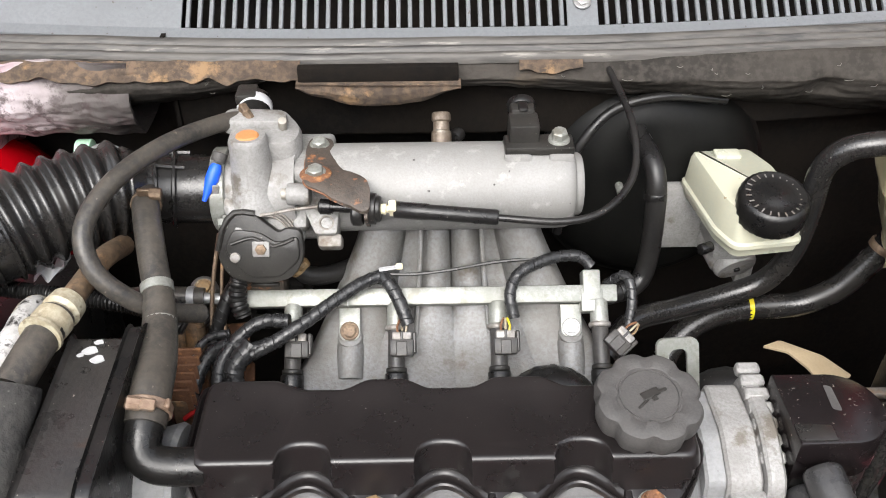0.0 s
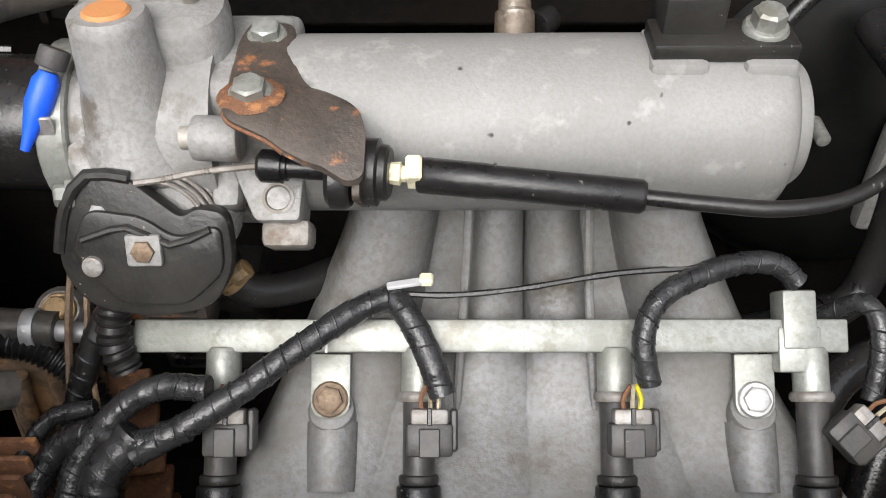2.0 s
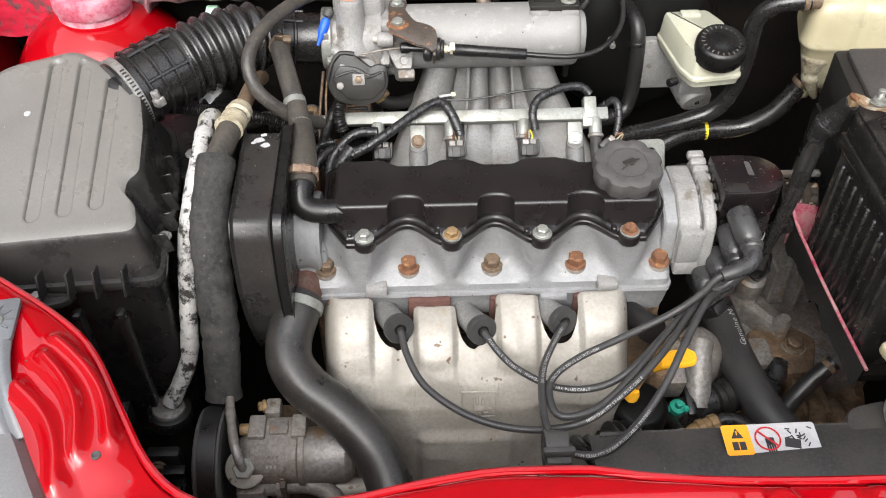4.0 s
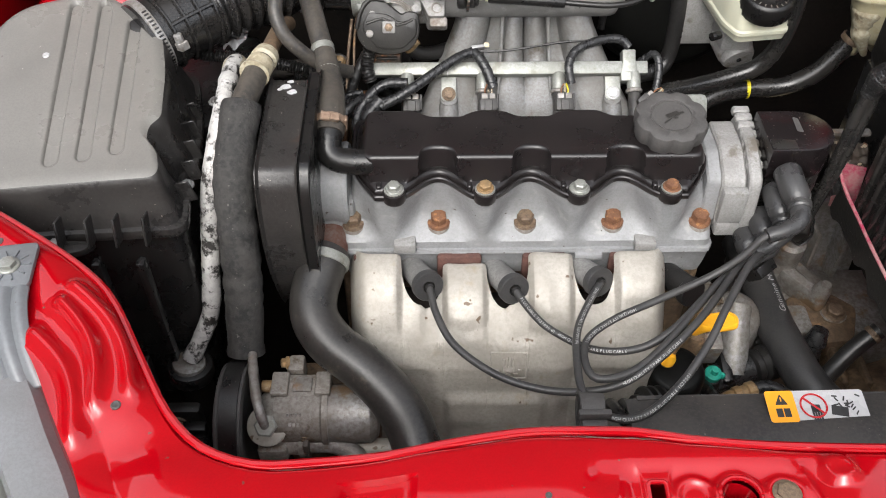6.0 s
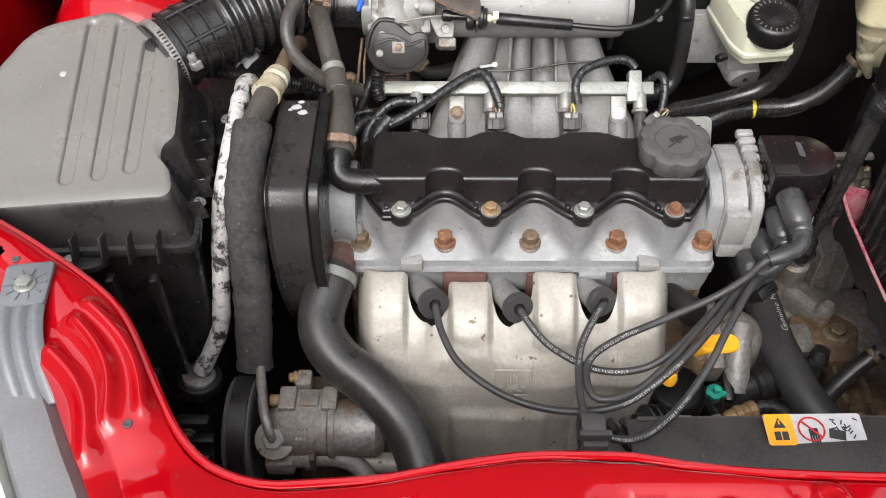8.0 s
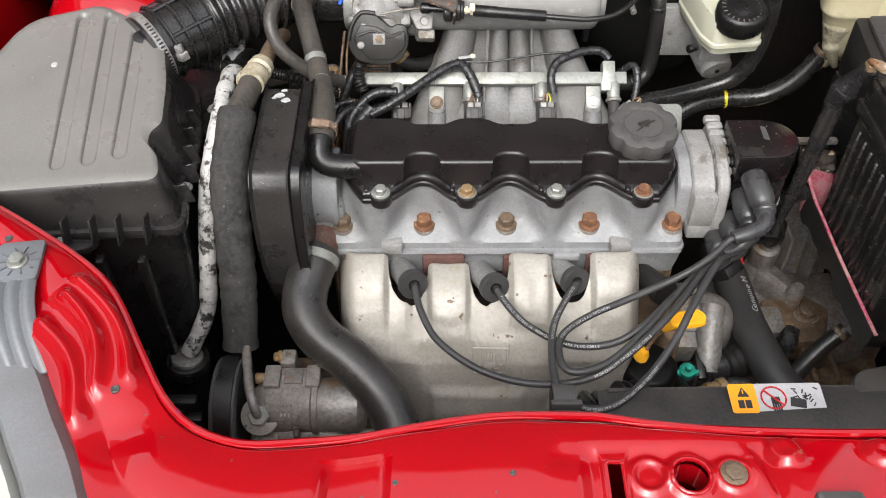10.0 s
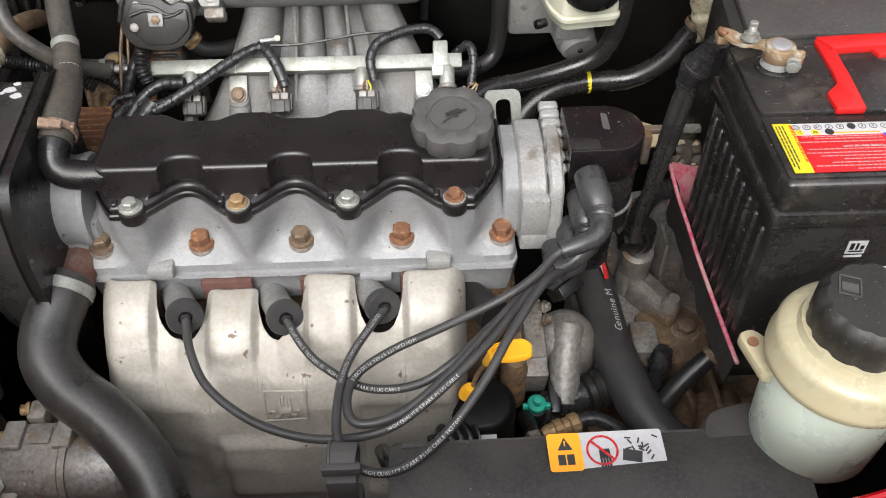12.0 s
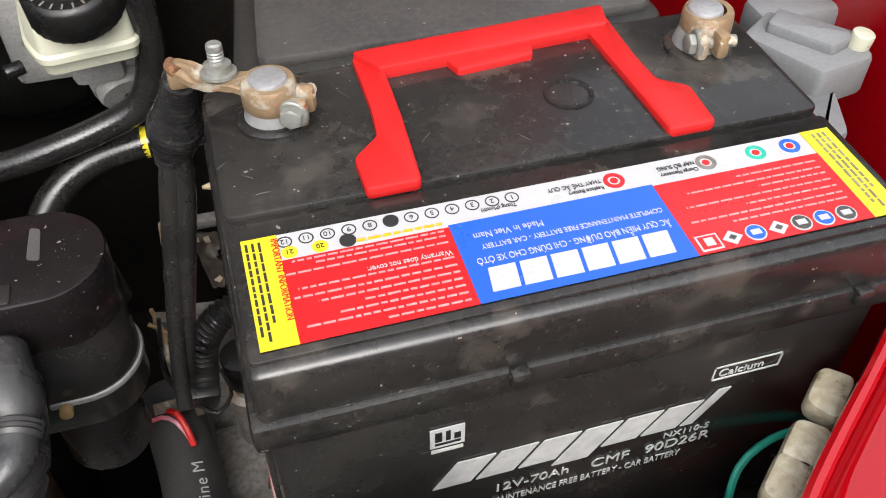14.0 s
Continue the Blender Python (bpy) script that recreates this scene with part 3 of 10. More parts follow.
def firewall():
    """The bulkhead: a wall blackened to stand for deep shade, and above it the felt pad that overhangs the bay."""
    def back(u, v):
        x = -0.75 + 1.6 * u
        return Vector((x, 0.835 + 0.10 * max(0, abs(x) - 0.28) ** 1.2 + 0.006 * noise.noise(Vector((x * 9, v * 5, 0))), 0.55 + 0.62 * v))
    def foot(x):
        """The height of the pad's uneven lower edge."""
        z = 1.150 - 0.10 * max(0.0, x - 0.06) - 0.16 * max(0.0, -0.15 - x) + 0.016 * math.exp(-((x + 0.13) / 0.03) ** 2)
        return z + 0.0035 * noise.noise(Vector((x * 16, 0, 2))) + 0.0016 * noise.noise(Vector((x * 70, 0, 5)))
    def pad(u, v):
        x = -0.335 + 1.15 * u
        k = math.sin(min(1.0, v * 1.25) * 1.5708)
        y = 0.805 - 0.070 * k + 0.016 * max(0, (v - 0.75) / 0.25) + 0.05 * max(0, abs(x) - 0.28)
        y += 0.004 * noise.noise(Vector((x * 9, v * 4, 0))) + 0.0022 * noise.noise(Vector((x * 42, v * 16, 3)))
        y += 0.010 * math.exp(-(((x - 0.352) / 0.014) ** 2 + ((v - 0.62) / 0.16) ** 2))
        z0 = foot(x) - 0.004
        return Vector((x, y, z0 + (1.190 - z0) * max(0, v - 0.12) / 0.88 + 0.006 * (1 - min(1, v / 0.12))))
    t = thing("wall_firewall", (0, 0.83, 0.55), "dusty black felt pad overhanging a bulkhead painted shade-black", "bulkhead", kind="structure")
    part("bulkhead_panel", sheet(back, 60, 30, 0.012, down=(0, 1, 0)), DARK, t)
    part("felt", sheet(pad, 240, 44, 0.006, down=(0, 1, 0)), FELT, t, "dusty grey-black felt", angle=60)
    fray = random.Random(5)
    for k in range(26):
        x = fray.uniform(-0.20, 0.40)
        q = pad((x + 0.335) / 1.15, fray.uniform(0.40, 0.90)) + Vector((0, -0.0005, 0))
        n = fray.uniform(0.004, 0.011)
        w = fray.uniform(0, 3.14)
        part("loose_fibre", tube([q, q + Vector((n * 0.5 * math.cos(w), -0.003, 0.2 * n * math.sin(w))), q + Vector((n * math.cos(w), -0.001, 0.5 * n * math.sin(w)))], 0.00028, seg=4, step=0.003), FRAY, t)


def firewall_lip():
    """The torn felt under the seal and the slot with its brown board."""
    t = thing("bulkhead_lip", (0, 0.74, 1.15), "torn brown felt strip and board under the bonnet seal", "lip", kind="structure")
    def strip(u, v):
        x = -0.42 + 0.305 * u
        torn = 0.007 * noise.noise(Vector((x * 22, 0, 1))) + 0.004 * noise.noise(Vector((x * 70, 0, 4)))
        z = 1.192 - (0.012 + torn) * v - 0.002 * noise.noise(Vector((x * 60, v * 4, 2)))
        return Vector((x, 0.746 - 0.016 * v + 0.03 * max(0, abs(x) - 0.2) + 0.003 * noise.noise(Vector((x * 40, v * 3, 6))), z))
    part("torn_felt", sheet(strip, 110, 8, 0.003, down=(0, 0.6, -0.5)), LIP, t)
    def scrap(u, v):
        x = 0.075 + 0.055 * u
        torn = 0.004 * noise.noise(Vector((x * 30, 0, 8))) + 0.003 * noise.noise(Vector((x * 90, 0, 4)))
        return Vector((x, 0.741 - 0.006 * v + 0.02 * max(0, abs(x) - 0.2), 1.192 - (0.004 + torn + 0.006 * math.exp(-((x - 0.10) / 0.02) ** 2)) * v))
    part("torn_scrap", sheet(scrap, 24, 5, 0.002, down=(0, 0.6, -0.5)), LIP, t)
    # Solid black box stands in for the shaded recess of the slot.
    part("slot", box(-0.116, 0.022, 0.728, 0.736, 1.176, 1.193, 0.001), DARK, t, "black box painted as the shaded slot")
    def board(u, v):
        x = -0.118 + 0.142 * u
        deep = 0.006 + 0.017 * math.sin(math.pi * min(1, max(0, (u - 0.02) / 0.96))) ** 0.8 + 0.0018 * noise.noise(Vector((x * 60, 0, 9)))
        return Vector((x, 0.727 - 0.004 * math.sin(v * 3.1) + 0.0012 * noise.noise(Vector((x * 50, v * 5, 3))), 1.1795 - deep * v))
    part("board", sheet(board, 80, 12, 0.005, down=(0, 1, 0)), LIP, t, "brown fibre board")
    part("board_edge", tube([(-0.117, 0.7245, 1.1800), (-0.05, 0.7235, 1.1792), (0.023, 0.7245, 1.1775)], 0.0014, seg=8, wobble=0.3), LIP, t)


def seal():
    """The bonnet's rubber seal along the bulkhead: a broad strip with four ridges."""
    t = thing("bonnet_seal", (0, 0.753, 1.19), "weathered black rubber bonnet seal with ridges", "seal", kind="structure")
    prof = [(-0.0085, -0.006), (-0.0080, -0.001), (-0.0060, 0.0022), (-0.0030, 0.0030), (-0.0008, 0.0016), (0.0004, -0.0022), (0.0022, -0.0030), (0.0036, -0.0004), (0.0050, 0.0036), (0.0078, 0.0046), (0.0098, 0.0032), (0.0108, -0.0006), (0.0124, -0.0012), (0.0140, 0.0030), (0.0165, 0.0058), (0.0200, 0.0064), (0.0222, 0.0046), (0.0230, 0.0004)]
    rings = []
    for k in range(241):
        x = -0.74 + 1.5 * k / 240
        y0 = 0.753 + 0.16 * max(0, abs(x) - 0.10) ** 1.6
        z0 = 1.193 - 0.02 * max(0, abs(x) - 0.3)
        rings.append([(x, y0 + y + 0.0006 * noise.noise(Vector((x * 14, y * 300, 1))), z0 + z + 0.0009 * noise.noise(Vector((x * 18, y * 200, 4)))) for y, z in prof])
    part("strip", loft(rings, close=False, caps=False), SEAL, t, angle=70)


def cowl():
    """The cowl panel with its slotted air grille and, behind it, the foot of the windscreen."""
    t = thing("cowl_panel", (0, 0.80, 1.21), "silver-grey cowl panel with a slotted air grille", "cowl", kind="structure")
    def back(x):
        return 0.16 * max(0, abs(x) - 0.10) ** 1.6
    def strip(y0, y1, z0, z1, x0, x1, n=40):
        return sheet(lambda u, v: Vector((x0 + (x1 - x0) * u, y0 + (y1 - y0) * v + back(x0 + (x1 - x0) * u), z0 + (z1 - z0) * v)), n, 2, 0.003)
    part("front_strip", strip(0.776, 0.785, 1.198, 1.203, -0.72, 0.75), COWL, t)
    part("rear_strip", strip(0.822, 0.846, 1.231, 1.246, -0.72, 0.75), COWL, t)
    part("blank_panel", strip(0.785, 0.822, 1.203, 1.231, -0.72, -0.225), COWL, t)
    part("screw_panel", strip(0.785, 0.822, 1.203, 1.231, 0.122, 0.150), COWL, t)
    # Duct sheets coloured near black to carry the shade behind the slats.
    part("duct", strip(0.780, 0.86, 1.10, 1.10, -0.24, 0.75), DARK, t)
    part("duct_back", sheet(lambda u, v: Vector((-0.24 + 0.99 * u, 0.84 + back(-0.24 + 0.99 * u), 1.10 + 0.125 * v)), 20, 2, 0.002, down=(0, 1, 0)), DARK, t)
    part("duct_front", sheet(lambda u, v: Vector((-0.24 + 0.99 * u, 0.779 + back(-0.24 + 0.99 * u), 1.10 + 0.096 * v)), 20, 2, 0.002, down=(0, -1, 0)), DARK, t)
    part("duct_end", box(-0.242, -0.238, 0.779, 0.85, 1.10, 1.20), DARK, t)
    bolt(t, (0.136, 0.803, 1.2185), (0, -0.5, 0.86), 0.006, 0.004, STEEL, "chrome screw", "screw")
    xs = [-0.219 + 0.0105 * k for k in range(33)] + [0.158 + 0.0105 * k for k in range(56)]
    for x in xs:
        shared("slat", lambda: box(-0.0020, 0.0020, -0.0235, 0.0235, -0.003, 0.0012, 0.0008, 1), "slat", COWL, t, Matrix.Translation((x, 0.8035 + back(x), 1.217)) @ pose(0, 0, 0, 37.1))
    part("wiper_scuttle", strip(0.842, 1.0, 1.238, 1.262, -0.9, 0.9), DUSTY, t)
    for k in range(150):
        x = -0.55 + 0.0075 * k
        shared("rib", lambda: box(-0.0016, 0.0016, -0.07, 0.07, -0.001, 0.003, 0.0008, 1), "rib", DUSTY, t, Matrix.Translation((x, 0.915 + back(x), 1.2505)) @ pose(0, 0, 0, 8.6))
    part("wiper_boss", cyl((0.225, 0.885, 1.255), (0.225, 0.885, 1.285), 0.020), RUBBER, t)
    single("windscreen", sheet(lambda u, v: Vector((-0.9 + 1.8 * u, 0.98 + 0.55 * v, 1.255 + 0.42 * v)), 20, 10, 0.006), GLASSDARK, "dark tinted windscreen glass", "windscreen", kind="structure")


def fender_left():
    """The inner wing on the air filter's side: red, with dull overspray near the bulkhead, and the strut tower."""
    b = sheet(lambda u, v: Vector((-0.66 + 0.03 * v + 0.004 * noise.noise(Vector((u * 6, v * 6, 0))), -0.2 + 1.1 * u, 0.55 + 0.60 * v)), 60, 30, 0.004, down=(-1, 0, 0))
    single("wall_left_wing", b, RED, "glossy red inner wing panel", "inner wing", kind="structure")
    def fn(u, v):
        x = -0.72 + 0.455 * u
        out = max(0, min(1, (x + 0.420) / 0.022))
        out = out * out * (3 - 2 * out)
        low = 1.060 + 0.056 * out + 0.004 * noise.noise(Vector((x * 40, 0, 1)))
        rough = 0.003 * noise.noise(Vector((x * 25, v * 6, 5))) + 0.0018 * noise.noise(Vector((x * 90, v * 22, 2)))
        if v < 0.16:
            k = v / 0.16
            y = 0.85 - (0.075 + 0.02 * out) * k
            z = low + 0.012 * (1 - k) - 0.006 * math.sin(k * 3.14)
        else:
            k = (v - 0.16) / 0.84
            y = 0.775 - out * (0.020 + 0.024 * math.sin(min(1, k * 1.15) * 2.6)) + 0.010 * k * (1 - out)
            z = low + (1.191 - low) * k
            y -= 0.012 * math.exp(-(((x + 0.435) / 0.020) ** 2 + ((z - 1.178) / 0.016) ** 2))
            y += 0.008 * out * bump1(x, [-0.335], 0.02, 0.02) * max(0, k - 0.75) * 4
        return Vector((x, y + rough, z))
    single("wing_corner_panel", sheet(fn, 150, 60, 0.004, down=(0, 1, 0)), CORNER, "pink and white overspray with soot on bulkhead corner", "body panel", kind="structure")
    t = thing("strut_tower", (-0.470, 0.75, 0.90), "red domed strut tower with a pink dusty top mount", "strut tower", kind="structure")
    part("dome", lathe((-0.470, 0.750, 0.90), (-0.470, 0.750, 1.108), [(0, 0.122), (0.50, 0.118), (0.72, 0.108), (0.84, 0.092), (0.93, 0.070), (0.97, 0.056), (1, 0.046)], 48), RED, t)
    mount = part("top_mount", lathe((-0.469, 0.752, 1.098), (-0.469, 0.752, 1.141), [(0, 0.046), (0.40, 0.0435), (0.44, 0.0465), (0.50, 0.0475), (0.86, 0.0475), (0.97, 0.0455), (1, 0.0425), (0.99, 0.024), (0.93, 0.0225), (0.90, 0.016)], 48), OVERSPRAY, t, "dusty pink rubber mount")
    part("nut", lathe((-0.469, 0.752, 1.134), (-0.469, 0.752, 1.148), [(0, 0.014), (0.3, 0.0135), (0.35, 0.0105), (1, 0.0100)], 6), OVERSPRAY, mount)
    part("stud", lathe((-0.469, 0.752, 1.146), (-0.469, 0.752, 1.162), [(0, 0.006), (0.8, 0.005), (1, 0.0035)], 14), OVERSPRAY, mount)


def fender_right():
    b = sheet(lambda u, v: Vector((0.74 - 0.03 * v, -0.2 + 1.1 * u, 0.55 + 0.62 * v)), 40, 20, 0.004, down=(1, 0, 0))
    single("wall_right_wing", b, RED, "glossy red inner wing panel behind the battery", "inner wing", kind="structure")


CROSS = [(-0.62, 0.395), (-0.50, 0.325), (-0.424, 0.276), (-0.366, 0.232), (-0.335, 0.198), (-0.300, 0.139), (-0.275, 0.099), (-0.247, 0.072), (-0.211, 0.059), (-0.170, 0.060),
         (-0.125, 0.064), (-0.088, 0.072), (-0.049, 0.079), (-0.018, 0.082), (0.044, 0.081), (0.077, 0.075), (0.134, 0.069), (0.236, 0.066), (0.34, 0.070), (0.43, 0.105), (0.49, 0.165), (0.532, 0.209), (0.601, 0.262), (0.66, 0.31)]
OUTER = [(-0.70, 0.37), (-0.58, 0.305), (-0.50, 0.262), (-0.455, 0.225), (-0.420, 0.186), (-0.385, 0.140), (-0.358, 0.095), (-0.330, 0.050), (-0.29, -0.02), (-0.22, -0.06),
         (-0.15, -0.07), (-0.09, -0.07), (-0.05, -0.07), (0.0, -0.07), (0.05, -0.07), (0.09, -0.07), (0.15, -0.07), (0.25, -0.07), (0.37, -0.06), (0.50, -0.02), (0.60, 0.05), (0.66, 0.13), (0.71, 0.19), (0.75, 0.26)]


def crossmember():
    """The red front panel that runs round from the wing over the radiator, with stamped grooves, holes and a folded rim."""
    inner, outer = smooth_path([(x, y, 0) for x, y in CROSS], 0.012), smooth_path([(x, y, 0) for x, y in OUTER], 0.012)
    def at(path, u):
        k = u * (len(path) - 1)
        i = min(int(k), len(path) - 2)
        return path[i].lerp(path[i + 1], k - i)
    grooves = [((-0.371, 0.192), (-0.325, 0.103), 0.0062), ((-0.365, 0.209), (-0.301, 0.114), 0.0062), ((-0.386, 0.167), (-0.333, 0.080), 0.0075)]
    def seg_d(p, a, b):
        a, b = Vector(a), Vector(b)
        k = max(0, min(1, (p - a).dot(b - a) / (b - a).length_squared))
        bow = Vector((0.009, 0.006)) * math.sin(k * math.pi)
        return (p - (a.lerp(b, k) + bow)).length
    rings = [((0.074, 0.031), 0.012), ((0.132, 0.032), 0.011)]
    bosses = [((0.170, 0.048), 0.010), ((0.241, 0.048), 0.010)]
    def fn(u, v):
        a, b = at(inner, u), at(outer, u)
        p = a.lerp(b, v).to_2d()
        z = 1.112 + 0.010 * math.sin(min(1, v * 1.6) * math.pi) * (0.6 + 0.4 * noise.noise(Vector((p.x * 5, p.y * 5, 0)))) + 0.0035 * noise.noise(Vector((p.x * 14, p.y * 14, 7)))
        z -= 0.008 * math.exp(-(((p.x + 0.295) / 0.032) ** 2 + ((p.y - 0.070) / 0.022) ** 2))
        for ga, gb, w in grooves:
            d = seg_d(p, ga, gb)
            z += 0.0075 * math.exp(-(d / w) ** 2)
        z -= 0.007 * bump1(p.x, [-0.128], 0.018, 0.008) * (1 if v > 0.15 else 0)
        z -= 0.007 * bump1(p.x, [0.096], 0.058, 0.016) * bump1(p.y, [-0.02], 0.062, 0.018)
        z += 0.0025 * math.exp(-((max(abs(p.x - 0.051) / 0.0075, abs(p.y - 0.026) / 0.0175) - 1) / 0.28) ** 2)
        z -= 0.004 * math.exp(-(((p.x - 0.018) / 0.012) ** 2 + ((p.y - 0.045) / 0.012) ** 2))
        for c, r in rings:
            d = (p - Vector(c)).length
            z += 0.003 * math.exp(-((d - r) / 0.003) ** 2)
        for c, r in bosses:
            d = (p - Vector(c)).length
            z += 0.006 * max(0, min(1, (r + 0.004 - d) / 0.006)) - 0.002 * math.exp(-(d / (r * 0.6)) ** 2)
        z += 0.005 * math.exp(-((p.x - 0.146 - 0.25 * (0.045 - p.y)) / 0.006) ** 2) * max(0, min(1, (0.055 - p.y) / 0.01))
        d = (p - Vector((0.102, 0.030))).length
        z += 0.003 * math.exp(-((d - 0.015) / 0.003) ** 2)
        if v > 0.93:
            z -= 0.03 * (v - 0.93) / 0.07
        if v < 0.05:
            z -= 0.006 * (0.05 - v) / 0.05
        return Vector((p.x, p.y, z - 0.02 * max(0, -p.x - 0.5)))
    def keep(u, v):
        p = fn(u, v).to_2d()
        if (p - Vector((0.102, 0.030))).length < 0.0125:
            return False
        if abs(p.x - 0.051) < 0.0052 and abs(p.y - 0.026) < 0.0150:
            return False
        for c, r in (((-0.461, 0.267), 0.007),):
            if (p - Vector(c)).length < r:
                return False
        return True
    t = thing("front_panel", (0, 0, 1.08), "glossy red front crossmember with stamped grooves and holes", "body panel", kind="structure")
    us = [i / 400 for i in range(401)]
    near = [u for u in us if 0.028 < fn(u, 0.3).x < 0.165]
    u0, u1 = near[0], near[-1]
    def dense(k, a, b, share):
        """Steps gathered between a and b, which hold that share of them."""
        lo = (1 - share) * a / (a + 1 - b)
        if k < lo:
            return a * k / lo
        if k < lo + share:
            return a + (b - a) * (k - lo) / share
        return b + (1 - b) * (k - lo - share) / (1 - lo - share)
    def fine(u, v):
        return dense(u, u0, u1, 0.40), dense(v, 0.12, 0.52, 0.6)
    part("panel", sheet(lambda u, v: fn(*fine(u, v)), 560, 84, 0.0016, keep=lambda u, v: keep(*fine(u, v))), RED, t)
    spots = [fn(u0 + (u1 - u0) * i / 160, 0.10 + 0.46 * j / 70) for i in range(161) for j in range(71)]
    def top(x, y):
        return min(spots, key=lambda q: (q.x - x) ** 2 + (q.y - y) ** 2).z
    hoop = [(0.102 + 0.0134 * math.cos(w), 0.030 + 0.0134 * math.sin(w)) for w in (2 * math.pi * k / 36 for k in range(37))]
    part("hole_rim", tube([(x, y, top(x, y) + 0.0004) for x, y in hoop], 0.0017, None, 8, 0.002), RED, t)
    part("hole_well", lathe((0.102, 0.030, 1.085), (0.102, 0.030, 1.108), [(0, 0.0124), (1, 0.0132)], 32, caps=False), RED, t)
    oval = rounded([(0.0451, 0.0102), (0.0569, 0.0102), (0.0569, 0.0418), (0.0451, 0.0418)], 0.0035, 5)
    oval = [(p.x, p.y) for p in oval] + [(oval[0].x, oval[0].y)]
    part("slot_rim", tube([(x, y, top(x, y) + 0.0003) for x, y in oval], 0.0016, None, 8, 0.002), RED, t)
    for (x, y), r in rings:
        part("washer", lathe((x, y, 1.1100), (x, y, 1.1125), [(0, r * 0.95), (0.8, r * 0.95), (1, r * 0.85), (0.8, r * 0.6), (0.75, r * 0.3), (1, r * 0.28), (1, 0.0003)], 32), OVERSPRAY if x < 0.1 else RUSTDARK, t, "stamped washer seat")
    # the folded rim and the inner face below it
    rim = bmesh.new()
    rows = [[Vector((q.x, q.y, 1.105 - 0.02 * max(0, -q.x - 0.5))) for q in inner], [Vector((q.x, q.y - 0.004, 1.08)) for q in inner], [Vector((q.x, q.y - 0.012, 0.90)) for q in inner]]
    part("inner_face", loft(rows, rim, close=False, caps=False), RED, t, angle=60)
    part("bead", tube([(x, y, 1.1105 - 0.02 * max(0, -x - 0.5)) for x, y in CROSS], 0.0032, seg=8, step=0.012), RED, t)
    part("front_face", loft([[Vector((q.x, q.y, 1.08)) for q in outer], [Vector((q.x, q.y - 0.01, 0.80)) for q in outer]], close=False, caps=False), RED, t)
    part("stamped_number", box(-0.055, -0.030, 0.0285, 0.0325, 1.1135, 1.1145), RED, t)
    # Small holes of the panel drawn as flat grey discs laid on it.
    for x, y, r in ((-0.441, 0.259, 0.0035), (-0.100, 0.024, 0.0022), (-0.309, 0.101, 0.0036), (-0.02, 0.03, 0.0022)):
        k = min(((fn(i / 200, j / 30) - Vector((x, y, 0))).to_2d().length, fn(i / 200, j / 30).z) for i in range(201) for j in range(1, 30))[1]
        part("hole_disc", lathe((x, y, k - 0.002), (x, y, k + 0.0012), [(0, r), (0.8, r), (1, r * 0.75), (0.8, r * 0.5), (0.8, 0.0002)], 16), CAP, t, "small grey disc standing in for a hole")
    part("rubber_stop", slab(rounded([(0.180, -0.022), (0.212, -0.022), (0.212, 0.014), (0.180, 0.014)], 0.004), 1.108, 1.124, 0.003), CAP, t, "grey rubber bonnet stop")
    bolt(t, (0.132, 0.032, 1.115), (0, 0, 1), 0.007, 0.003, RUSTDARK)


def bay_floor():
    # Plane coloured near black for the shadows under the engine.
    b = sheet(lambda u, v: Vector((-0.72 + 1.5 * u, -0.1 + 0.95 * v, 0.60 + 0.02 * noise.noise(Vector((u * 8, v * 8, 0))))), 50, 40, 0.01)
    single("bay_floor", b, DARK, "grimy floor below the engine, its shade painted near black", "undertray", kind="structure")


def surroundings():
    """Unseen walls and an overhead sheet, added to block sky light, and the raised bonnet; they close the place."""
    for name, x0, x1, y0, y1, h in (("added_wall_north", -5, 5, 6.0, 6.2, 4.4), ("added_wall_south", -5, 5, -1.9, -1.7, 2.1), ("added_wall_east", 5.0, 5.2, -1.9, 6.2, 4.4), ("added_wall_west", -5.2, -5.0, -1.9, 6.2, 4.4)):
        single(name, box(x0, x1, y0, y1, 0.22, h), PLASTER, "unseen plain grey wall added to block low sky light", "wall", kind="structure")
    t = thing("raised_bonnet", (0, 0.94, 1.30), "raised red bonnet, out of view, with an added dark underside pad", "bonnet", kind="structure")
    def lid(u, v):
        return Vector((-0.72 + 1.44 * u, 0.95 - 0.36 * v + 0.03 * math.sin(u * 3.1), 1.30 + 0.95 * v))
    part("panel", sheet(lid, 24, 16, 0.02, down=(0, 0.9, 0.35)), RED, t)
    # Pad added to the unseen underside to darken what glossy parts reflect.
    part("reflection_dark_pad", sheet(lambda u, v: lid(0.08 + 0.84 * u, 0.05 + 0.88 * v) - Vector((0, 0.012, 0.004)), 20, 14, 0.008, down=(0, 1, 0)), PAD, t)
    # Dark sheet added out of view to cut the sky behind the bonnet.
    single("sky_block_sheet", box(-5, 5, 2.9, 6.0, 3.3, 3.4), DARKSHEET, "unseen dark sheet added above the cabin to block sky light", "canopy", kind="structure")


surroundings(), ground(), firewall(), firewall_lip(), seal(), cowl(), fender_left(), fender_right(), crossmember(), bay_floor()

# ---- the engine ----
HB = [-0.173, -0.087, 0.0, 0.088, 0.176]
CB = [-0.129, -0.043, 0.046, 0.133]
NOTCH = [-0.0875, 0.001, 0.0895]


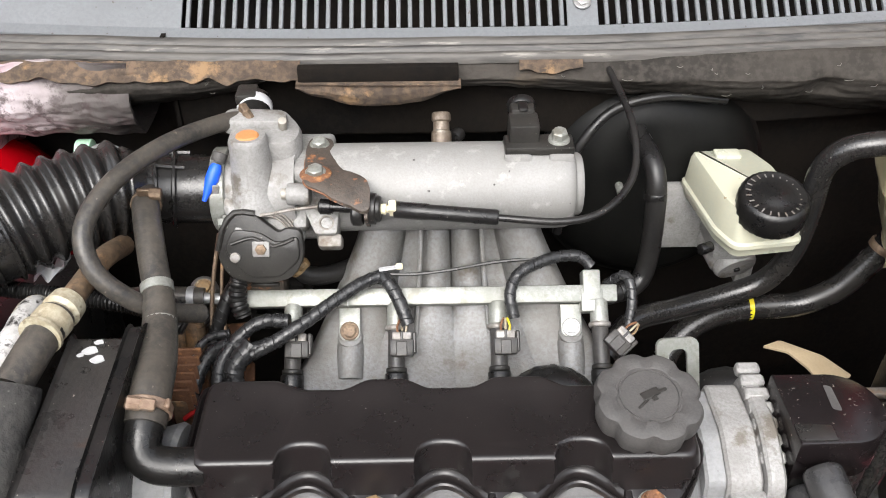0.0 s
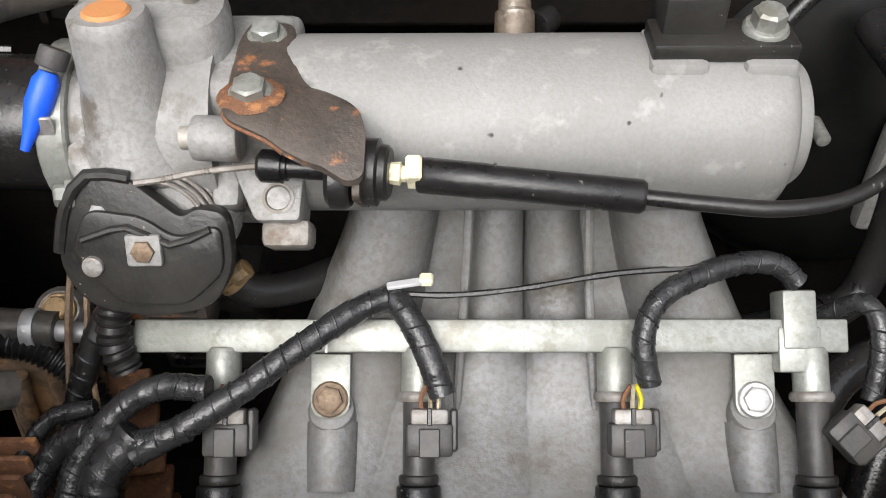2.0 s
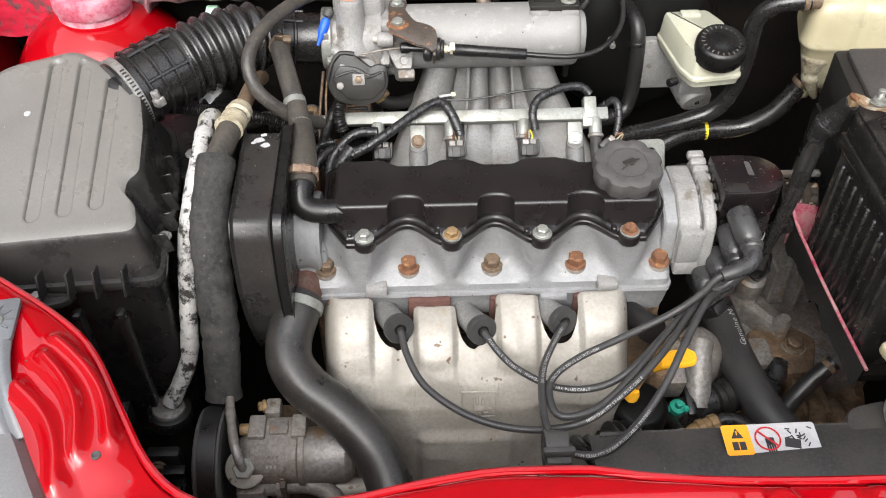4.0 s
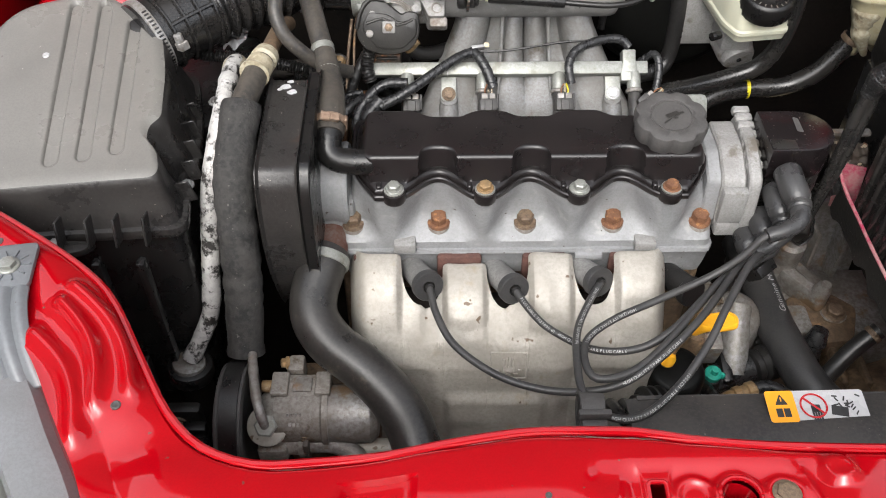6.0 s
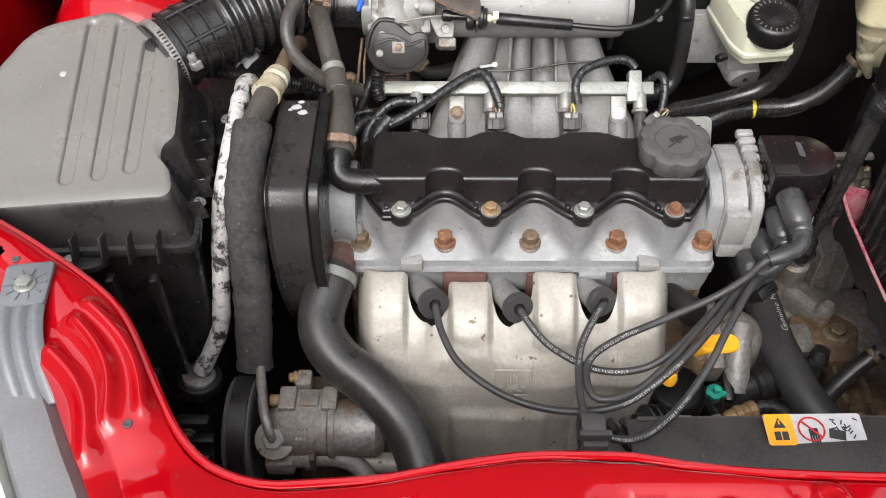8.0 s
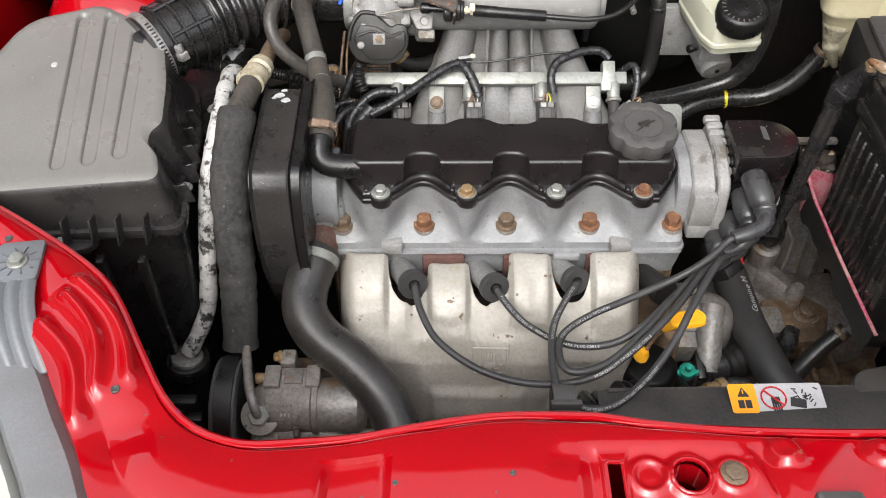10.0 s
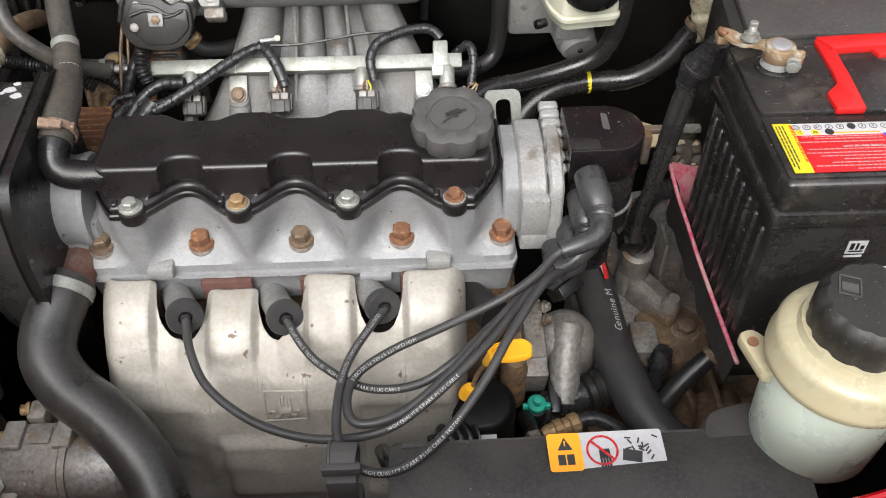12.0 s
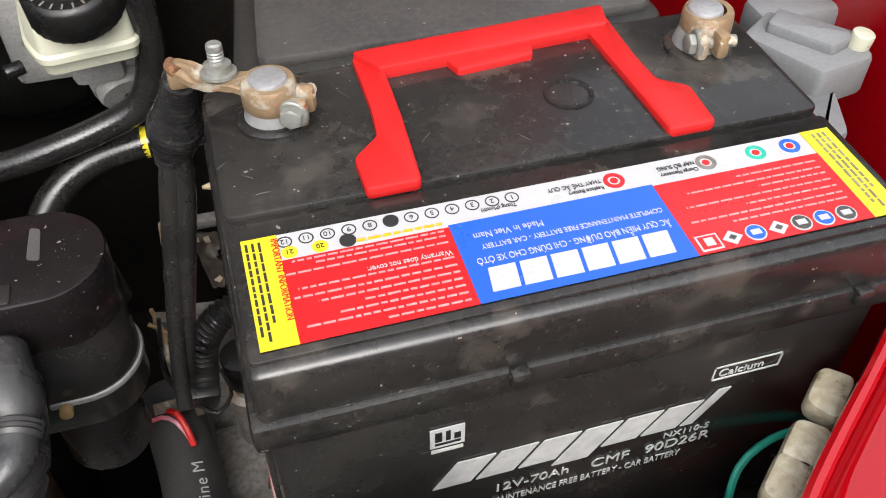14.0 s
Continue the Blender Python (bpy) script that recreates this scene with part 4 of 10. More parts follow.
def contour(x0, x1, front, back, corner=0.012, n=90):
    """A closed outline: the front edge front(x) from x0 to x1, then the back edge back(x)."""
    pts = []
    for k in range(n + 1):
        x = x0 + (x1 - x0) * k / n
        e = max(0.0, corner - min(x - x0, x1 - x)) / corner
        pts.append((x, front(x) + corner * (1 - math.sqrt(max(0, 1 - e * e)))))
    for k in range(n + 1):
        x = x1 - (x1 - x0) * k / n
        e = max(0.0, corner - min(x - x0, x1 - x)) / corner
        pts.append((x, back(x) - corner * (1 - math.sqrt(max(0, 1 - e * e)))))
    return pts


def wave(x):
    """1 over a head bolt, 0 midway between two, in a smooth swing."""
    d = min(abs(x - c) for c in NOTCH)
    return 0.5 + 0.5 * math.cos(math.pi * min(1, d / 0.040))


def skirt(x):
    """How far back the joint of cover and head swings, in metres; it also runs back round both ends."""
    return 0.0262 * wave(x) + 0.0425 * (max(0.0, x - 0.1495) / 0.027) ** 1.1 + 0.036 * (max(0.0, -0.1470 - x) / 0.022) ** 1.1


def cylinder_head():
    t = thing("cylinder_head", (0, 0.43, 0.85), "grey cast-aluminium cylinder head with rusty head bolts", "cylinder head")
    wide = [-0.185, -0.0875, 0.001, 0.0895, 0.185]
    def wall(depth, y, half, soft):
        return lambda x: y + depth * bump1(x, wide, half, soft)
    rows = [(1.0535, lambda x: 0.3732 + skirt(x), -0.170, 0.175), (1.046, lambda x: 0.3738 + skirt(x), -0.172, 0.177), (1.030, wall(0.025, 0.3750, 0.016, 0.024), -0.174, 0.179), (1.014, wall(0.0240, 0.3765, 0.018, 0.025), -0.177, 0.183), (1.006, wall(0.0205, 0.3775, 0.018, 0.026), -0.180, 0.185),
            (1.000, wall(0.0135, 0.3778, 0.016, 0.030), -0.184, 0.187), (0.995, wall(0.005, 0.3779, 0.012, 0.034), -0.186, 0.188), (0.9915, lambda x: 0.3780, -0.186, 0.188), (0.983, lambda x: 0.378, -0.187, 0.189)]
    part("cam_carrier", loft([[(x, y, z) for x, y in contour(a, b, f, lambda x: 0.482, 0.010, 150)] for z, f, a, b in rows]), HEAD, t)
    rows = [(0.983, 0.3745, 0.0), (0.979, 0.3735, 0.0), (0.976, 0.376, 0.0), (0.960, 0.377, 0.002), (0.945, 0.380, 0.004)]
    part("lower_head", loft([[(x, y, z) for x, y in contour(-0.188 + d, 0.190 - d, lambda x: yy, lambda x: 0.51, 0.008)] for z, yy, d in rows]), HEAD, t)
    # raised pads and lugs along the joint
    for x0, x1, z0, z1 in ((-0.135, -0.108, 0.983, 0.998), (0.106, 0.132, 0.983, 0.998)):
        part("lug", box(x0 + 0.003, x1 - 0.002, 0.369, 0.384, z0 + 0.001, z1 - 0.002, 0.002), ALU, t)
    for x0, x1 in ((-0.075, -0.058), (0.050, 0.078), (0.112, 0.135)):
        part("tab", box(x0, x1, 0.369, 0.38, 0.972, 0.980, 0.0015), HEAD, t)
    for x in (-0.060, 0.026, 0.112, -0.145):
        part("boss", cyl((x, 0.381, 0.964), (x, 0.368, 0.962), 0.010), HEAD, t)
    for k, x in enumerate(HB):
        part("bolt_seat", cyl((x, 0.397, 0.985), (x, 0.396, 1.0015), 0.0122), DIRTYALU, t)
        bolt(t, (x, 0.396, 1.001), (0, -0.08, 1), 0.0085, 0.013, RUSTDARK if k in (0, 2) else RUST, "rusty head bolt", "head_bolt")
    # the cast figures between the bolts
    for x in (-0.052, -0.009, 0.117):
        part("cast_mark", box(x, x + 0.012, 0.3765, 0.3785, 0.967, 0.972), HEAD, t)
    # the end housings of the camshaft
    b = lathe((-0.214, 0.425, 1.030), (-0.1755, 0.425, 1.030), [(0, 0.040), (0.15, 0.041), (0.6, 0.039), (0.9, 0.042), (1, 0.040)], 36)
    part("cam_end_housing", box(-0.214, -0.17, 0.392, 0.47, 0.985, 1.03, 0.006, 2, b), HEAD, t)
    return t


def valve_cover():
    t = thing("valve_cover", (0, 0.43, 1.052), "satin black plastic valve cover with a scalloped front", "valve cover")
    def foot(y):
        """The flange's front edge, which swings back round each head bolt."""
        return lambda x: y + skirt(x)
    def wall(y, lift):
        """The upright wall: flat faces between round alcoves, which widen towards the flange."""
        def fn(x):
            d = min(abs(x - c) for c in NOTCH) / 0.0175
            arch = 0.0145 * math.sqrt(max(0.0, 1 - d ** 2.6)) if d < 1 else 0.0
            return max(y + arch, 0.3805 + skirt(x) - 0.60 * lift - 1.4 * max(0.0, lift - 0.004))
        return fn
    def back(y, d):
        return lambda x: y - d * bump1(x, [-0.080, 0.007, 0.100], 0.012, 0.022)
    rows = [(1.0525, foot(0.3725), back(0.487, 0.006), -0.171, 0.176, 0.010), (1.0550, foot(0.3705), back(0.489, 0.006), -0.173, 0.178, 0.010), (1.0592, foot(0.3705), back(0.489, 0.006), -0.173, 0.178, 0.010),
            (1.0602, foot(0.3717), back(0.4878, 0.006), -0.172, 0.177, 0.010), (1.0602, foot(0.3735), back(0.486, 0.006), -0.170, 0.175, 0.010), (1.0575, foot(0.3742), back(0.485, 0.006), -0.169, 0.174, 0.010), (1.0575, foot(0.3758), back(0.484, 0.006), -0.168, 0.173, 0.010),
            (1.0612, foot(0.3766), back(0.483, 0.006), -0.167, 0.172, 0.010), (1.0632, foot(0.3784), back(0.481, 0.006), -0.165, 0.170, 0.010), (1.0640, foot(0.3810), back(0.478, 0.007), -0.1665, 0.1722, 0.010),
            (1.0652, wall(0.3862, 0.0), back(0.474, 0.008), -0.1645, 0.1708, 0.018), (1.0700, wall(0.3880, 0.006), back(0.471, 0.008), -0.1630, 0.1695, 0.015), (1.0780, wall(0.3900, 0.014), back(0.468, 0.009), -0.1605, 0.1670, 0.012), (1.0862, wall(0.3918, 0.010), back(0.4655, 0.0092), -0.1587, 0.1648, 0.010),
            (1.0888, wall(0.3926, 0.03), back(0.4645, 0.0095), -0.1577, 0.1636, 0.009), (1.0902, wall(0.3942, 0.03), back(0.463, 0.0095), -0.156, 0.162, 0.008), (1.0906, wall(0.3960, 0.03), back(0.461, 0.0095), -0.154, 0.160, 0.008), (1.0900, wall(0.3985, 0.03), back(0.459, 0.0095), -0.152, 0.158, 0.008)]
    body = part("body", loft([[(x, y, z) for x, y in contour(a, b, f, g, c, 220)] for z, f, g, a, b, c in rows]), COVER, t, angle=34)
    for k, x in enumerate(CB):
        b = cyl((x, 0.376, 1.0515), (x, 0.376, 1.0635), 0.0112)
        part("bolt_boss", box(x - 0.017, x - 0.012, 0.378, 0.386, 1.056, 1.066, 0.001, 1, b), COVER, body)
        part("washer", cyl((x, 0.376, 1.0635), (x, 0.376, 1.0655), 0.0098), ZINC, body)
        bolt(t, (x, 0.376, 1.0650), (0, -0.05, 1), 0.0062, 0.0072, RUST if k == 3 else ZINC if k in (0, 2) else BRASS, "rusty cover bolt" if k == 3 else "yellow-zinc cover bolt", "cover_bolt")
    # the breather stub
    part("breather_stub", tube([(-0.150, 0.4015, 1.0775), (-0.172, 0.4010, 1.0785), (-0.184, 0.4020, 1.0815), (-0.1905, 0.4065, 1.088), (-0.1900, 0.4160, 1.0965), (-0.1885, 0.430, 1.103)], 0.0125, None, 20, 0.003), BLACK, t)


def oil_cap():
    t = thing("oil_filler_cap", (0.134, 0.425, 1.088), "worn grey-black scalloped oil filler cap on the valve cover", "oil cap")
    a, b = Vector((0.134, 0.427, 1.0875)), Vector((0.1337, 0.4235, 1.1138))
    cap = part("cap", lathe(a, b, [(0, 0.029), (0.12, 0.0325), (0.35, 0.0345), (0.75, 0.0355), (0.92, 0.0338), (1, 0.0300), (0.985, 0.0225), (0.955, 0.0215), (0.955, 0.002)], 96, None, 8, 0.10), CAP, t)
    m = along(b, b + (b - a)) @ pose(0, 0, -0.0008, 0, 0, 0)
    g = bmesh.new()
    g = lathe((0, 0, -0.001), (0, 0, 0.0006), [(0, 0.0200), (1, 0.0196), (1, 0.0186), (0, 0.0182)], 48, g, caps=False)
    g.transform(m)
    part("rim_ring", g, CAP, cap)
    # the oil-can mark
    g = box(-0.007, 0.006, -0.003, 0.003, 0, 0.0008, 0.0006, 1)
    g = box(0.004, 0.014, 0.001, 0.0028, 0, 0.0008, 0.0005, 1, g, pose(0, 0, 0, 0, 0, 18))
    g = box(-0.012, -0.006, 0.0, 0.0025, 0, 0.0008, 0.0005, 1, g)
    g = box(-0.003, 0.001, 0.003, 0.006, 0, 0.0008, 0.0005, 1, g)
    g.transform(m @ pose(0, 0, 0.0002, 0, 0, -150))
    part("oil_can_mark", g, DUSTY, cap)


def cam_housing():
    """The distributor drive housing at the gearbox end of the head."""
    t = thing("distributor_housing", (0.20, 0.43, 0.985), "bare cast-aluminium drive housing with a toothed rim", "housing")
    prof = rounded([(0.392, 1.000), (0.402, 0.988), (0.47, 0.988), (0.482, 1.03), (0.478, 1.066), (0.432, 1.068), (0.398, 1.052)], 0.008)
    def plate(x0, x1, g, material, name):
        outs = [grown([Vector(p) for p in prof], g + d) for d in (-0.002, 0, 0, -0.002)]
        xs = (x0, x0 + 0.002, x1 - 0.002, x1)
        return part(name, loft([[(x, p.x, p.y) for p in o] for x, o in zip(xs, outs)]), material, t)
    plate(0.1765, 0.1925, -0.0045, HEAD, "neck")
    plate(0.190, 0.214, 0.0, ALU, "block")
    rim = plate(0.215, 0.2275, 0.0055, ALU, "rim_plate")
    part("lower_lug", box(0.192, 0.222, 0.389, 0.41, 0.985, 1.004, 0.003), ALU, t)
    part("front_pad", box(0.191, 0.216, 0.388, 0.400, 1.004, 1.045, 0.003), ALU, t)
    for k in range(7):
        y, z = 0.484 - 0.0115 * k, 1.0715 - 0.0004 * k * k
        shared("tooth", lambda: box(-0.0085, 0.0085, -0.0046, 0.0046, -0.005, 0.004, 0.0018, 1), "tooth", ALU, rim, Matrix.Translation((0.2225, y, z)) @ pose(0, 0, 0, 8 + 3 * k))
    bolt(t, (0.2265, 0.397, 1.012), (1, 0, 0), 0.004, 0.005, STEEL)


def distributor():
    t = thing("distributor", (0.262, 0.43, 0.96), "glossy dark brown-black plastic distributor cap", "distributor")
    def dee(x0, x1, y0, y1, g=0.0):
        r = (y1 - y0) / 2 + g
        cy, cx = (y0 + y1) / 2, x1 + g - r
        arc = [Vector((cx + r * math.cos(w), cy + r * math.sin(w))) for w in (math.radians(-90 + 180 * k / 24) for k in range(25))]
        return arc + [Vector((x0, y1 + g)), Vector((x0, y0 - g))]
    part("cap", slab(dee(0.231, 0.298, 0.403, 0.465), 1.050, 1.086, 0.002), mat("brown_black_bakelite", (0.0062, 0.0048, 0.0052), 0.20, 0.0, (0.011, 0.0085, 0.0088), 0.7, 30, 600, 0.06, speck=(0.2, 0.17, 0.15), speck_scale=380, speck_at=0.70), t)
    part("lower_cap", slab(dee(0.234, 0.2965, 0.4045, 0.4635), 0.985, 1.052, 0.002), GLOSSHOSE, t)
    part("clip_ring", slab(dee(0.250, 0.298, 0.4035, 0.4645), 1.006, 1.010, 0.001), STEEL, t, "bright steel clip ring")
    part("top_step", slab(rounded([(0.232, 0.405), (0.256, 0.405), (0.256, 0.418), (0.232, 0.420)], 0.002), 1.080, 1.0872, 0.001), GLOSSHOSE, t)
    part("ring_screw", cyl((0.258, 0.402, 1.008), (0.258, 0.397, 1.008), 0.0035), BRASS, t)
    part("scuff", slab(rounded([(0.262, 0.432), (0.268, 0.430), (0.268, 0.452), (0.263, 0.454)], 0.002), 1.0858, 1.0864), CAP, t)
    part("base", cyl((0.262, 0.434, 0.93), (0.262, 0.434, 0.986), 0.024), BLACK, t)


def intake_manifold():
    t = thing("intake_manifold", (0.01, 0.6, 0.95), "cast-aluminium intake manifold with a round plenum and four runners", "intake manifold")
    c = (0.652, 1.122)
    part("plenum", lathe((-0.086, *c), (0.121, *c), [(0, 0.036), (0.03, 0.0365), (0.9, 0.0365), (0.935, 0.0358), (0.955, 0.034), (0.965, 0.031), (0.966, 0.0265), (0.99, 0.0262), (1, 0.0245)], 64), PLENUM, t)
    # the four runners as one casting, which fans out towards the head
    line = [(0.650, 1.106), (0.638, 1.070), (0.624, 1.036), (0.604, 1.008), (0.575, 0.990), (0.535, 0.978), (0.495, 0.970), (0.470, 0.966)]
    pts = smooth_path([(0, y, z) for y, z in line], 0.003)
    def fn(u, v):
        k = v * (len(pts) - 1)
        i = min(int(k), len(pts) - 2)
        p, d = pts[i].lerp(pts[i + 1], k - i), (pts[i + 1] - pts[i]).normalized()
        n = Vector((0, d.z, -d.y))
        n = n if n.z > 0 else -n
        half = 0.078 + 0.066 * max(0, min(1, (v - 0.10) / 0.55)) ** 1.1
        def hump(a, b):
            m = 2 * (u - a) / (b - a) - 1
            return math.sqrt(1 - m * m) if abs(m) < 1 else 0.0
        # two wide outer columns and two set-back inner tubes, which merge into one broad sheet below
        upper = -0.013 + max(0.029 * hump(-0.01, 0.255) ** 0.8, 0.019 * hump(0.350, 0.500), 0.019 * hump(0.503, 0.655), 0.029 * hump(0.745, 1.01) ** 0.8)
        lower = 0.0045 + 0.0050 * abs(math.sin(4 * math.pi * u)) ** 0.8 - 0.0016 * math.exp(-((u - 0.30) / 0.02) ** 2) - 0.0016 * math.exp(-((u - 0.70) / 0.02) ** 2)
        k = max(0.0, min(1.0, (v - 0.24) / 0.22))
        k = k * k * (3 - 2 * k)
        edge = min(1, min(u, 1 - u) / 0.04)
        h = upper + (lower - upper) * k - 0.010 * (1 - edge) ** 2
        return Vector((0.012 + 0.006 * v + half * (2 * u - 1), p.y, p.z)) + n * h
    part("runner_casting", sheet(fn, 220, 90, 0.012, down=(0, 0.5, -0.8)), RUNNER, t, angle=50)
    for x0, x1 in ((-0.0125, -0.0180), (0.0385, 0.0450)):
        part("rib", tube([(x0, 0.636, 1.094), (x0 * 0.8 + x1 * 0.2, 0.625, 1.066), (x0 * 0.4 + x1 * 0.6, 0.609, 1.034), (x1, 0.590, 1.006)], 0.0021, seg=8), RUNNER, t)
    part("head_flange", slab(rounded([(-0.150, 0.474), (0.165, 0.474), (0.165, 0.520), (0.12, 0.540), (-0.10, 0.540), (-0.150, 0.515)], 0.015), 0.950, 0.982, 0.003), RUNNER, t)
    for x in (-0.074, 0.114):
        part("boss", cyl((x, 0.592, 0.990), (x, 0.586, 1.0145), 0.0105), RUNNER, t)
        part("boss_tail", tube([(x, 0.586, 1.004), (x, 0.560, 0.988)], 0.0115, seg=14), RUNNER, t)
    for x, y in ((-0.107, 0.506), (-0.052, 0.508), (0.064, 0.504)):
        part("stud_boss", lathe((x, y, 0.965), (x, y, 0.999), [(0, 0.018), (0.5, 0.014), (0.95, 0.0125), (1, 0.0115)], 20), RUNNER, t)
        bolt(t, (x, y, 0.999), (0, 0, 1), 0.006, 0.010, RUST if x < -0.1 else ZINC)
    # the two pads and the pressure sensor on the plenum, the vacuum stub behind
    part("sensor_pad", box(0.055, 0.078, 0.636, 0.666, 1.140, 1.159, 0.003), PLENUM, t)
    part("sensor_pad", box(0.091, 0.112, 0.636, 0.666, 1.140, 1.159, 0.003), PLENUM, t)
    part("pad_foot", box(0.052, 0.115, 0.632, 0.660, 1.138, 1.147, 0.004), PLENUM, t)
    part("stub", lathe((0.006, 0.672, 1.150), (0.006, 0.688, 1.171), [(0, 0.0085), (0.4, 0.0082), (0.45, 0.0068), (0.7, 0.0066), (0.75, 0.0080), (0.95, 0.0078), (1, 0.0068)], 24), STAINED, t, "brown stained vacuum stub")
    part("stub_nipple", cyl((0.016, 0.682, 1.150), (0.022, 0.690, 1.150), 0.006), BLACK, t)
    s = thing("pressure_sensor", (0.075, 0.655, 1.158), "black plastic pressure sensor bolted on the plenum", "sensor")
    part("body", box(0.060, 0.084, 0.648, 0.672, 1.158, 1.180, 0.002), DUSTY, s)
    part("foot", box(0.056, 0.112, 0.640, 0.662, 1.157, 1.165, 0.002), DUSTY, s)
    part("plug", box(0.062, 0.082, 0.668, 0.684, 1.166, 1.184, 0.003), DUSTY, s)
    part("plug_rib", box(0.068, 0.076, 0.666, 0.682, 1.182, 1.186, 0.002), BLACK, s)
    part("plug_ring", cyl((0.072, 0.682, 1.176), (0.072, 0.689, 1.179), 0.0118), BLACK, s)
    bolt(s, (0.100, 0.651, 1.165), (0, -0.15, 1), 0.0066, 0.010, ZINC)


def throttle_body():
    t = thing("throttle_unit", (-0.14, 0.65, 1.07), "cast-aluminium throttle body with an idle valve tower", "throttle body")
    c = (0.652, 1.122)
    part("flange", box(-0.122, -0.084, 0.630, 0.690, 1.082, 1.154, 0.007, 3), ALU, t)
    part("mating_flange", box(-0.099, -0.083, 0.624, 0.692, 1.078, 1.152, 0.005, 3), PLENUM, t)
    # the angled face with a tapped hole below the bracket
    m = Matrix.Translation((-0.093, 0.612, 1.118)) @ pose(0, 0, 0, 42, 0, 0)
    part("face_block", slab(rounded([(-0.016, 0.030), (-0.012, 0.008), (-0.003, -0.012), (0.0143, -0.012), (0.018, 0.030)], 0.0025), -0.022, 0.002, 0.0015, None, m), ALU, t)
    part("face_lug", box(-0.022, -0.010, -0.006, 0.020, -0.020, -0.003, 0.004, 2, None, m), ALU, t)
    part("face_foot", box(-0.002, 0.0175, -0.0215, -0.010, -0.022, -0.004, 0.003, 2, None, m), DIRTYALU, t)
    part("hole_thread", lathe(m @ Vector((0.006, -0.003, -0.004)), m @ Vector((0.006, -0.003, 0.0030)), [(0, 0.0045), (0.3, 0.0055), (0.4, 0.0045), (0.6, 0.0055), (0.7, 0.0045), (1, 0.0062), (1, 0.0050), (0.6, 0.0035)], 20), DIRTYALU, t)
    part("bore", lathe((-0.168, *c), (-0.112, *c), [(0, 0.031), (0.1, 0.032), (0.3, 0.033), (0.8, 0.035), (1, 0.037)], 40), ALU, t)
    part("side_lug", cyl((-0.116, 0.614, 1.142), (-0.098, 0.613, 1.142), 0.0085, None, 20), ALU, t)
    part("lug_pin", cyl((-0.121, 0.614, 1.142), (-0.115, 0.614, 1.142), 0.0045), SHIELD, t)
    part("cast_arm", tube([(-0.168, 0.626, 1.128), (-0.160, 0.618, 1.120), (-0.156, 0.606, 1.108)], 0.007, seg=12), ALU, t)
    bolt(t, (-0.168, 0.610, 1.118), (-0.9, -0.4, 0.2), 0.0045, 0.006, ZINC)
    # idle valve tower
    part("tower", lathe((-0.146, 0.636, 1.122), (-0.146, 0.640, 1.180), [(0, 0.026), (0.25, 0.020), (0.5, 0.0165), (0.9, 0.0150), (0.97, 0.0148), (1, 0.0135)], 36), ALU, t)
    part("orange_plug", lathe((-0.146, 0.639, 1.178), (-0.146, 0.6392, 1.1815), [(0, 0.0094), (0.7, 0.0090), (1, 0.0078)], 24), ORANGE, t, "orange sealing plug")
    part("tower_bridge", slab(rounded([(-0.166, 0.644), (-0.110, 0.642), (-0.106, 0.668), (-0.126, 0.702), (-0.166, 0.692)], 0.012), 1.120, 1.172, 0.006), ALU, t)
    part("valve_flange", slab(rounded([(-0.172, 0.664), (-0.118, 0.662), (-0.120, 0.682), (-0.170, 0.686)], 0.009), 1.166, 1.180, 0.003), ALU, t)
    part("flange_pin", cyl((-0.122, 0.664, 1.172), (-0.121, 0.659, 1.182), 0.0035), SHIELD, t)
    part("valve_motor", cyl((-0.150, 0.685, 1.163), (-0.152, 0.718, 1.169), 0.0138), BLACK, t)
    part("white_ring", lathe((-0.1512, 0.702, 1.166), (-0.1518, 0.712, 1.168), [(0, 0.0142), (0.1, 0.0150), (0.9, 0.0150), (1, 0.0142)], 28), L_WHITE, t)
    part("valve_plug", box(-0.166, -0.148, 0.700, 0.722, 1.172, 1.183, 0.003), DUSTY, t)
    # clamp and blue clip at the mouth
    band(t, (-0.174, *c), (1, 0, 0), 0.0325, 0.012, ZINC, label="steel band clamp")
    part("clamp_teeth", box(-0.179, -0.171, 0.621, 0.6225, 1.128, 1.146, 0.0005, 1), GEARBOX, t)
    d0, d1 = Vector((-0.172, 0.634, 1.158)), Vector((-0.183, 0.617, 1.134))
    part("blue_clip", lathe(d0, d1, [(0, 0.0034), (0.12, 0.0052), (0.4, 0.0055), (0.62, 0.0040), (0.85, 0.0024), (1, 0.0018)], 16), BLUE, t, "bright blue plastic clip")
    part("clip_collar", cyl(d0 - (d1 - d0) * 0.05, d0 - (d1 - d0) * 0.30, 0.0058), CAP, t)
    # throttle wheel with its return spring, facing the front
    m = along((-0.139, 0.601, 1.100), (-0.139, 0.551, 1.122))
    out = rounded([(-0.036, -0.010), (-0.026, -0.026), (0.000, -0.031), (0.024, -0.026), (0.034, -0.008), (0.032, 0.014), (0.020, 0.016), (0.014, 0.012), (-0.008, 0.030), (-0.022, 0.031), (-0.034, 0.016)], 0.009)
    wheel = part("throttle_wheel", slab(out, -0.006, 0.003, 0.002, None, m), DUSTY, t)
    part("wheel_plate", slab(rounded([(-0.030, -0.002), (-0.022, 0.016), (0.000, 0.013), (0.012, 0.004), (0.030, 0.010), (0.030, -0.010), (0.014, -0.024), (-0.012, -0.024)], 0.006), 0.002, 0.0055, 0.0015, None, m), DUSTY, wheel)
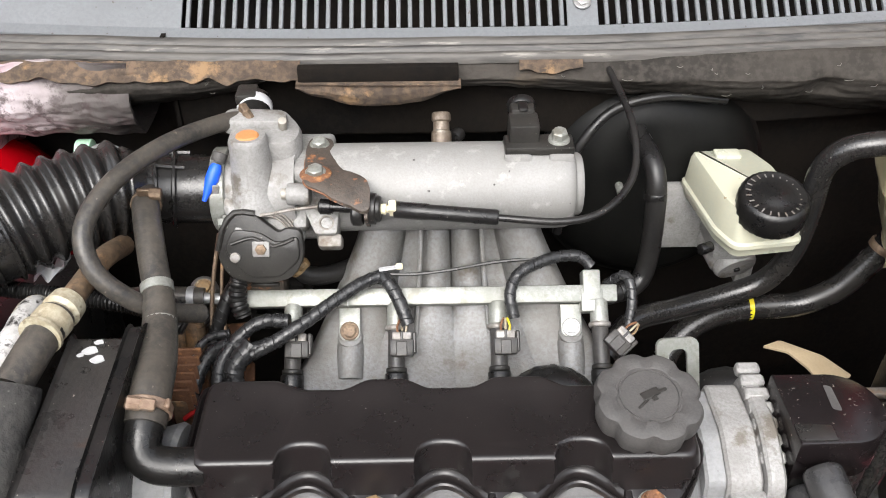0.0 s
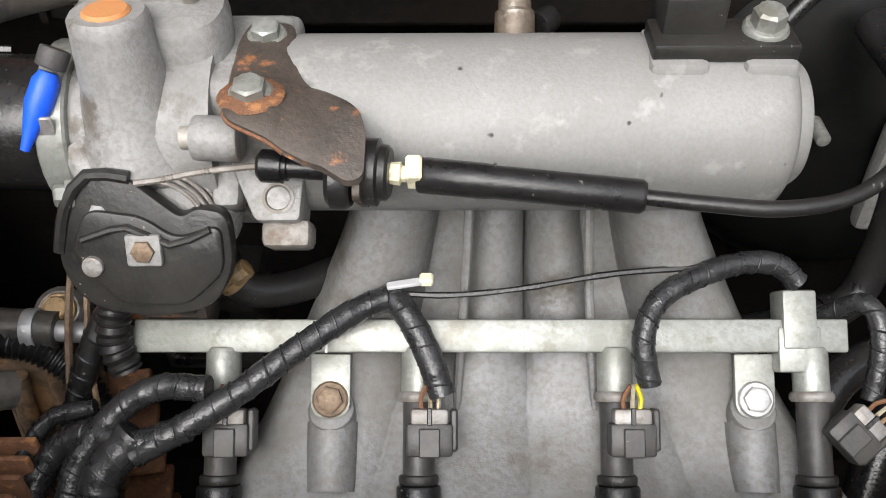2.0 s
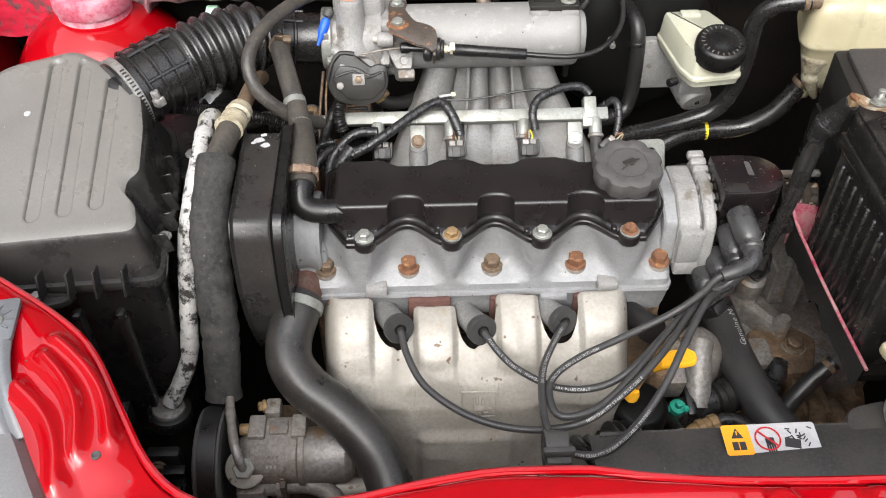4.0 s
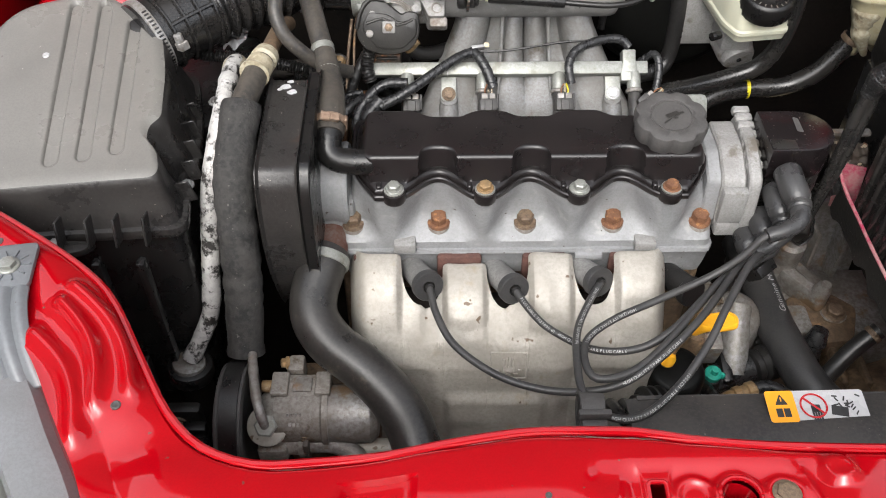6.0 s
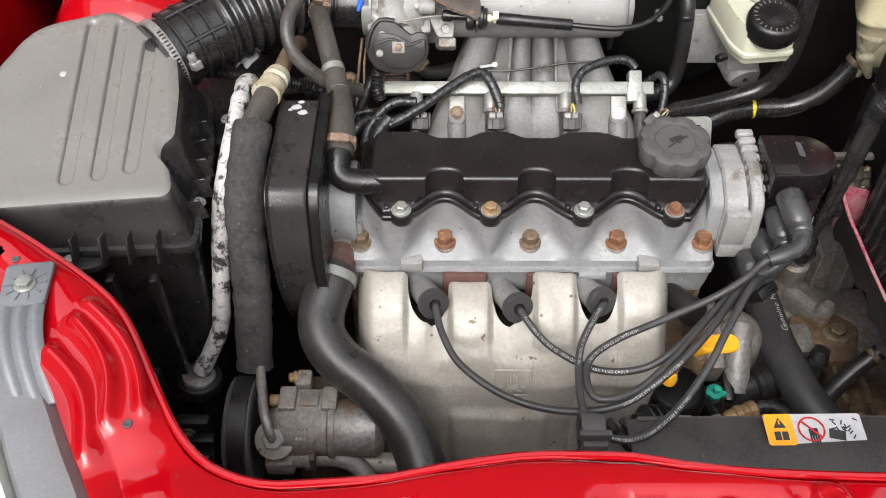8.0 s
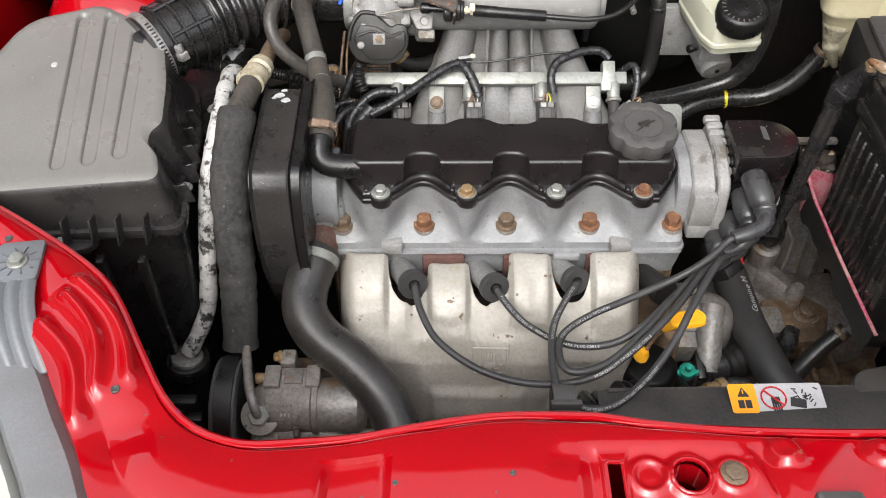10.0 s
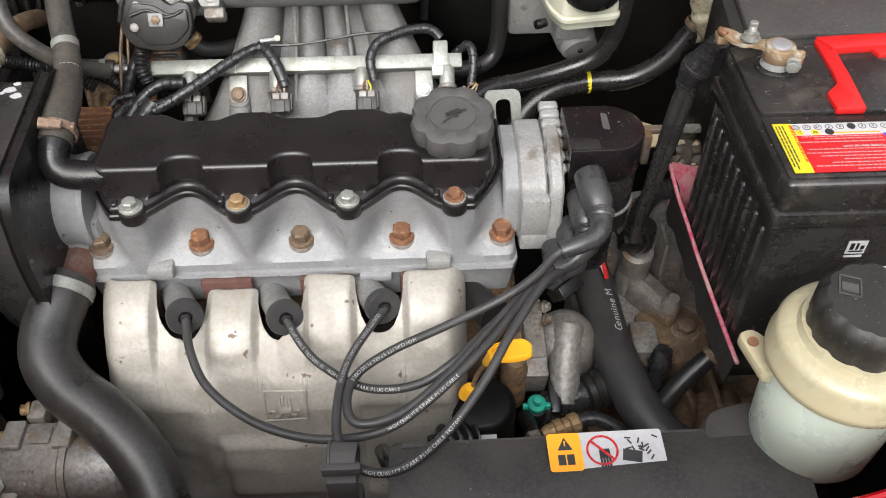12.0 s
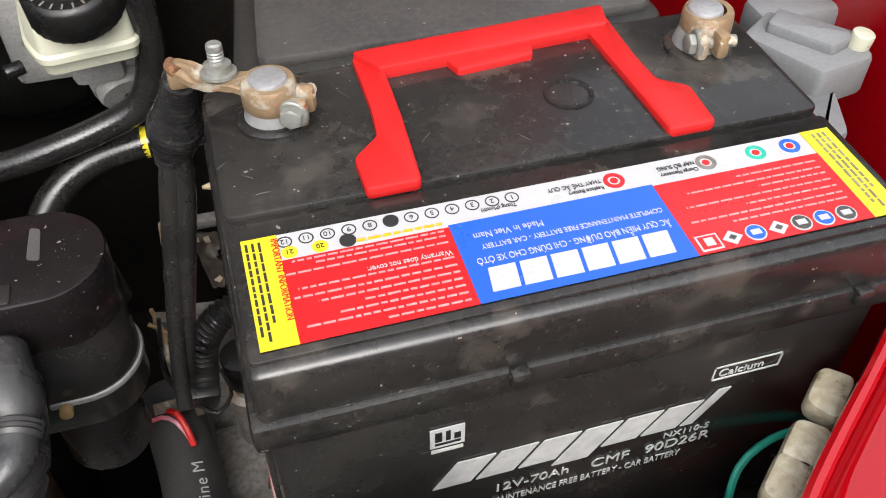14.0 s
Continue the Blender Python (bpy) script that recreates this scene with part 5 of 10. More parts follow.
    part("wheel_fold", tube([m @ Vector(q) for q in ((-0.024, 0.004, 0.006), (-0.006, 0.009, 0.0065), (0.010, 0.002, 0.0065), (0.026, 0.008, 0.006))], 0.0016, seg=8), DUSTY, wheel)
    part("rim_lip", tube([m @ Vector(q) for q in ((-0.035, -0.002, 0.002), (-0.030, 0.016, 0.003), (-0.020, 0.029, 0.003), (-0.004, 0.028, 0.003))], 0.0026, seg=8), DUSTY, wheel)
    part("nut_plate", box(-0.007, 0.007, -0.0065, 0.0065, 0.005, 0.0085, 0.0014, 2, None, m), ALU, wheel)
    part("nut", lathe(m @ Vector((0, 0, 0.008)), m @ Vector((0, 0, 0.0105)), [(0, 0.0048), (0.8, 0.0045), (1, 0.003)], 6), RUSTDARK, wheel)
    part("stop", cyl(m @ Vector((-0.021, -0.007, 0.003)), m @ Vector((-0.021, -0.007, 0.0075)), 0.0042), GEARBOX, wheel)
    for k in range(7):
        ring = [m @ Vector((0.010 + 0.0205 * math.cos(w), 0.006 + 0.0205 * math.sin(w), -0.009 - 0.0030 * k)) for w in (2 * math.pi * j / 28 for j in range(29))]
        part("spring_coil", tube(ring, 0.0012, seg=6, step=0.004), STEEL, t)
    for k in range(6):
        w0 = [m @ Vector((0.002 + (0.0215 + 0.0016 * k) * math.cos(w), 0.004 + (0.0215 + 0.0016 * k) * math.sin(w), -0.001 - 0.0024 * k)) for w in (math.radians(15 + 9 * j) for j in range(12))]
        part("spring_coil", tube(w0, 0.0009, seg=6, step=0.003), DIRTYALU, t)
    part("shaft", cyl(m @ Vector((0, 0, -0.050)), m @ Vector((0, 0, -0.004)), 0.011), ALU, t)
    part("wheel_hub", cyl(m @ Vector((0.008, 0.004, -0.034)), m @ Vector((0.008, 0.004, -0.008)), 0.0175), ALU, t)
    # what hangs below: coolant stub, clamp and a slotted sensor
    part("coolant_stub", tube([(-0.124, 0.632, 1.082), (-0.120, 0.626, 1.064), (-0.112, 0.624, 1.052), (-0.095, 0.632, 1.044), (-0.070, 0.650, 1.040)], 0.0080, seg=14), RUBBER, t)
    band(t, (-0.1165, 0.6250, 1.0575), (0.6, -0.1, -0.8), 0.0082, 0.004, BRASS, "worm_clamp", "brassy worm clamp", (-0.2, -0.8, 0.5))
    part("sensor", box(-0.172, -0.128, 0.612, 0.636, 1.030, 1.056, 0.004), BRACKET, t)
    for k in range(3):
        part("slot_bar", box(-0.156, -0.132, 0.609, 0.613, 1.034 + 0.008 * k, 1.038 + 0.008 * k, 0.001, 1), DUSTY, t)
    part("loom", tube([(-0.158, 0.612, 1.078), (-0.164, 0.606, 1.062), (-0.166, 0.598, 1.046), (-0.162, 0.592, 1.034)], 0.0072, None, 12, 0.0012, lambda s: 1 + 0.10 * math.sin(s * 1500)), RUBBER, t)


def cable_bracket():
    t = thing("throttle_cable_bracket", (-0.09, 0.64, 1.13), "black steel cable bracket with rust round its two bolts", "bracket")
    poly = rounded([(-0.101, 0.673), (-0.083, 0.670), (-0.080, 0.640), (-0.072, 0.624), (-0.054, 0.611), (-0.0500, 0.600), (-0.0505, 0.585), (-0.056, 0.583), (-0.068, 0.590), (-0.085, 0.598), (-0.1015, 0.605), (-0.1025, 0.631), (-0.104, 0.657)],
                   [0.006, 0.006, 0.008, 0.008, 0.006, 0.003, 0.003, 0.003, 0.006, 0.006, 0.005, 0.01, 0.01], 4)
    def fn(q):
        z = 1.1555 - 0.55 * max(0, 0.606 - q.y) - 0.002 * bump1(q.x, [-0.075], 0.004, 0.006)
        return Vector((q.x, q.y, z))
    cy = Vector((-0.080, 0.630))
    rings = []
    for d, dz in ((0.0, 0.0), (0.0, 0.0026), (0.05, 0.003), (0.35, 0.003), (0.7, 0.003)):
        rings.append([fn(p.lerp(cy, d)) + Vector((0, 0, dz)) for p in poly])
    b = loft(rings)
    part("plate", b, BRACKET, t)
    part("rust_edge", tube([fn(p) + Vector((0, 0, 0.0008)) for p in poly[45:60]], 0.0009, seg=6), RUST, t)
    part("end_tab", slab(rounded([(-0.008, -0.030), (0.006, -0.030), (0.012, 0.010), (-0.012, 0.010)], 0.004), -0.0013, 0.0013, 0, None, Matrix.Translation((-0.0535, 0.597, 1.139)) @ pose(0, 0, 0, 0, 90, 0) @ pose(0, 0, 0, 0, 0, 130)), BRACKET, t)
    bolt(t, (-0.0935, 0.6605, 1.1575), (0, -0.2, 1), 0.0060, 0.0065, ZINC)
    bolt(t, (-0.0930, 0.6180, 1.1575), (0, -0.2, 1), 0.0064, 0.0070, ZINC)
    part("rust_halo", lathe((-0.093, 0.618, 1.1578), (-0.093, 0.618, 1.1592), [(0, 0.0125), (1, 0.0105)], 20), RUST, t)
    c = thing("throttle_cable", (-0.04, 0.60, 1.125), "black throttle cable with an ivory adjuster clip", "cable")
    a, d = Vector((-0.090, 0.6035, 1.137)), Vector((1.0, -0.10, 0.0)).normalized()
    part("inner_wire", tube([(-0.136, 0.597, 1.134), (-0.126, 0.5985, 1.1345), (-0.112, 0.601, 1.136), a], 0.0013, None, 6, 0.0008, lambda s: 1 + 0.12 * math.sin(s * 4200)), DIRTYALU, c)
    part("end_sleeve", lathe(a - d * 0.001, a + d * 0.030, [(0, 0.0048), (0.05, 0.0062), (0.30, 0.0062), (0.31, 0.0052), (0.36, 0.0052), (0.37, 0.0042), (1, 0.0042)], 20), BLACK, c)
    g = Vector((-0.0605, 0.5975, 1.1345))
    part("grommet", lathe(g - d * 0.0045, g + d * 0.0045, [(0, 0.0088), (0.2, 0.0104), (0.8, 0.0104), (1, 0.009)], 28), RUBBER, c)
    g = Vector((-0.048, 0.5995, 1.137))
    part("grommet", lathe(g - d * 0.0050, g + d * 0.0058, [(0, 0.0105), (0.15, 0.0125), (0.6, 0.0125), (0.68, 0.0105), (0.9, 0.0102), (1, 0.009)], 28), RUBBER, c)
    part("adjuster", lathe(g + d * 0.0055, g + d * 0.017, [(0, 0.0040), (0.35, 0.0044), (0.4, 0.0030), (0.6, 0.0030), (0.62, 0.0052), (1, 0.0052)], 8), IVORY, c, "ivory plastic adjuster")
    part("adjuster_clip", box(-0.0030, 0.0030, -0.0045, 0.0045, 0.001, 0.0085, 0.001, 1, None, Matrix.Translation(g + d * 0.0145) @ pose(0, 0, 0, 30)), IVORY, c)
    s0, e = g + d * 0.016, Vector((0.0480, 0.5850, 1.137))
    part("sleeve", lathe(s0, e, [(0, 0.0060), (0.01, 0.0066), (0.3, 0.0066), (0.34, 0.0062), (0.98, 0.0062), (1, 0.0052)], 20), RUBBER, c)
    part("outer_cable", tube([e - d * 0.004, (0.070, 0.581, 1.137), (0.095, 0.5785, 1.137), (0.122, 0.585, 1.138), (0.145, 0.604, 1.143), (0.160, 0.632, 1.152), (0.163, 0.672, 1.168), (0.156, 0.725, 1.180), (0.152, 0.775, 1.18)], 0.0030, seg=10), RUBBER, c)


def fuel_rail():
    t = thing("fuel_rail", (0, 0.60, 0.985), "square zinc-plated fuel rail on two bracket tabs", "fuel rail")
    lean = pose(0, 0, 0, 41, 0, 0)
    m = Matrix.Translation((0, 0.608, 1.038)) @ lean
    part("bar", box(-0.160, 0.153, -0.0073, 0.0073, -0.0073, 0.0073, 0.0012, 2, None, m), ZINC, t)
    part("seam", box(-0.0755, -0.0745, -0.0075, 0.0075, -0.0075, 0.0075, 0, 1, None, m), LEAD, t)
    for x in (-0.074, 0.114):
        q = Matrix.Translation((x, 0.5915, 1.0205)) @ lean
        part("tab", slab(rounded([(-0.0088, 0.016), (-0.0088, -0.0125), (0.0088, -0.0125), (0.0088, 0.016)], [0.001, 0.0086, 0.0086, 0.001], 8), -0.001, 0.002, 0.0005, None, q), ZINC, t)
        bolt(t, q @ Vector((0, -0.004, 0.002)), q.to_3x3() @ Vector((0, 0, 1)), 0.0060, 0.0045, RUSTDARK if x < 0 else STEEL)
    part("port_block", box(0.124, 0.139, -0.006, 0.020, -0.0075, 0.0095, 0.0015, 2, None, m), ZINC, t)
    part("port_front", box(0.122, 0.141, -0.016, 0.004, -0.008, 0.0085, 0.0015, 2, None, m), ZINC, t)
    part("feed_pipe", tube([(-0.158, 0.608, 1.038), (-0.185, 0.610, 1.038), (-0.205, 0.611, 1.039)], 0.0048, seg=12), LEAD, t)
    for k, x in enumerate((-0.121, -0.0345, 0.0515, 0.1375)):
        a, b = Vector((x, 0.603, 1.036)), Vector((x, 0.545, 0.990))
        d = (b - a)
        i = thing("fuel_injector", b, "black fuel injector below the rail", "injector", "injectors on the rail")
        part("cup", cyl(a, a + d * 0.32, 0.0078), ZINC, i)
        part("cup_clip", lathe(a + d * 0.26, a + d * 0.32, [(0, 0.0085), (0.3, 0.0095), (0.7, 0.0095), (1, 0.0085)], 18), GEARBOX, i)
        part("body", cyl(a + d * 0.30, a + d * 1.0, 0.0070), SHROUD, i)
        part("collar", cyl(a + d * 0.74, a + d * 0.80, 0.0088), DUSTY, i)
        part("seat_ring", cyl(a + d * 0.80, a + d * 1.02, 0.0098), BLACK, i)
        turn = -48 if k == 3 else 0
        q = Matrix.Translation(a + d * 0.50 + Vector((0.005 if k != 3 else 0.014, -0.0055, 0.008))) @ lean @ pose(0, 0, 0, 0, 0, turn)
        part("plug_housing", box(-0.0098, 0.0098, -0.010, 0.004, -0.006, 0.005, 0.0016, 2, None, q), SHROUD, i)
        part("plug_wing", box(0.0085, 0.0120, -0.008, 0.010, -0.006, 0.002, 0.001, 1, None, q), SHROUD, i)
        part("plug_collar", box(-0.0080, 0.0080, 0.003, 0.010, -0.0045, 0.0045, 0.0014, 2, None, q), GEARBOX, i)
        part("plug_slot", box(-0.0011, 0.0011, 0.0030, 0.0104, 0.0036, 0.0050, 0.0004, 1, None, q), BLACK, i)
        part("plug_latch", box(-0.0045, 0.0045, -0.0102, 0.002, 0.0048, 0.0064, 0.0006, 1, None, q), SHROUD, i)
        for r, w in ((-0.0030, RUST), (0.0002, DIRTYCREAM), (0.0030, L_YELLOW if k == 2 else TERMINAL)):
            part("pin_wire", tube([q @ Vector((r, 0.008, 0.001)), q @ Vector((r * 1.3, 0.014, 0.002)), q @ Vector((r * 0.4, 0.020, 0.005))], 0.0010, seg=6), w, i)


def harness(points, r, label, name="wiring_harness", material=None):
    """A loom with its spiral of tape."""
    pts = smooth_path(points, 0.0012)
    t = thing(name, tuple(Vector(points[0])), label, "wiring")
    part("loom", tube(points, r, None, 14, 0.0022, lambda s: 1 + 0.03 * math.sin(s * 700), 0.06), material or TAPE, t)
    up, s, line = Vector((0.13, 0.21, 0.97)), 0.0, []
    for k in range(1, len(pts) - 1):
        d = (pts[k + 1] - pts[k - 1]).normalized()
        side = d.cross(up).normalized()
        up = side.cross(d).normalized()
        s += (pts[k] - pts[k - 1]).length
        w = s / 0.0085 * 2 * math.pi
        line.append(pts[k] + r * 1.0 * (math.cos(w) * side + math.sin(w) * up))
    if len(line) > 4:
        part("tape_turn", tube(line, 0.00055, None, 5, 0.002), material or TAPE, t)
    return t


def wiring():
    lab = "black tape-wrapped wiring harness over the fuel rail"
    harness([(-0.045, 0.612, 1.060), (-0.062, 0.604, 1.058), (-0.085, 0.588, 1.052), (-0.108, 0.572, 1.044), (-0.130, 0.560, 1.036), (-0.150, 0.552, 1.028)], 0.0056, lab)
    harness([(-0.046, 0.612, 1.060), (-0.038, 0.602, 1.056), (-0.030, 0.590, 1.046), (-0.024, 0.578, 1.034)], 0.0058, lab)
    harness([(0.064, 0.582, 1.036), (0.061, 0.594, 1.052), (0.068, 0.607, 1.062), (0.084, 0.616, 1.066), (0.104, 0.624, 1.067), (0.122, 0.626, 1.065), (0.132, 0.621, 1.058)], 0.0050, lab)
    harness([(0.146, 0.618, 1.040), (0.158, 0.613, 1.054), (0.163, 0.605, 1.053), (0.164, 0.594, 1.042), (0.161, 0.582, 1.026)], 0.0044, lab)
    single("thin_wire", tube([(-0.044, 0.613, 1.060), (-0.02, 0.612, 1.060), (0.01, 0.614, 1.062), (0.05, 0.619, 1.066), (0.088, 0.621, 1.068)], 0.0013, seg=6, wobble=0.3), BLACK, "thin taped wire across the manifold", "wiring")
    t = thing("cable_tie", (-0.045, 0.613, 1.060), "white cable tie end on the harness", "cable tie")
    part("strap", box(-0.008, 0.008, -0.002, 0.002, -0.001, 0.001, 0.0005, 1, None, Matrix.Translation((-0.040, 0.613, 1.066)) @ pose(0, 0, 0, 0, 0, 12)), L_WHITE, t)
    part("head", box(-0.003, 0.003, -0.003, 0.003, -0.002, 0.002, 0.001, 1, None, Matrix.Translation((-0.031, 0.6155, 1.066))), IVORY, t)
    # the tangle beside the first injector
    lab = "tangle of taped wires beside the rail"
    harness([(-0.128, 0.560, 1.036), (-0.150, 0.556, 1.030), (-0.170, 0.562, 1.030), (-0.186, 0.558, 1.022), (-0.196, 0.542, 1.010), (-0.198, 0.522, 1.0)], 0.0060, lab)
    harness([(-0.120, 0.572, 1.046), (-0.142, 0.574, 1.044), (-0.160, 0.566, 1.036), (-0.176, 0.548, 1.020), (-0.176, 0.52, 1.0)], 0.0055, lab)
    harness([(-0.150, 0.560, 1.032), (-0.165, 0.545, 1.018), (-0.160, 0.53, 1.0), (-0.150, 0.52, 0.985)], 0.0085, lab)
    harness([(-0.192, 0.540, 1.008), (-0.202, 0.552, 1.015), (-0.190, 0.568, 1.030), (-0.170, 0.572, 1.034)], 0.0035, lab)
    harness([(-0.150, 0.62, 1.075), (-0.168, 0.612, 1.055), (-0.178, 0.600, 1.040), (-0.186, 0.588, 1.02), (-0.190, 0.57, 1.0)], 0.0058, "ribbed black harness below the throttle body", "conduit", RUBBER)
    c = thing("sensor_plug", (-0.155, 0.515, 0.99), "grey sensor plug behind the valve cover", "sensor")
    part("body", box(-0.170, -0.140, 0.505, 0.535, 0.985, 1.012, 0.003), GEARBOX, c)
    part("white_tip", cyl((-0.155, 0.505, 1.008), (-0.155, 0.500, 1.022), 0.009), L_WHITE, c)
    part("red_wire", tube([(-0.186, 0.520, 1.0), (-0.192, 0.512, 1.006), (-0.200, 0.508, 1.002)], 0.002, seg=6), REDP, c)


def rear_bracket():
    """Brown castings and a slotted cover in the gap between the timing cover and the manifold."""
    t = thing("support_bracket", (-0.20, 0.60, 0.85), "rusty brown ribbed support bracket behind the head", "bracket")
    part("plate", box(-0.024, 0.024, -0.004, 0.004, -0.085, 0.080, 0.003, 2, None, Matrix.Translation((-0.212, 0.606, 0.945)) @ pose(0, 0, 0, -12, 0, 8)), GRIME, t)
    for x in (-0.226, -0.207, -0.190):
        part("upright_rib", tube([(x, 0.590, 0.865), (x, 0.597, 0.945), (x + 0.003, 0.606, 1.012)], 0.0048, seg=10, wobble=0.2), GRIME, t)
    for k in range(5):
        part("cross_fin", box(-0.012, 0.012, -0.010, 0.010, -0.0022, 0.0022, 0.001, 1, None, Matrix.Translation((-0.176, 0.592 + 0.004 * k, 0.915 + 0.021 * k)) @ pose(0, 0, 0, 18, 0, 6)), RUST, t)
    part("side_lug", lathe((-0.205, 0.640, 1.012), (-0.200, 0.622, 1.040), [(0, 0.011), (0.5, 0.010), (0.55, 0.013), (0.9, 0.012), (1, 0.009)], 20), GEARBOX, t)
    bolt(t, (-0.200, 0.622, 1.040), (0.2, -0.5, 0.8), 0.006, 0.007, BRASS)
    c = thing("slotted_cover", (-0.15, 0.66, 0.98), "dark grey slotted plastic cover below the throttle body", "cover")
    part("body", box(-0.172, -0.118, 0.648, 0.690, 0.965, 1.020, 0.004), SHROUD, c)
    for k in range(3):
        part("slot_bar", box(-0.164, -0.132, 0.640, 0.650, 0.978 + 0.014 * k, 0.984 + 0.014 * k, 0.002), BLACK, c)
    w = thing("loose_wire", (-0.188, 0.63, 1.0), "loose brown wire hanging behind the breather hose", "wiring")
    part("wire", tube([(-0.183, 0.640, 1.085), (-0.187, 0.615, 1.060), (-0.190, 0.596, 1.030), (-0.188, 0.575, 1.005), (-0.178, 0.556, 0.990)], 0.0018, seg=6), RUSTDARK, w)
    part("wire", tube([(-0.178, 0.645, 1.085), (-0.181, 0.622, 1.062), (-0.181, 0.600, 1.035), (-0.176, 0.580, 1.012)], 0.0014, seg=6), GRIME, w)


def heat_shield():
    t = thing("exhaust_heat_shield", (-0.02, 0.30, 0.74), "pale stamped-aluminium exhaust heat shield with soot specks", "heat shield")
    gaps, half = [-0.1040, -0.0185, 0.0670], 0.0208
    cuts = sorted({round(-0.177 + 0.004 * k, 5) for k in range(81)} | {round(c + q * (half + e), 5) for c in gaps for q in (-1, 1) for e in [j * 0.0004 for j in range(-14, 12)]})
    def brim(x):
        """How far down the upper edge lies: rounded lobes with deep plug openings between them."""
        d = min(abs(x - c) for c in gaps)
        end = min(x + 0.177, 0.143 - x)
        if d < half:
            return 0.035 + 0.215 * (1 - (d / half) ** 2.6) ** 0.5
        r = max(0, 1 - (d - half) / 0.007)
        q = max(0, 1 - end / 0.016)
        return 0.035 * (1 - (1 - r * r) ** 0.5) + 0.05 * (1 - max(0, 1 - q * q) ** 0.5)
    def fn(u, v):
        k = u * (len(cuts) - 1)
        i = min(int(k), len(cuts) - 2)
        x = cuts[i] + (cuts[i + 1] - cuts[i]) * (k - i)
        s = brim(x)
        v = s + (1 - s) * v
        lobe = 1 - bump1(x, gaps, 0.0185, 0.0085)
        end = min(x + 0.177, 0.143 - x)
        roll = 0.030 * (1 - min(1, max(0, end) / 0.020)) ** 2
        if v < 0.40:
            k = v / 0.40
            y = 0.365 - 0.067 * k ** 0.9 - 0.005 * lobe * math.sin(min(1, k * 1.1) * 3.1)
            z = 0.9885 - 0.005 * (1 - lobe) * (1 - k) - 0.0615 * k ** 1.5 - (0.015 if -0.104 < x < -0.0185 else 0) * (1 - k)
            y += 0.007 * (1 - lobe) * max(0, 1 - k * 0.8)
        else:
            k = (v - 0.40) / 0.60
            y = 0.298 - 0.010 * min(1, k * 8) - 0.020 * k
            z = 0.927 - 0.21 * k
        span = max(0.0, min(1.0, (v - 0.45) / 0.06)) * max(0.0, min(1.0, (0.84 - v) / 0.05))
        span = span * span * (3 - 2 * span)
        y += span * 0.005 * (max(0, min(1, (-0.092 - x) / 0.012)) + max(0, min(1, (x - 0.036) / 0.012)))
        y -= span * 0.006 * max(0, min(1, (v - 0.57) / 0.03)) * bump1(x, [-0.03], 0.045, 0.010)
        y -= 0.003 * math.exp(-((x - 0.020) / 0.006) ** 2) * max(0, min(1, (v - 0.08) / 0.05)) * max(0, min(1, (0.30 - v) / 0.05))
        y += roll + 0.0016 * noise.noise(Vector((x * 40, v * 20, 0))) + 0.002 * noise.noise(Vector((x * 13, v * 7, 4)))
        return Vector((x, y, z - roll * 0.5))
    shell = part("shell", sheet(fn, len(cuts) - 1, 90, 0.0014, down=(0, 0.7, -0.5)), SHIELD, t, angle=60)
    def press(g, name, lift):
        """Lays flat work on the shield's face: x stays, y runs up the face, z stands proud."""
        for q in g.verts:
            x, v = -0.018 + q.co.x, 0.40 + 0.6 * (0.927 - (0.9055 + q.co.y)) / 0.21
            i = max(k for k in range(len(cuts)) if cuts[k] <= x)
            top = brim(x)
            p = fn((i + (x - cuts[i]) / (cuts[i + 1] - cuts[i])) / (len(cuts) - 1), (v - top) / (1 - top))
            q.co = p + Vector((0, -1, 0.12)) * (q.co.z + lift)
        return part(name, g, SHIELD, shell)
    b = bmesh.new()
    for x0, x1, y0, y1 in ((-0.0185, 0.0185, 0.0140, 0.0155), (-0.0185, 0.0185, -0.0155, -0.0140), (-0.0185, -0.0170, -0.0140, 0.0140), (0.0170, 0.0185, -0.0140, 0.0140)):
        b = box(x0, x1, y0, y1, -0.001, 0.0008, 0.0004, 1, b)
    press(b, "stamped_frame", 0.0022)
    g = box(-0.0060, 0.0055, -0.0060, 0.0010, -0.001, 0.0008, 0.0008, 1)
    for k in range(4):
        g = box(-0.0060 + 0.0029 * k, -0.0040 + 0.0029 * k, 0.0, 0.0100 - 1.3 * 0.001 * abs(k - 1.6), -0.001, 0.0008, 0.0005, 1, g)
    for x0, x1 in ((-0.013, -0.009), (0.009, 0.013)):
        g = box(x0, x1, -0.004, -0.0025, -0.001, 0.0007, 0.0004, 1, g)
    press(g, "stamped_sign", 0.0022)
    g = bmesh.new()
    for x0, x1, y0, y1 in ((-0.0090, -0.0077, -0.0130, -0.0080), (-0.0060, -0.0047, -0.0130, -0.0080), (-0.0077, -0.0060, -0.0110, -0.0100), (-0.0027, -0.0015, -0.0130, -0.0080), (0.0012, 0.0024, -0.0130, -0.0080), (-0.0015, 0.0012, -0.0130, -0.0119), (-0.0015, 0.0012, -0.0091, -0.0080), (0.0042, 0.0092, -0.0091, -0.0080), (0.0061, 0.0073, -0.0130, -0.0091)):
        g = box(x0, x1, y0, y1, -0.001, 0.0008, 0.0, 1, g)
    press(g, "stamped_word", 0.0022)
    # what shows of the manifold behind: gaskets, and log and ports blackened for shade
    e = thing("exhaust_manifold", (0, 0.36, 0.86), "exhaust manifold behind the heat shield, blackened for shade", "exhaust manifold")
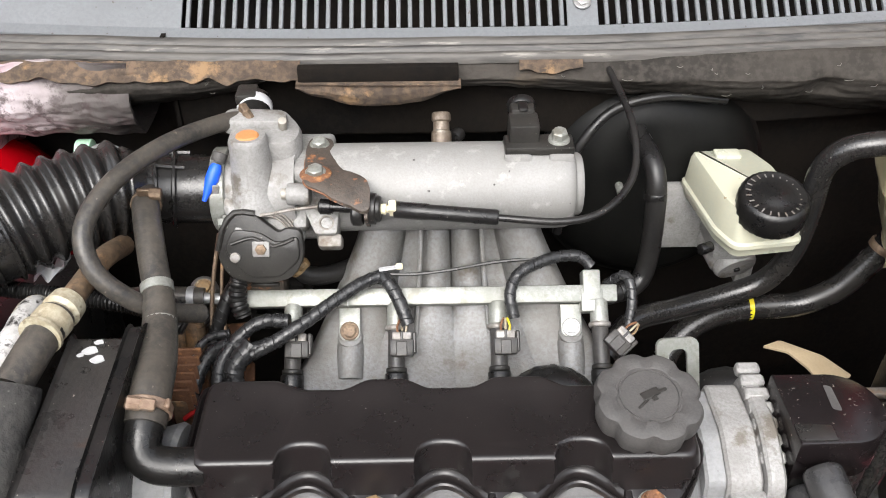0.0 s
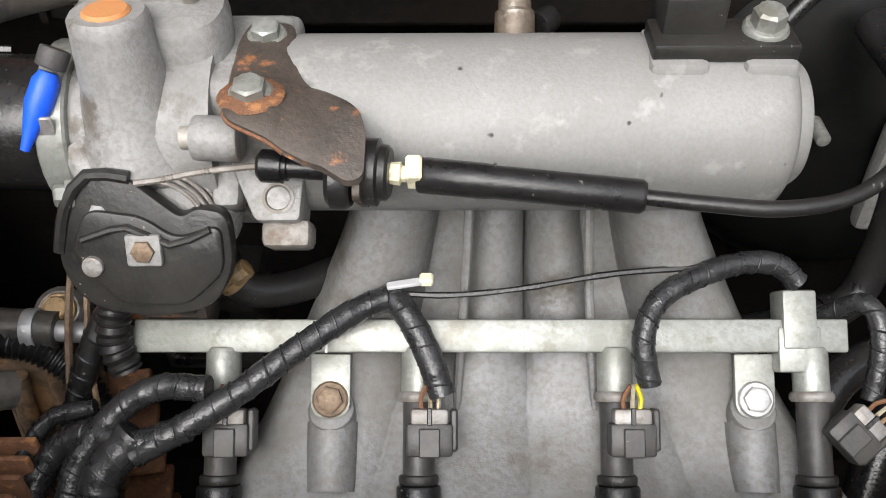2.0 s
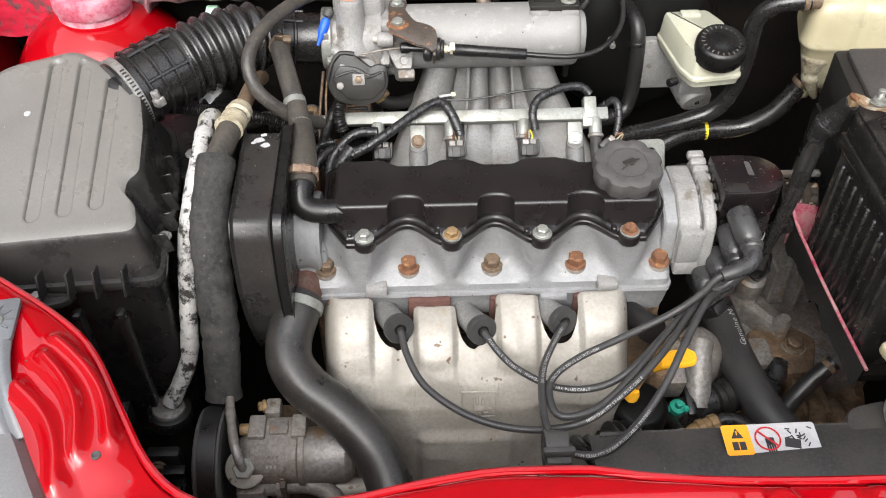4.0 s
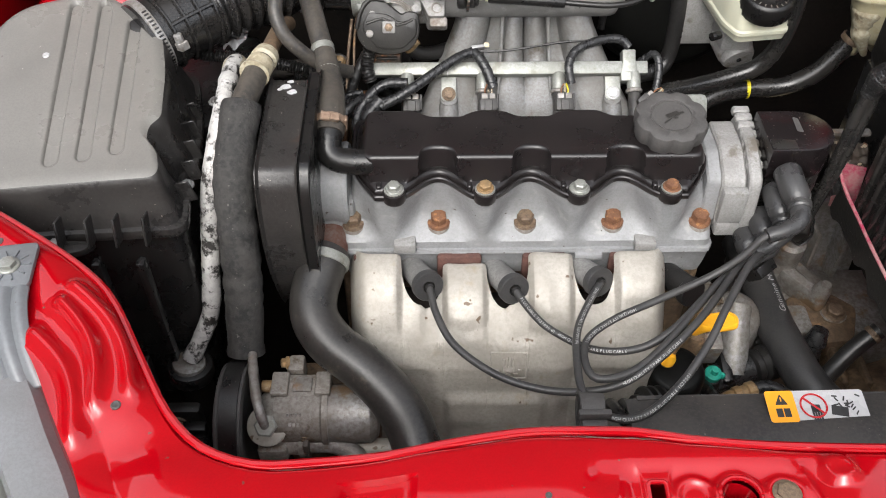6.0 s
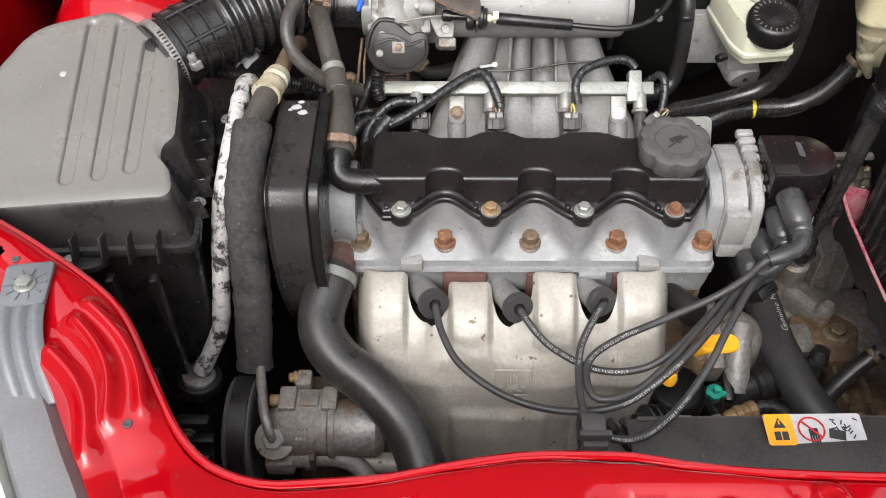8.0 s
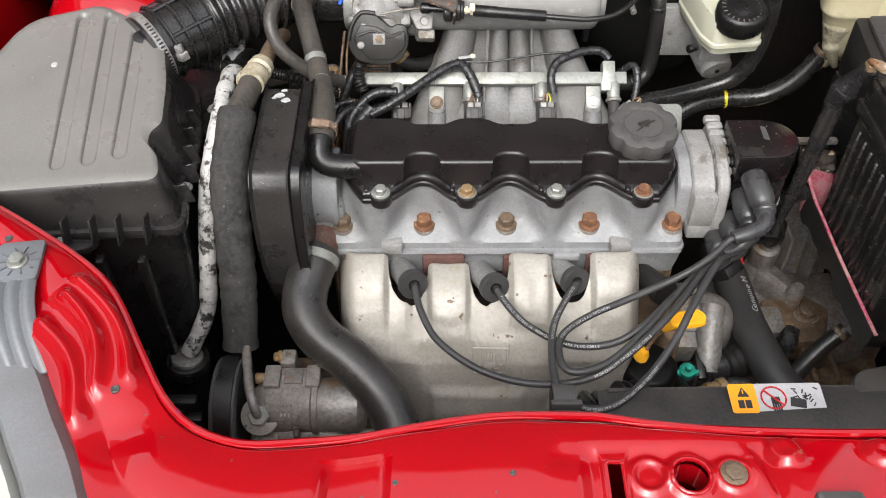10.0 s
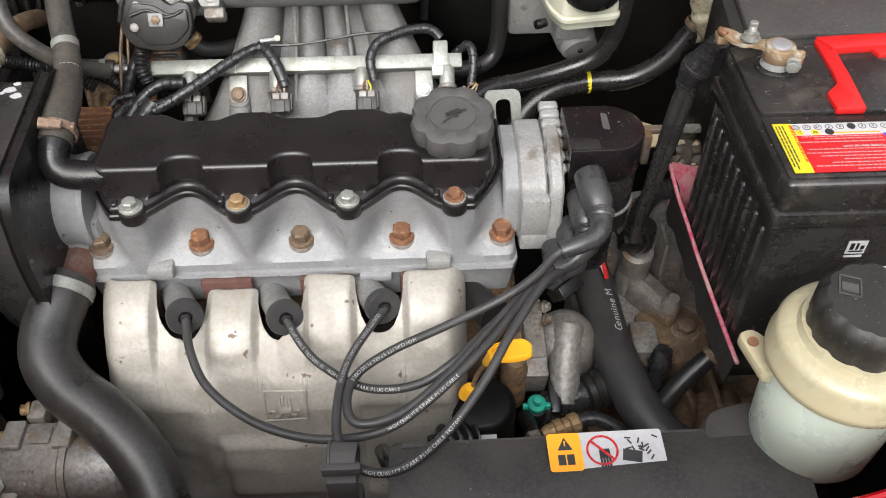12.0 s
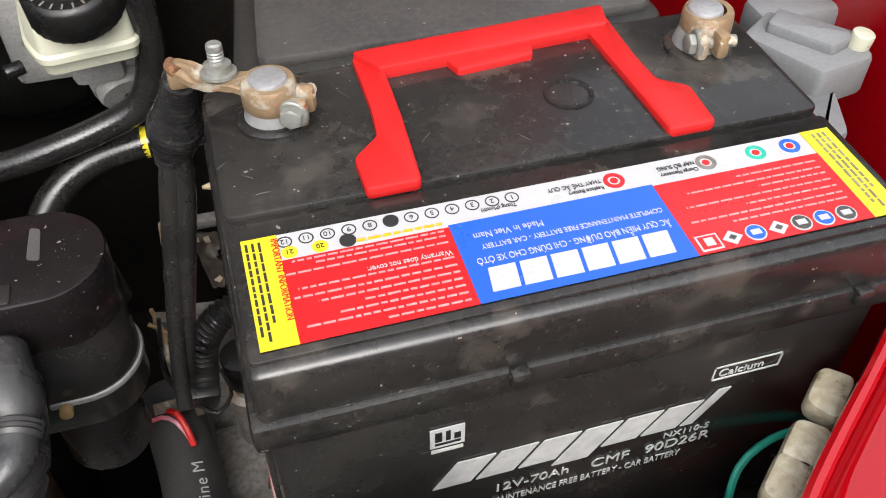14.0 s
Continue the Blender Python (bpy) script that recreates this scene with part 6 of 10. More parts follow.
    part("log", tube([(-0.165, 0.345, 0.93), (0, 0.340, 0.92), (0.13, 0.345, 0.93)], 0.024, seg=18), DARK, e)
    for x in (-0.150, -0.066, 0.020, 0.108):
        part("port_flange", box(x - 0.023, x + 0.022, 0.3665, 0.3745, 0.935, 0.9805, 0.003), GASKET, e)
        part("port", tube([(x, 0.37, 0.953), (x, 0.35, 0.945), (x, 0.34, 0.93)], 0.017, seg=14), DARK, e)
    # spark plug boots with their leads
    leads = [[(-0.0970, 0.332, 0.9755), (-0.089, 0.300, 0.969), (-0.071, 0.268, 0.962), (-0.030, 0.236, 0.958), (0.020, 0.217, 0.962), (0.070, 0.213, 0.976), (0.110, 0.232, 0.992), (0.155, 0.272, 1.004), (0.196, 0.323, 1.010), (0.218, 0.339, 1.016)],
             [(-0.0125, 0.330, 0.9720), (0.002, 0.305, 0.968), (0.020, 0.284, 0.966), (0.055, 0.258, 0.970), (0.094, 0.252, 0.978), (0.126, 0.264, 0.990), (0.165, 0.300, 0.998), (0.200, 0.330, 1.0), (0.224, 0.344, 1.005)],
             [(0.0715, 0.335, 0.9760), (0.058, 0.312, 0.976), (0.042, 0.275, 0.980), (0.036, 0.235, 0.984), (0.038, 0.200, 0.983), (0.055, 0.177, 0.983), (0.084, 0.175, 0.985), (0.118, 0.199, 0.992), (0.148, 0.232, 1.008), (0.170, 0.266, 1.020), (0.200, 0.312, 1.024), (0.220, 0.336, 1.016)],
             [(0.222, 0.331, 1.047), (0.213, 0.329, 1.043), (0.196, 0.324, 1.022), (0.170, 0.318, 1.003), (0.120, 0.302, 0.988), (0.078, 0.284, 0.983), (0.050, 0.262, 0.982), (0.043, 0.235, 0.984), (0.052, 0.215, 0.984), (0.085, 0.222, 0.986), (0.125, 0.255, 0.992), (0.175, 0.31, 1.0), (0.205, 0.336, 0.999), (0.216, 0.343, 0.997)]]
    for k, p in enumerate(leads):
        a = Vector(p[0])
        w = thing("spark_plug_lead", a, "black spark plug lead with white print over the heat shield", "spark plug lead", "four spark plug leads")
        part("lead", tube(p, 0.0037, seg=12, step=0.005), LEADRUBBER, w)
        if k < 3:
            d = Vector((0.36 if k < 2 else 0.44, -0.86, 0.35)).normalized()
            s = a - d * 0.066
            boot = part("boot", lathe(s, a - d * 0.004, [(0, 0.0128), (0.7, 0.0132), (0.92, 0.0138), (0.95, 0.0142), (1, 0.0140)], 32), BOOT, w, "grey rubber plug boot")
            part("boot_collar", lathe(a - d * 0.009, a, [(0, 0.0142), (0.12, 0.0156), (0.88, 0.0156), (1, 0.0148), (1, 0.0062), (0.6, 0.0058)], 32), LEADRUBBER, boot, "black rubber collar")
            part("tail", cyl(a - d * 0.004, a + d * 0.003, 0.0046, None, 14), RUBBER, boot)
        for words, start in ((("HIGH QUALITY SPARK PLUG CABLE", 0.235),), (("PLUG CABLE TK27005 (I)   HIGH QUALITY SPARK PLUG CABLE", 0.012),), (("QUALITY SPARK PLUG CABLE TK27001 (II)", 0.010), ("HIGH QUALITY SPARK PLUG CABLE TK27001", 0.175)), (("HIGH QUALITY SPARK PLUG CABLE", 0.150),))[k]:
            hose_print(words, 0.0038, p, start, 0.0037, (0, -0.62, 0.78), w, material=LEADPRINT)
    w = thing("spark_plug_boot", (0.14, 0.35, 0.97), "black rubber plug boot beside the heat shield", "plug boot")
    a, d = Vector((0.168, 0.338, 0.955)), Vector((0.44, -0.80, 0.20)).normalized()
    part("boot", lathe(a - d * 0.066, a - d * 0.004, [(0, 0.0128), (0.9, 0.0138), (1, 0.0140)], 28), RUBBER, w)
    part("boot_collar", lathe(a - d * 0.009, a, [(0, 0.0142), (0.12, 0.0156), (0.88, 0.0156), (1, 0.0148)], 28), RUBBER, w)
    h = thing("lead_clip", (0.050, 0.178, 0.965), "black plastic clip holding the plug leads", "clip")
    strap = part("strap", lathe((0.032, 0.182, 0.981), (0.052, 0.180, 0.981), [(0, 0.0150), (0, 0.0172), (0.08, 0.0178), (0.92, 0.0178), (1, 0.0172), (1, 0.0150)], 28, caps=False), CAP, h)
    part("strap_rim", lathe((0.031, 0.182, 0.981), (0.034, 0.182, 0.981), [(0, 0.0165), (0.2, 0.0186), (0.8, 0.0186), (1, 0.0165)], 28, caps=False), CAP, strap)
    part("latch", box(0.028, 0.056, 0.166, 0.172, 0.992, 1.002, 0.0015), CAP, h)
    part("upright", box(0.031, 0.053, 0.160, 0.167, 0.958, 0.994, 0.002), CAP, h)
    part("foot", box(0.029, 0.056, 0.156, 0.176, 0.940, 0.968, 0.003), CAP, h)


def timing_cover():
    t = thing("timing_belt_cover", (-0.228, 0.42, 0.85), "scuffed black plastic timing belt cover with a torn rear edge", "timing cover")
    prof = rounded([(0.484, 1.116), (0.356, 1.1085), (0.3455, 1.094), (0.3370, 1.050), (0.3385, 1.00), (0.352, 0.950), (0.378, 0.900), (0.48, 0.86)], [0.006, 0.006, 0.006, 0.03, 0.04, 0.04, 0.03, 0.01], 6)
    def ring(x, d):
        return [(x, p.x, p.y) for p in grown([Vector(q) for q in prof][::-1], d)]
    shell = part("shell", loft([ring(-0.2500, -0.004), ring(-0.2490, -0.0012), ring(-0.2475, 0), ring(-0.2165, 0), ring(-0.2145, -0.0010), ring(-0.2130, -0.004)]), SCUFFED, t)
    part("rim", loft([ring(-0.2525, 0.0004), ring(-0.2520, 0.0012), ring(-0.2508, 0.0012), ring(-0.2500, 0.0002), ring(-0.2500, -0.004)], caps=False), SCUFFED, shell)
    part("rear_half", loft([ring(-0.2112, -0.010), ring(-0.2100, -0.0075), ring(-0.2020, -0.0080), ring(-0.2005, -0.0105)]), BLACK, t)
    # the split along the rear edge, with its curled flap
    def flap(u, v):
        z = 1.109 - 0.066 * v
        jag = 0.0022 * noise.noise(Vector((v * 9, 0, 3))) + 0.0012 * noise.noise(Vector((v * 31, 0, 7)))
        wide = (0.0035 + 0.0065 * v) * (1 - 0.9 * max(0.0, v - 0.72) / 0.28)
        return Vector((-0.2150 + (wide + jag) * u, 0.3560 - 0.013 * min(1, v * 1.6) + 0.020 * max(0, v - 0.45) * u + 0.003 * u * u, z))
    part("torn_flap", sheet(flap, 8, 30, 0.0012, down=(0, 1, 0)), SCUFFED, t, "torn plastic flap")
    for x, y, k in ((-0.2345, 0.470, 1.0), (-0.2275, 0.462, 0.9), (-0.2400, 0.466, 0.45), (-0.2305, 0.4775, 0.6)):
        blob = [(0.0052 * k * (1 + 0.18 * math.sin(3 * w + 40 * x)) * math.cos(w) + x, 0.0036 * k * (1 + 0.15 * math.cos(2 * w + 90 * y)) * math.sin(w) + y) for w in (2 * math.pi * q / 14 for q in range(14))]
        part("paint_splash", slab([Vector(p) for p in blob], 1.1120 + 0.058 * (y - 0.42), 1.1130 + 0.058 * (y - 0.42)), L_WHITE, shell)
    for x0, z0, x1, z1 in ((-0.237, 1.072, -0.231, 1.069), (-0.226, 1.055, -0.221, 1.058), (-0.243, 1.060, -0.240, 1.053)):
        part("scratch", tube([(x0, 0.3418 - 0.13 * (1.07 - z0), z0), (x1, 0.3418 - 0.13 * (1.07 - z1), z1)], 0.0004, seg=4), CAP, shell)
    bolt(t, (-0.2150, 0.352, 0.938), (0, -1, 0.1), 0.006, 0.008, STEEL)


cylinder_head(), valve_cover(), oil_cap(), cam_housing(), distributor(), intake_manifold(), throttle_body(), cable_bracket(), fuel_rail(), wiring(), rear_bracket(), heat_shield(), timing_cover()

# ---- hoses, tanks and boxes round the engine ----
def air_filter_box():
    t = thing("air_filter_box", (-0.44, 0.42, 0.82), "black plastic air filter box with a lightened grey grooved lid", "air filter box")
    rad = [0.03, 0.03, 0.022, 0.022, 0.024, 0.016, 0.010, 0.0085, 0.0085, 0.010, 0.018, 0.02]
    top = rounded([(-0.535, 0.500), (-0.512, 0.556), (-0.434, 0.580), (-0.412, 0.568), (-0.359, 0.535), (-0.344, 0.470), (-0.340, 0.414), (-0.350, 0.403), (-0.350, 0.387), (-0.339, 0.376), (-0.332, 0.346), (-0.60, 0.322)], rad, 6)
    low = rounded([(-0.575, 0.505), (-0.540, 0.588), (-0.425, 0.606), (-0.395, 0.592), (-0.352, 0.565), (-0.333, 0.480), (-0.326, 0.416), (-0.336, 0.406), (-0.336, 0.390), (-0.327, 0.378), (-0.321, 0.334), (-0.61, 0.318)], rad, 6)
    fine_top, fine_low = [], []
    for i in range(len(top)):
        a, b, c, d = top[i - 1], top[i], low[i - 1], low[i]
        n = max(1, math.ceil((b - a).length / 0.0016))
        fine_top += [a.lerp(b, (j + 1) / n) for j in range(n)]
        fine_low += [c.lerp(d, (j + 1) / n) for j in range(n)]
    coarse_low = [Vector(p) for p in low][::-1]
    top, low = fine_top[::-1], fine_low[::-1]
    grooves = [(Vector(a), Vector(b)) for a, b in (((-0.4483, 0.553), (-0.4335, 0.3655)), ((-0.4188, 0.553), (-0.4051, 0.3706)), ((-0.386, 0.530), (-0.377, 0.3782)))]
    def crown(y):
        return 1.108 + 0.050 * max(-0.1, min(1.15, (y - 0.34) / 0.22))
    def dip(q):
        """The depth of the long pressed grooves, with round ends."""
        d = 1.0
        for a, b in grooves:
            k = max(0, min(1, (q - a).dot(b - a) / (b - a).length_squared))
            d = min(d, (q - a.lerp(b, k)).length)
        k = max(0.0, min(1.0, (0.0078 - d) / 0.0062))
        return 0.0105 * k * k * (3 - 2 * k)
    mid = Vector((-0.43, 0.455))
    def mix(k, f, d=0.0, share=0.0):
        out = []
        for a, b in zip(low, top):
            p = a.lerp(b, k)
            q = p + (mid - p).normalized() * d
            q = q.lerp(mid, share)
            out.append((q.x, q.y, 1.060 + (crown(q.y) - 1.060) * f - (dip(q) if share else 0)))
        return out
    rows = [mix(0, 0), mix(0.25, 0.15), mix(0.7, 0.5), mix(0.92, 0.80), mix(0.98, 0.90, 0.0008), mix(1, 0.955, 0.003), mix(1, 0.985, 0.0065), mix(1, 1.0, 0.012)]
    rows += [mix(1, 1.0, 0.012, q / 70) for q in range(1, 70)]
    # One plastic in two tones: pale top and dark wall stand for light and shade.
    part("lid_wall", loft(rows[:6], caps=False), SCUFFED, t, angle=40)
    lid = part("lid", loft(rows[5:], caps=True), AIRBOX, t, "faded grey lid top with pressed grooves, lightened as the lit face", angle=60)
    # flange, its rim and clips
    low_rim = [Vector((p.x, p.y)) for p in coarse_low]
    part("flange", slab([p.lerp(Vector((-0.45, 0.44)), -0.045) for p in low_rim], 1.050, 1.061, 0.002), SCUFFED, t)
    part("lower_box", slab([p.lerp(Vector((-0.45, 0.44)), 0.03) for p in low_rim], 0.80, 1.052, 0.004), BLACK, t)
    for x in (-0.348, -0.374, -0.398, -0.424, -0.470, -0.500):
        shared("fin", lambda: box(-0.0012, 0.0012, -0.008, 0.008, -0.014, 0.014, 0.0008, 1), "fin", SCUFFED, t, Matrix.Translation((x, 0.3225 + 0.06 * (x + 0.321), 1.070)) @ pose(0, 0, 0, -18))
    for y in (0.37, 0.40, 0.43, 0.46, 0.49):
        shared("side_fin", lambda: box(-0.007, 0.007, -0.0012, 0.0012, -0.012, 0.012, 0.0008, 1), "fin", SCUFFED, t, Matrix.Translation((-0.322 - 0.18 * max(0, y - 0.40), y, 1.070)) @ pose(0, 0, 0, 0, -14))
    part("corner_ear", slab(rounded([(-0.452, 0.322), (-0.395, 0.318), (-0.405, 0.306), (-0.430, 0.300), (-0.452, 0.308)], 0.005), 1.050, 1.058, 0.002), DUSTY, t)
    for p in ((-0.326, 0.388, 1.062), (-0.322, 0.520, 1.061), (-0.430, 0.312, 1.060)):
        bolt(t, p, (0, 0, 1), 0.0050, 0.004, STEEL, "chrome screw", "screw")
    part("mud_spot", lathe((-0.464, 0.488, 1.1405), (-0.464, 0.488, 1.1425), [(0, 0.004), (1, 0.003)], 12), L_WHITE, lid)
    for x0, x1 in ((-0.40, -0.392), (-0.36, -0.352)):
        part("box_rib", box(x0, x1, 0.300, 0.312, 0.90, 1.045, 0.002), BLACK, t)
    part("side_chamber", slab(rounded([(-0.385, 0.50), (-0.320, 0.49), (-0.292, 0.575), (-0.290, 0.665), (-0.40, 0.665)], 0.018), 0.90, 1.050, 0.008), BLACK, t)
    part("outlet", cyl((-0.386, 0.537, 1.112), (-0.374, 0.549, 1.124), 0.035, None, 36), BLACK, t)


def intake_hose():
    t = thing("air_intake_hose", (-0.28, 0.60, 1.09), "corrugated black rubber air intake hose", "intake hose")
    p = [(-0.385, 0.535, 1.126), (-0.350, 0.566, 1.132), (-0.310, 0.598, 1.136), (-0.272, 0.625, 1.136), (-0.240, 0.642, 1.130), (-0.212, 0.650, 1.124), (-0.180, 0.652, 1.122)]
    def ring(s):
        if 0.075 < s < 0.170:
            return 1.0 + 0.075 * math.sin((s - 0.075) / 0.01375 * 2 * math.pi)
        return 1.0
    def rad(s):
        return 0.0385 - 0.010 * max(0, min(1, (s - 0.165) / 0.02))
    hose = part("hose", tube(p, rad, None, 32, 0.0016, ring), GLOSSHOSE, t, angle=60)
    path = smooth_path(p, 0.002)
    def at(s):
        k = min(int(s / 0.002), len(path) - 2)
        return path[k], (path[k + 1] - path[k]).normalized()
    for s, r in ((0.022, 0.0395), (0.038, 0.0395), (0.054, 0.0395), (0.070, 0.0395), (0.186, 0.0295), (0.205, 0.0295)):
        c, d = at(s)
        part("hoop", lathe(c - d * 0.0022, c + d * 0.0022, [(0, r), (0.3, r + 0.0025), (0.7, r + 0.0025), (1, r)], 36, caps=False), GLOSSHOSE, hose)
    for w in (0.6, 1.5, 2.5):
        q = []
        for s in (0.022, 0.038, 0.054, 0.070):
            c, d = at(s)
            side = d.cross(Vector((0, 0, 1))).normalized()
            q.append(c + 0.0405 * (math.cos(w) * side + math.sin(w) * side.cross(d)))
        part("strake", tube(q, 0.0022, seg=6), GLOSSHOSE, hose)
    for z in (0.0, 0.5):
        q = []
        for s in (0.186, 0.205, 0.216):
            c, d = at(s)
            side = d.cross(Vector((0, 0, 1))).normalized()
            w = 1.2 + z * 2
            q.append(c + 0.030 * (math.cos(w) * side + math.sin(w) * side.cross(d)))
        part("strake", tube(q, 0.002, seg=6), GLOSSHOSE, hose)
    c, d = at(0.008)
    clamp = band(t, c, d, 0.0380, 0.009, GEARBOX, label="dull steel worm clamp", screw=(0.85, -0.5, 0.1))
    side = d.cross(Vector((0, 0, 1))).normalized()
    up = side.cross(d)
    for k in range(22):
        w = -0.9 + 0.10 * k
        n = math.cos(w) * side + math.sin(w) * up
        shared("clamp_slot", lambda: box(-0.0009, 0.0009, -0.0024, 0.0024, -0.0004, 0.0004), "slot", BLACK, clamp, Matrix.Translation(c + n * 0.0411) @ Matrix((n.cross(d), d, -n)).transposed().to_4x4())


def breather():
    t = thing("breather_hose", (-0.19, 0.40, 1.09), "aged grey rubber breather hose with two silver bands", "hose")
    p = [(-0.226, 0.622, 1.136), (-0.223, 0.600, 1.142), (-0.212, 0.560, 1.130), (-0.199, 0.515, 1.112), (-0.192, 0.470, 1.106), (-0.189, 0.440, 1.106), (-0.1895, 0.418, 1.0985)]
    part("hose", tube(p, lambda s: 0.0106 + 0.0032 * min(1, max(0, (s - 0.10) / 0.06)), seg=20), HOSE, t)
    for c, d in (((-0.2035, 0.531, 1.1175), (0.25, -0.9, -0.4)), ((-0.196, 0.500, 1.109), (0.2, -0.95, -0.25))):
        part("silver_band", lathe(Vector(c) - Vector(d).normalized() * 0.0040, Vector(c) + Vector(d).normalized() * 0.0040, [(0, 0.0110), (0.1, 0.0120), (0.9, 0.0120), (1, 0.0110)], 24, caps=False), ZINC, t, "silver foil band")
    part("middle_sleeve", lathe((-0.2025, 0.526, 1.116), (-0.197, 0.505, 1.110), [(0, 0.0113), (1, 0.0113)], 24, caps=False), HOSE, t)
    d = Vector((0.001, 0.05, 0.016))
    band(t, (-0.1892, 0.428, 1.1025), d, 0.0152, 0.007, CLAMP, "spring_clamp", "tarnished spring clamp", (0.3, -0.5, 0.8))
    for x0, x1, h in ((-0.0175, -0.014, 0.004), (0.013, 0.0165, 0.003)):
        part("clamp_ear", box(x0, x1, -0.003, 0.004, -0.002, h, 0.001, 1, None, Matrix.Translation((-0.189, 0.426, 1.1085))), CLAMP, t)
    band(t, (-0.2235, 0.603, 1.1415), (0.05, -0.8, 0.1), 0.0110, 0.004, RUSTDARK, "spring_clamp", "", (0.1, -0.2, 0.9))
    s = thing("vapour_hose", (-0.24, 0.58, 1.08), "thin grey rubber vapour hose in a loop", "hose")
    part("hose", tube([(-0.150, 0.684, 1.170), (-0.170, 0.668, 1.176), (-0.204, 0.622, 1.184), (-0.232, 0.575, 1.182), (-0.246, 0.538, 1.168), (-0.240, 0.520, 1.145), (-0.220, 0.516, 1.122), (-0.200, 0.528, 1.098), (-0.180, 0.545, 1.08)], 0.0072, seg=14), HOSE, s)
    band(s, (-0.156, 0.680, 1.172), (-0.8, -0.6, 0.2), 0.0076, 0.006, RUSTDARK, "spring_clamp", "", (0.2, -0.2, 0.9))
    c = thing("corrugated_conduit", (-0.25, 0.52, 1.06), "black corrugated wiring conduit", "conduit")
    def ring(q):
        return 1 + 0.14 * math.sin(q * 2100)
    part("conduit", tube([(-0.370, 0.580, 1.085), (-0.335, 0.573, 1.084), (-0.295, 0.566, 1.083), (-0.255, 0.560, 1.080), (-0.225, 0.556, 1.074), (-0.198, 0.552, 1.058)], 0.0062, None, 10, 0.0007, ring), RUBBER, c)
    c = thing("corrugated_conduit", (-0.20, 0.60, 1.02), "black corrugated wiring conduit", "conduit")
    part("conduit", tube([(-0.250, 0.602, 1.035), (-0.215, 0.605, 1.036), (-0.190, 0.600, 1.02), (-0.175, 0.585, 0.995)], 0.0065, None, 10, 0.0007, ring), RUBBER, c)
    c = thing("fuel_feed_hose", (-0.22, 0.60, 1.04), "black rubber fuel feed hose on the rail pipe", "hose")
    part("hose", tube([(-0.197, 0.611, 1.039), (-0.222, 0.612, 1.040), (-0.250, 0.618, 1.036), (-0.30, 0.64, 1.01)], 0.0085, seg=14), HOSE, c)
    band(c, (-0.208, 0.611, 1.0395), (1, 0, 0), 0.0087, 0.006, LEAD)


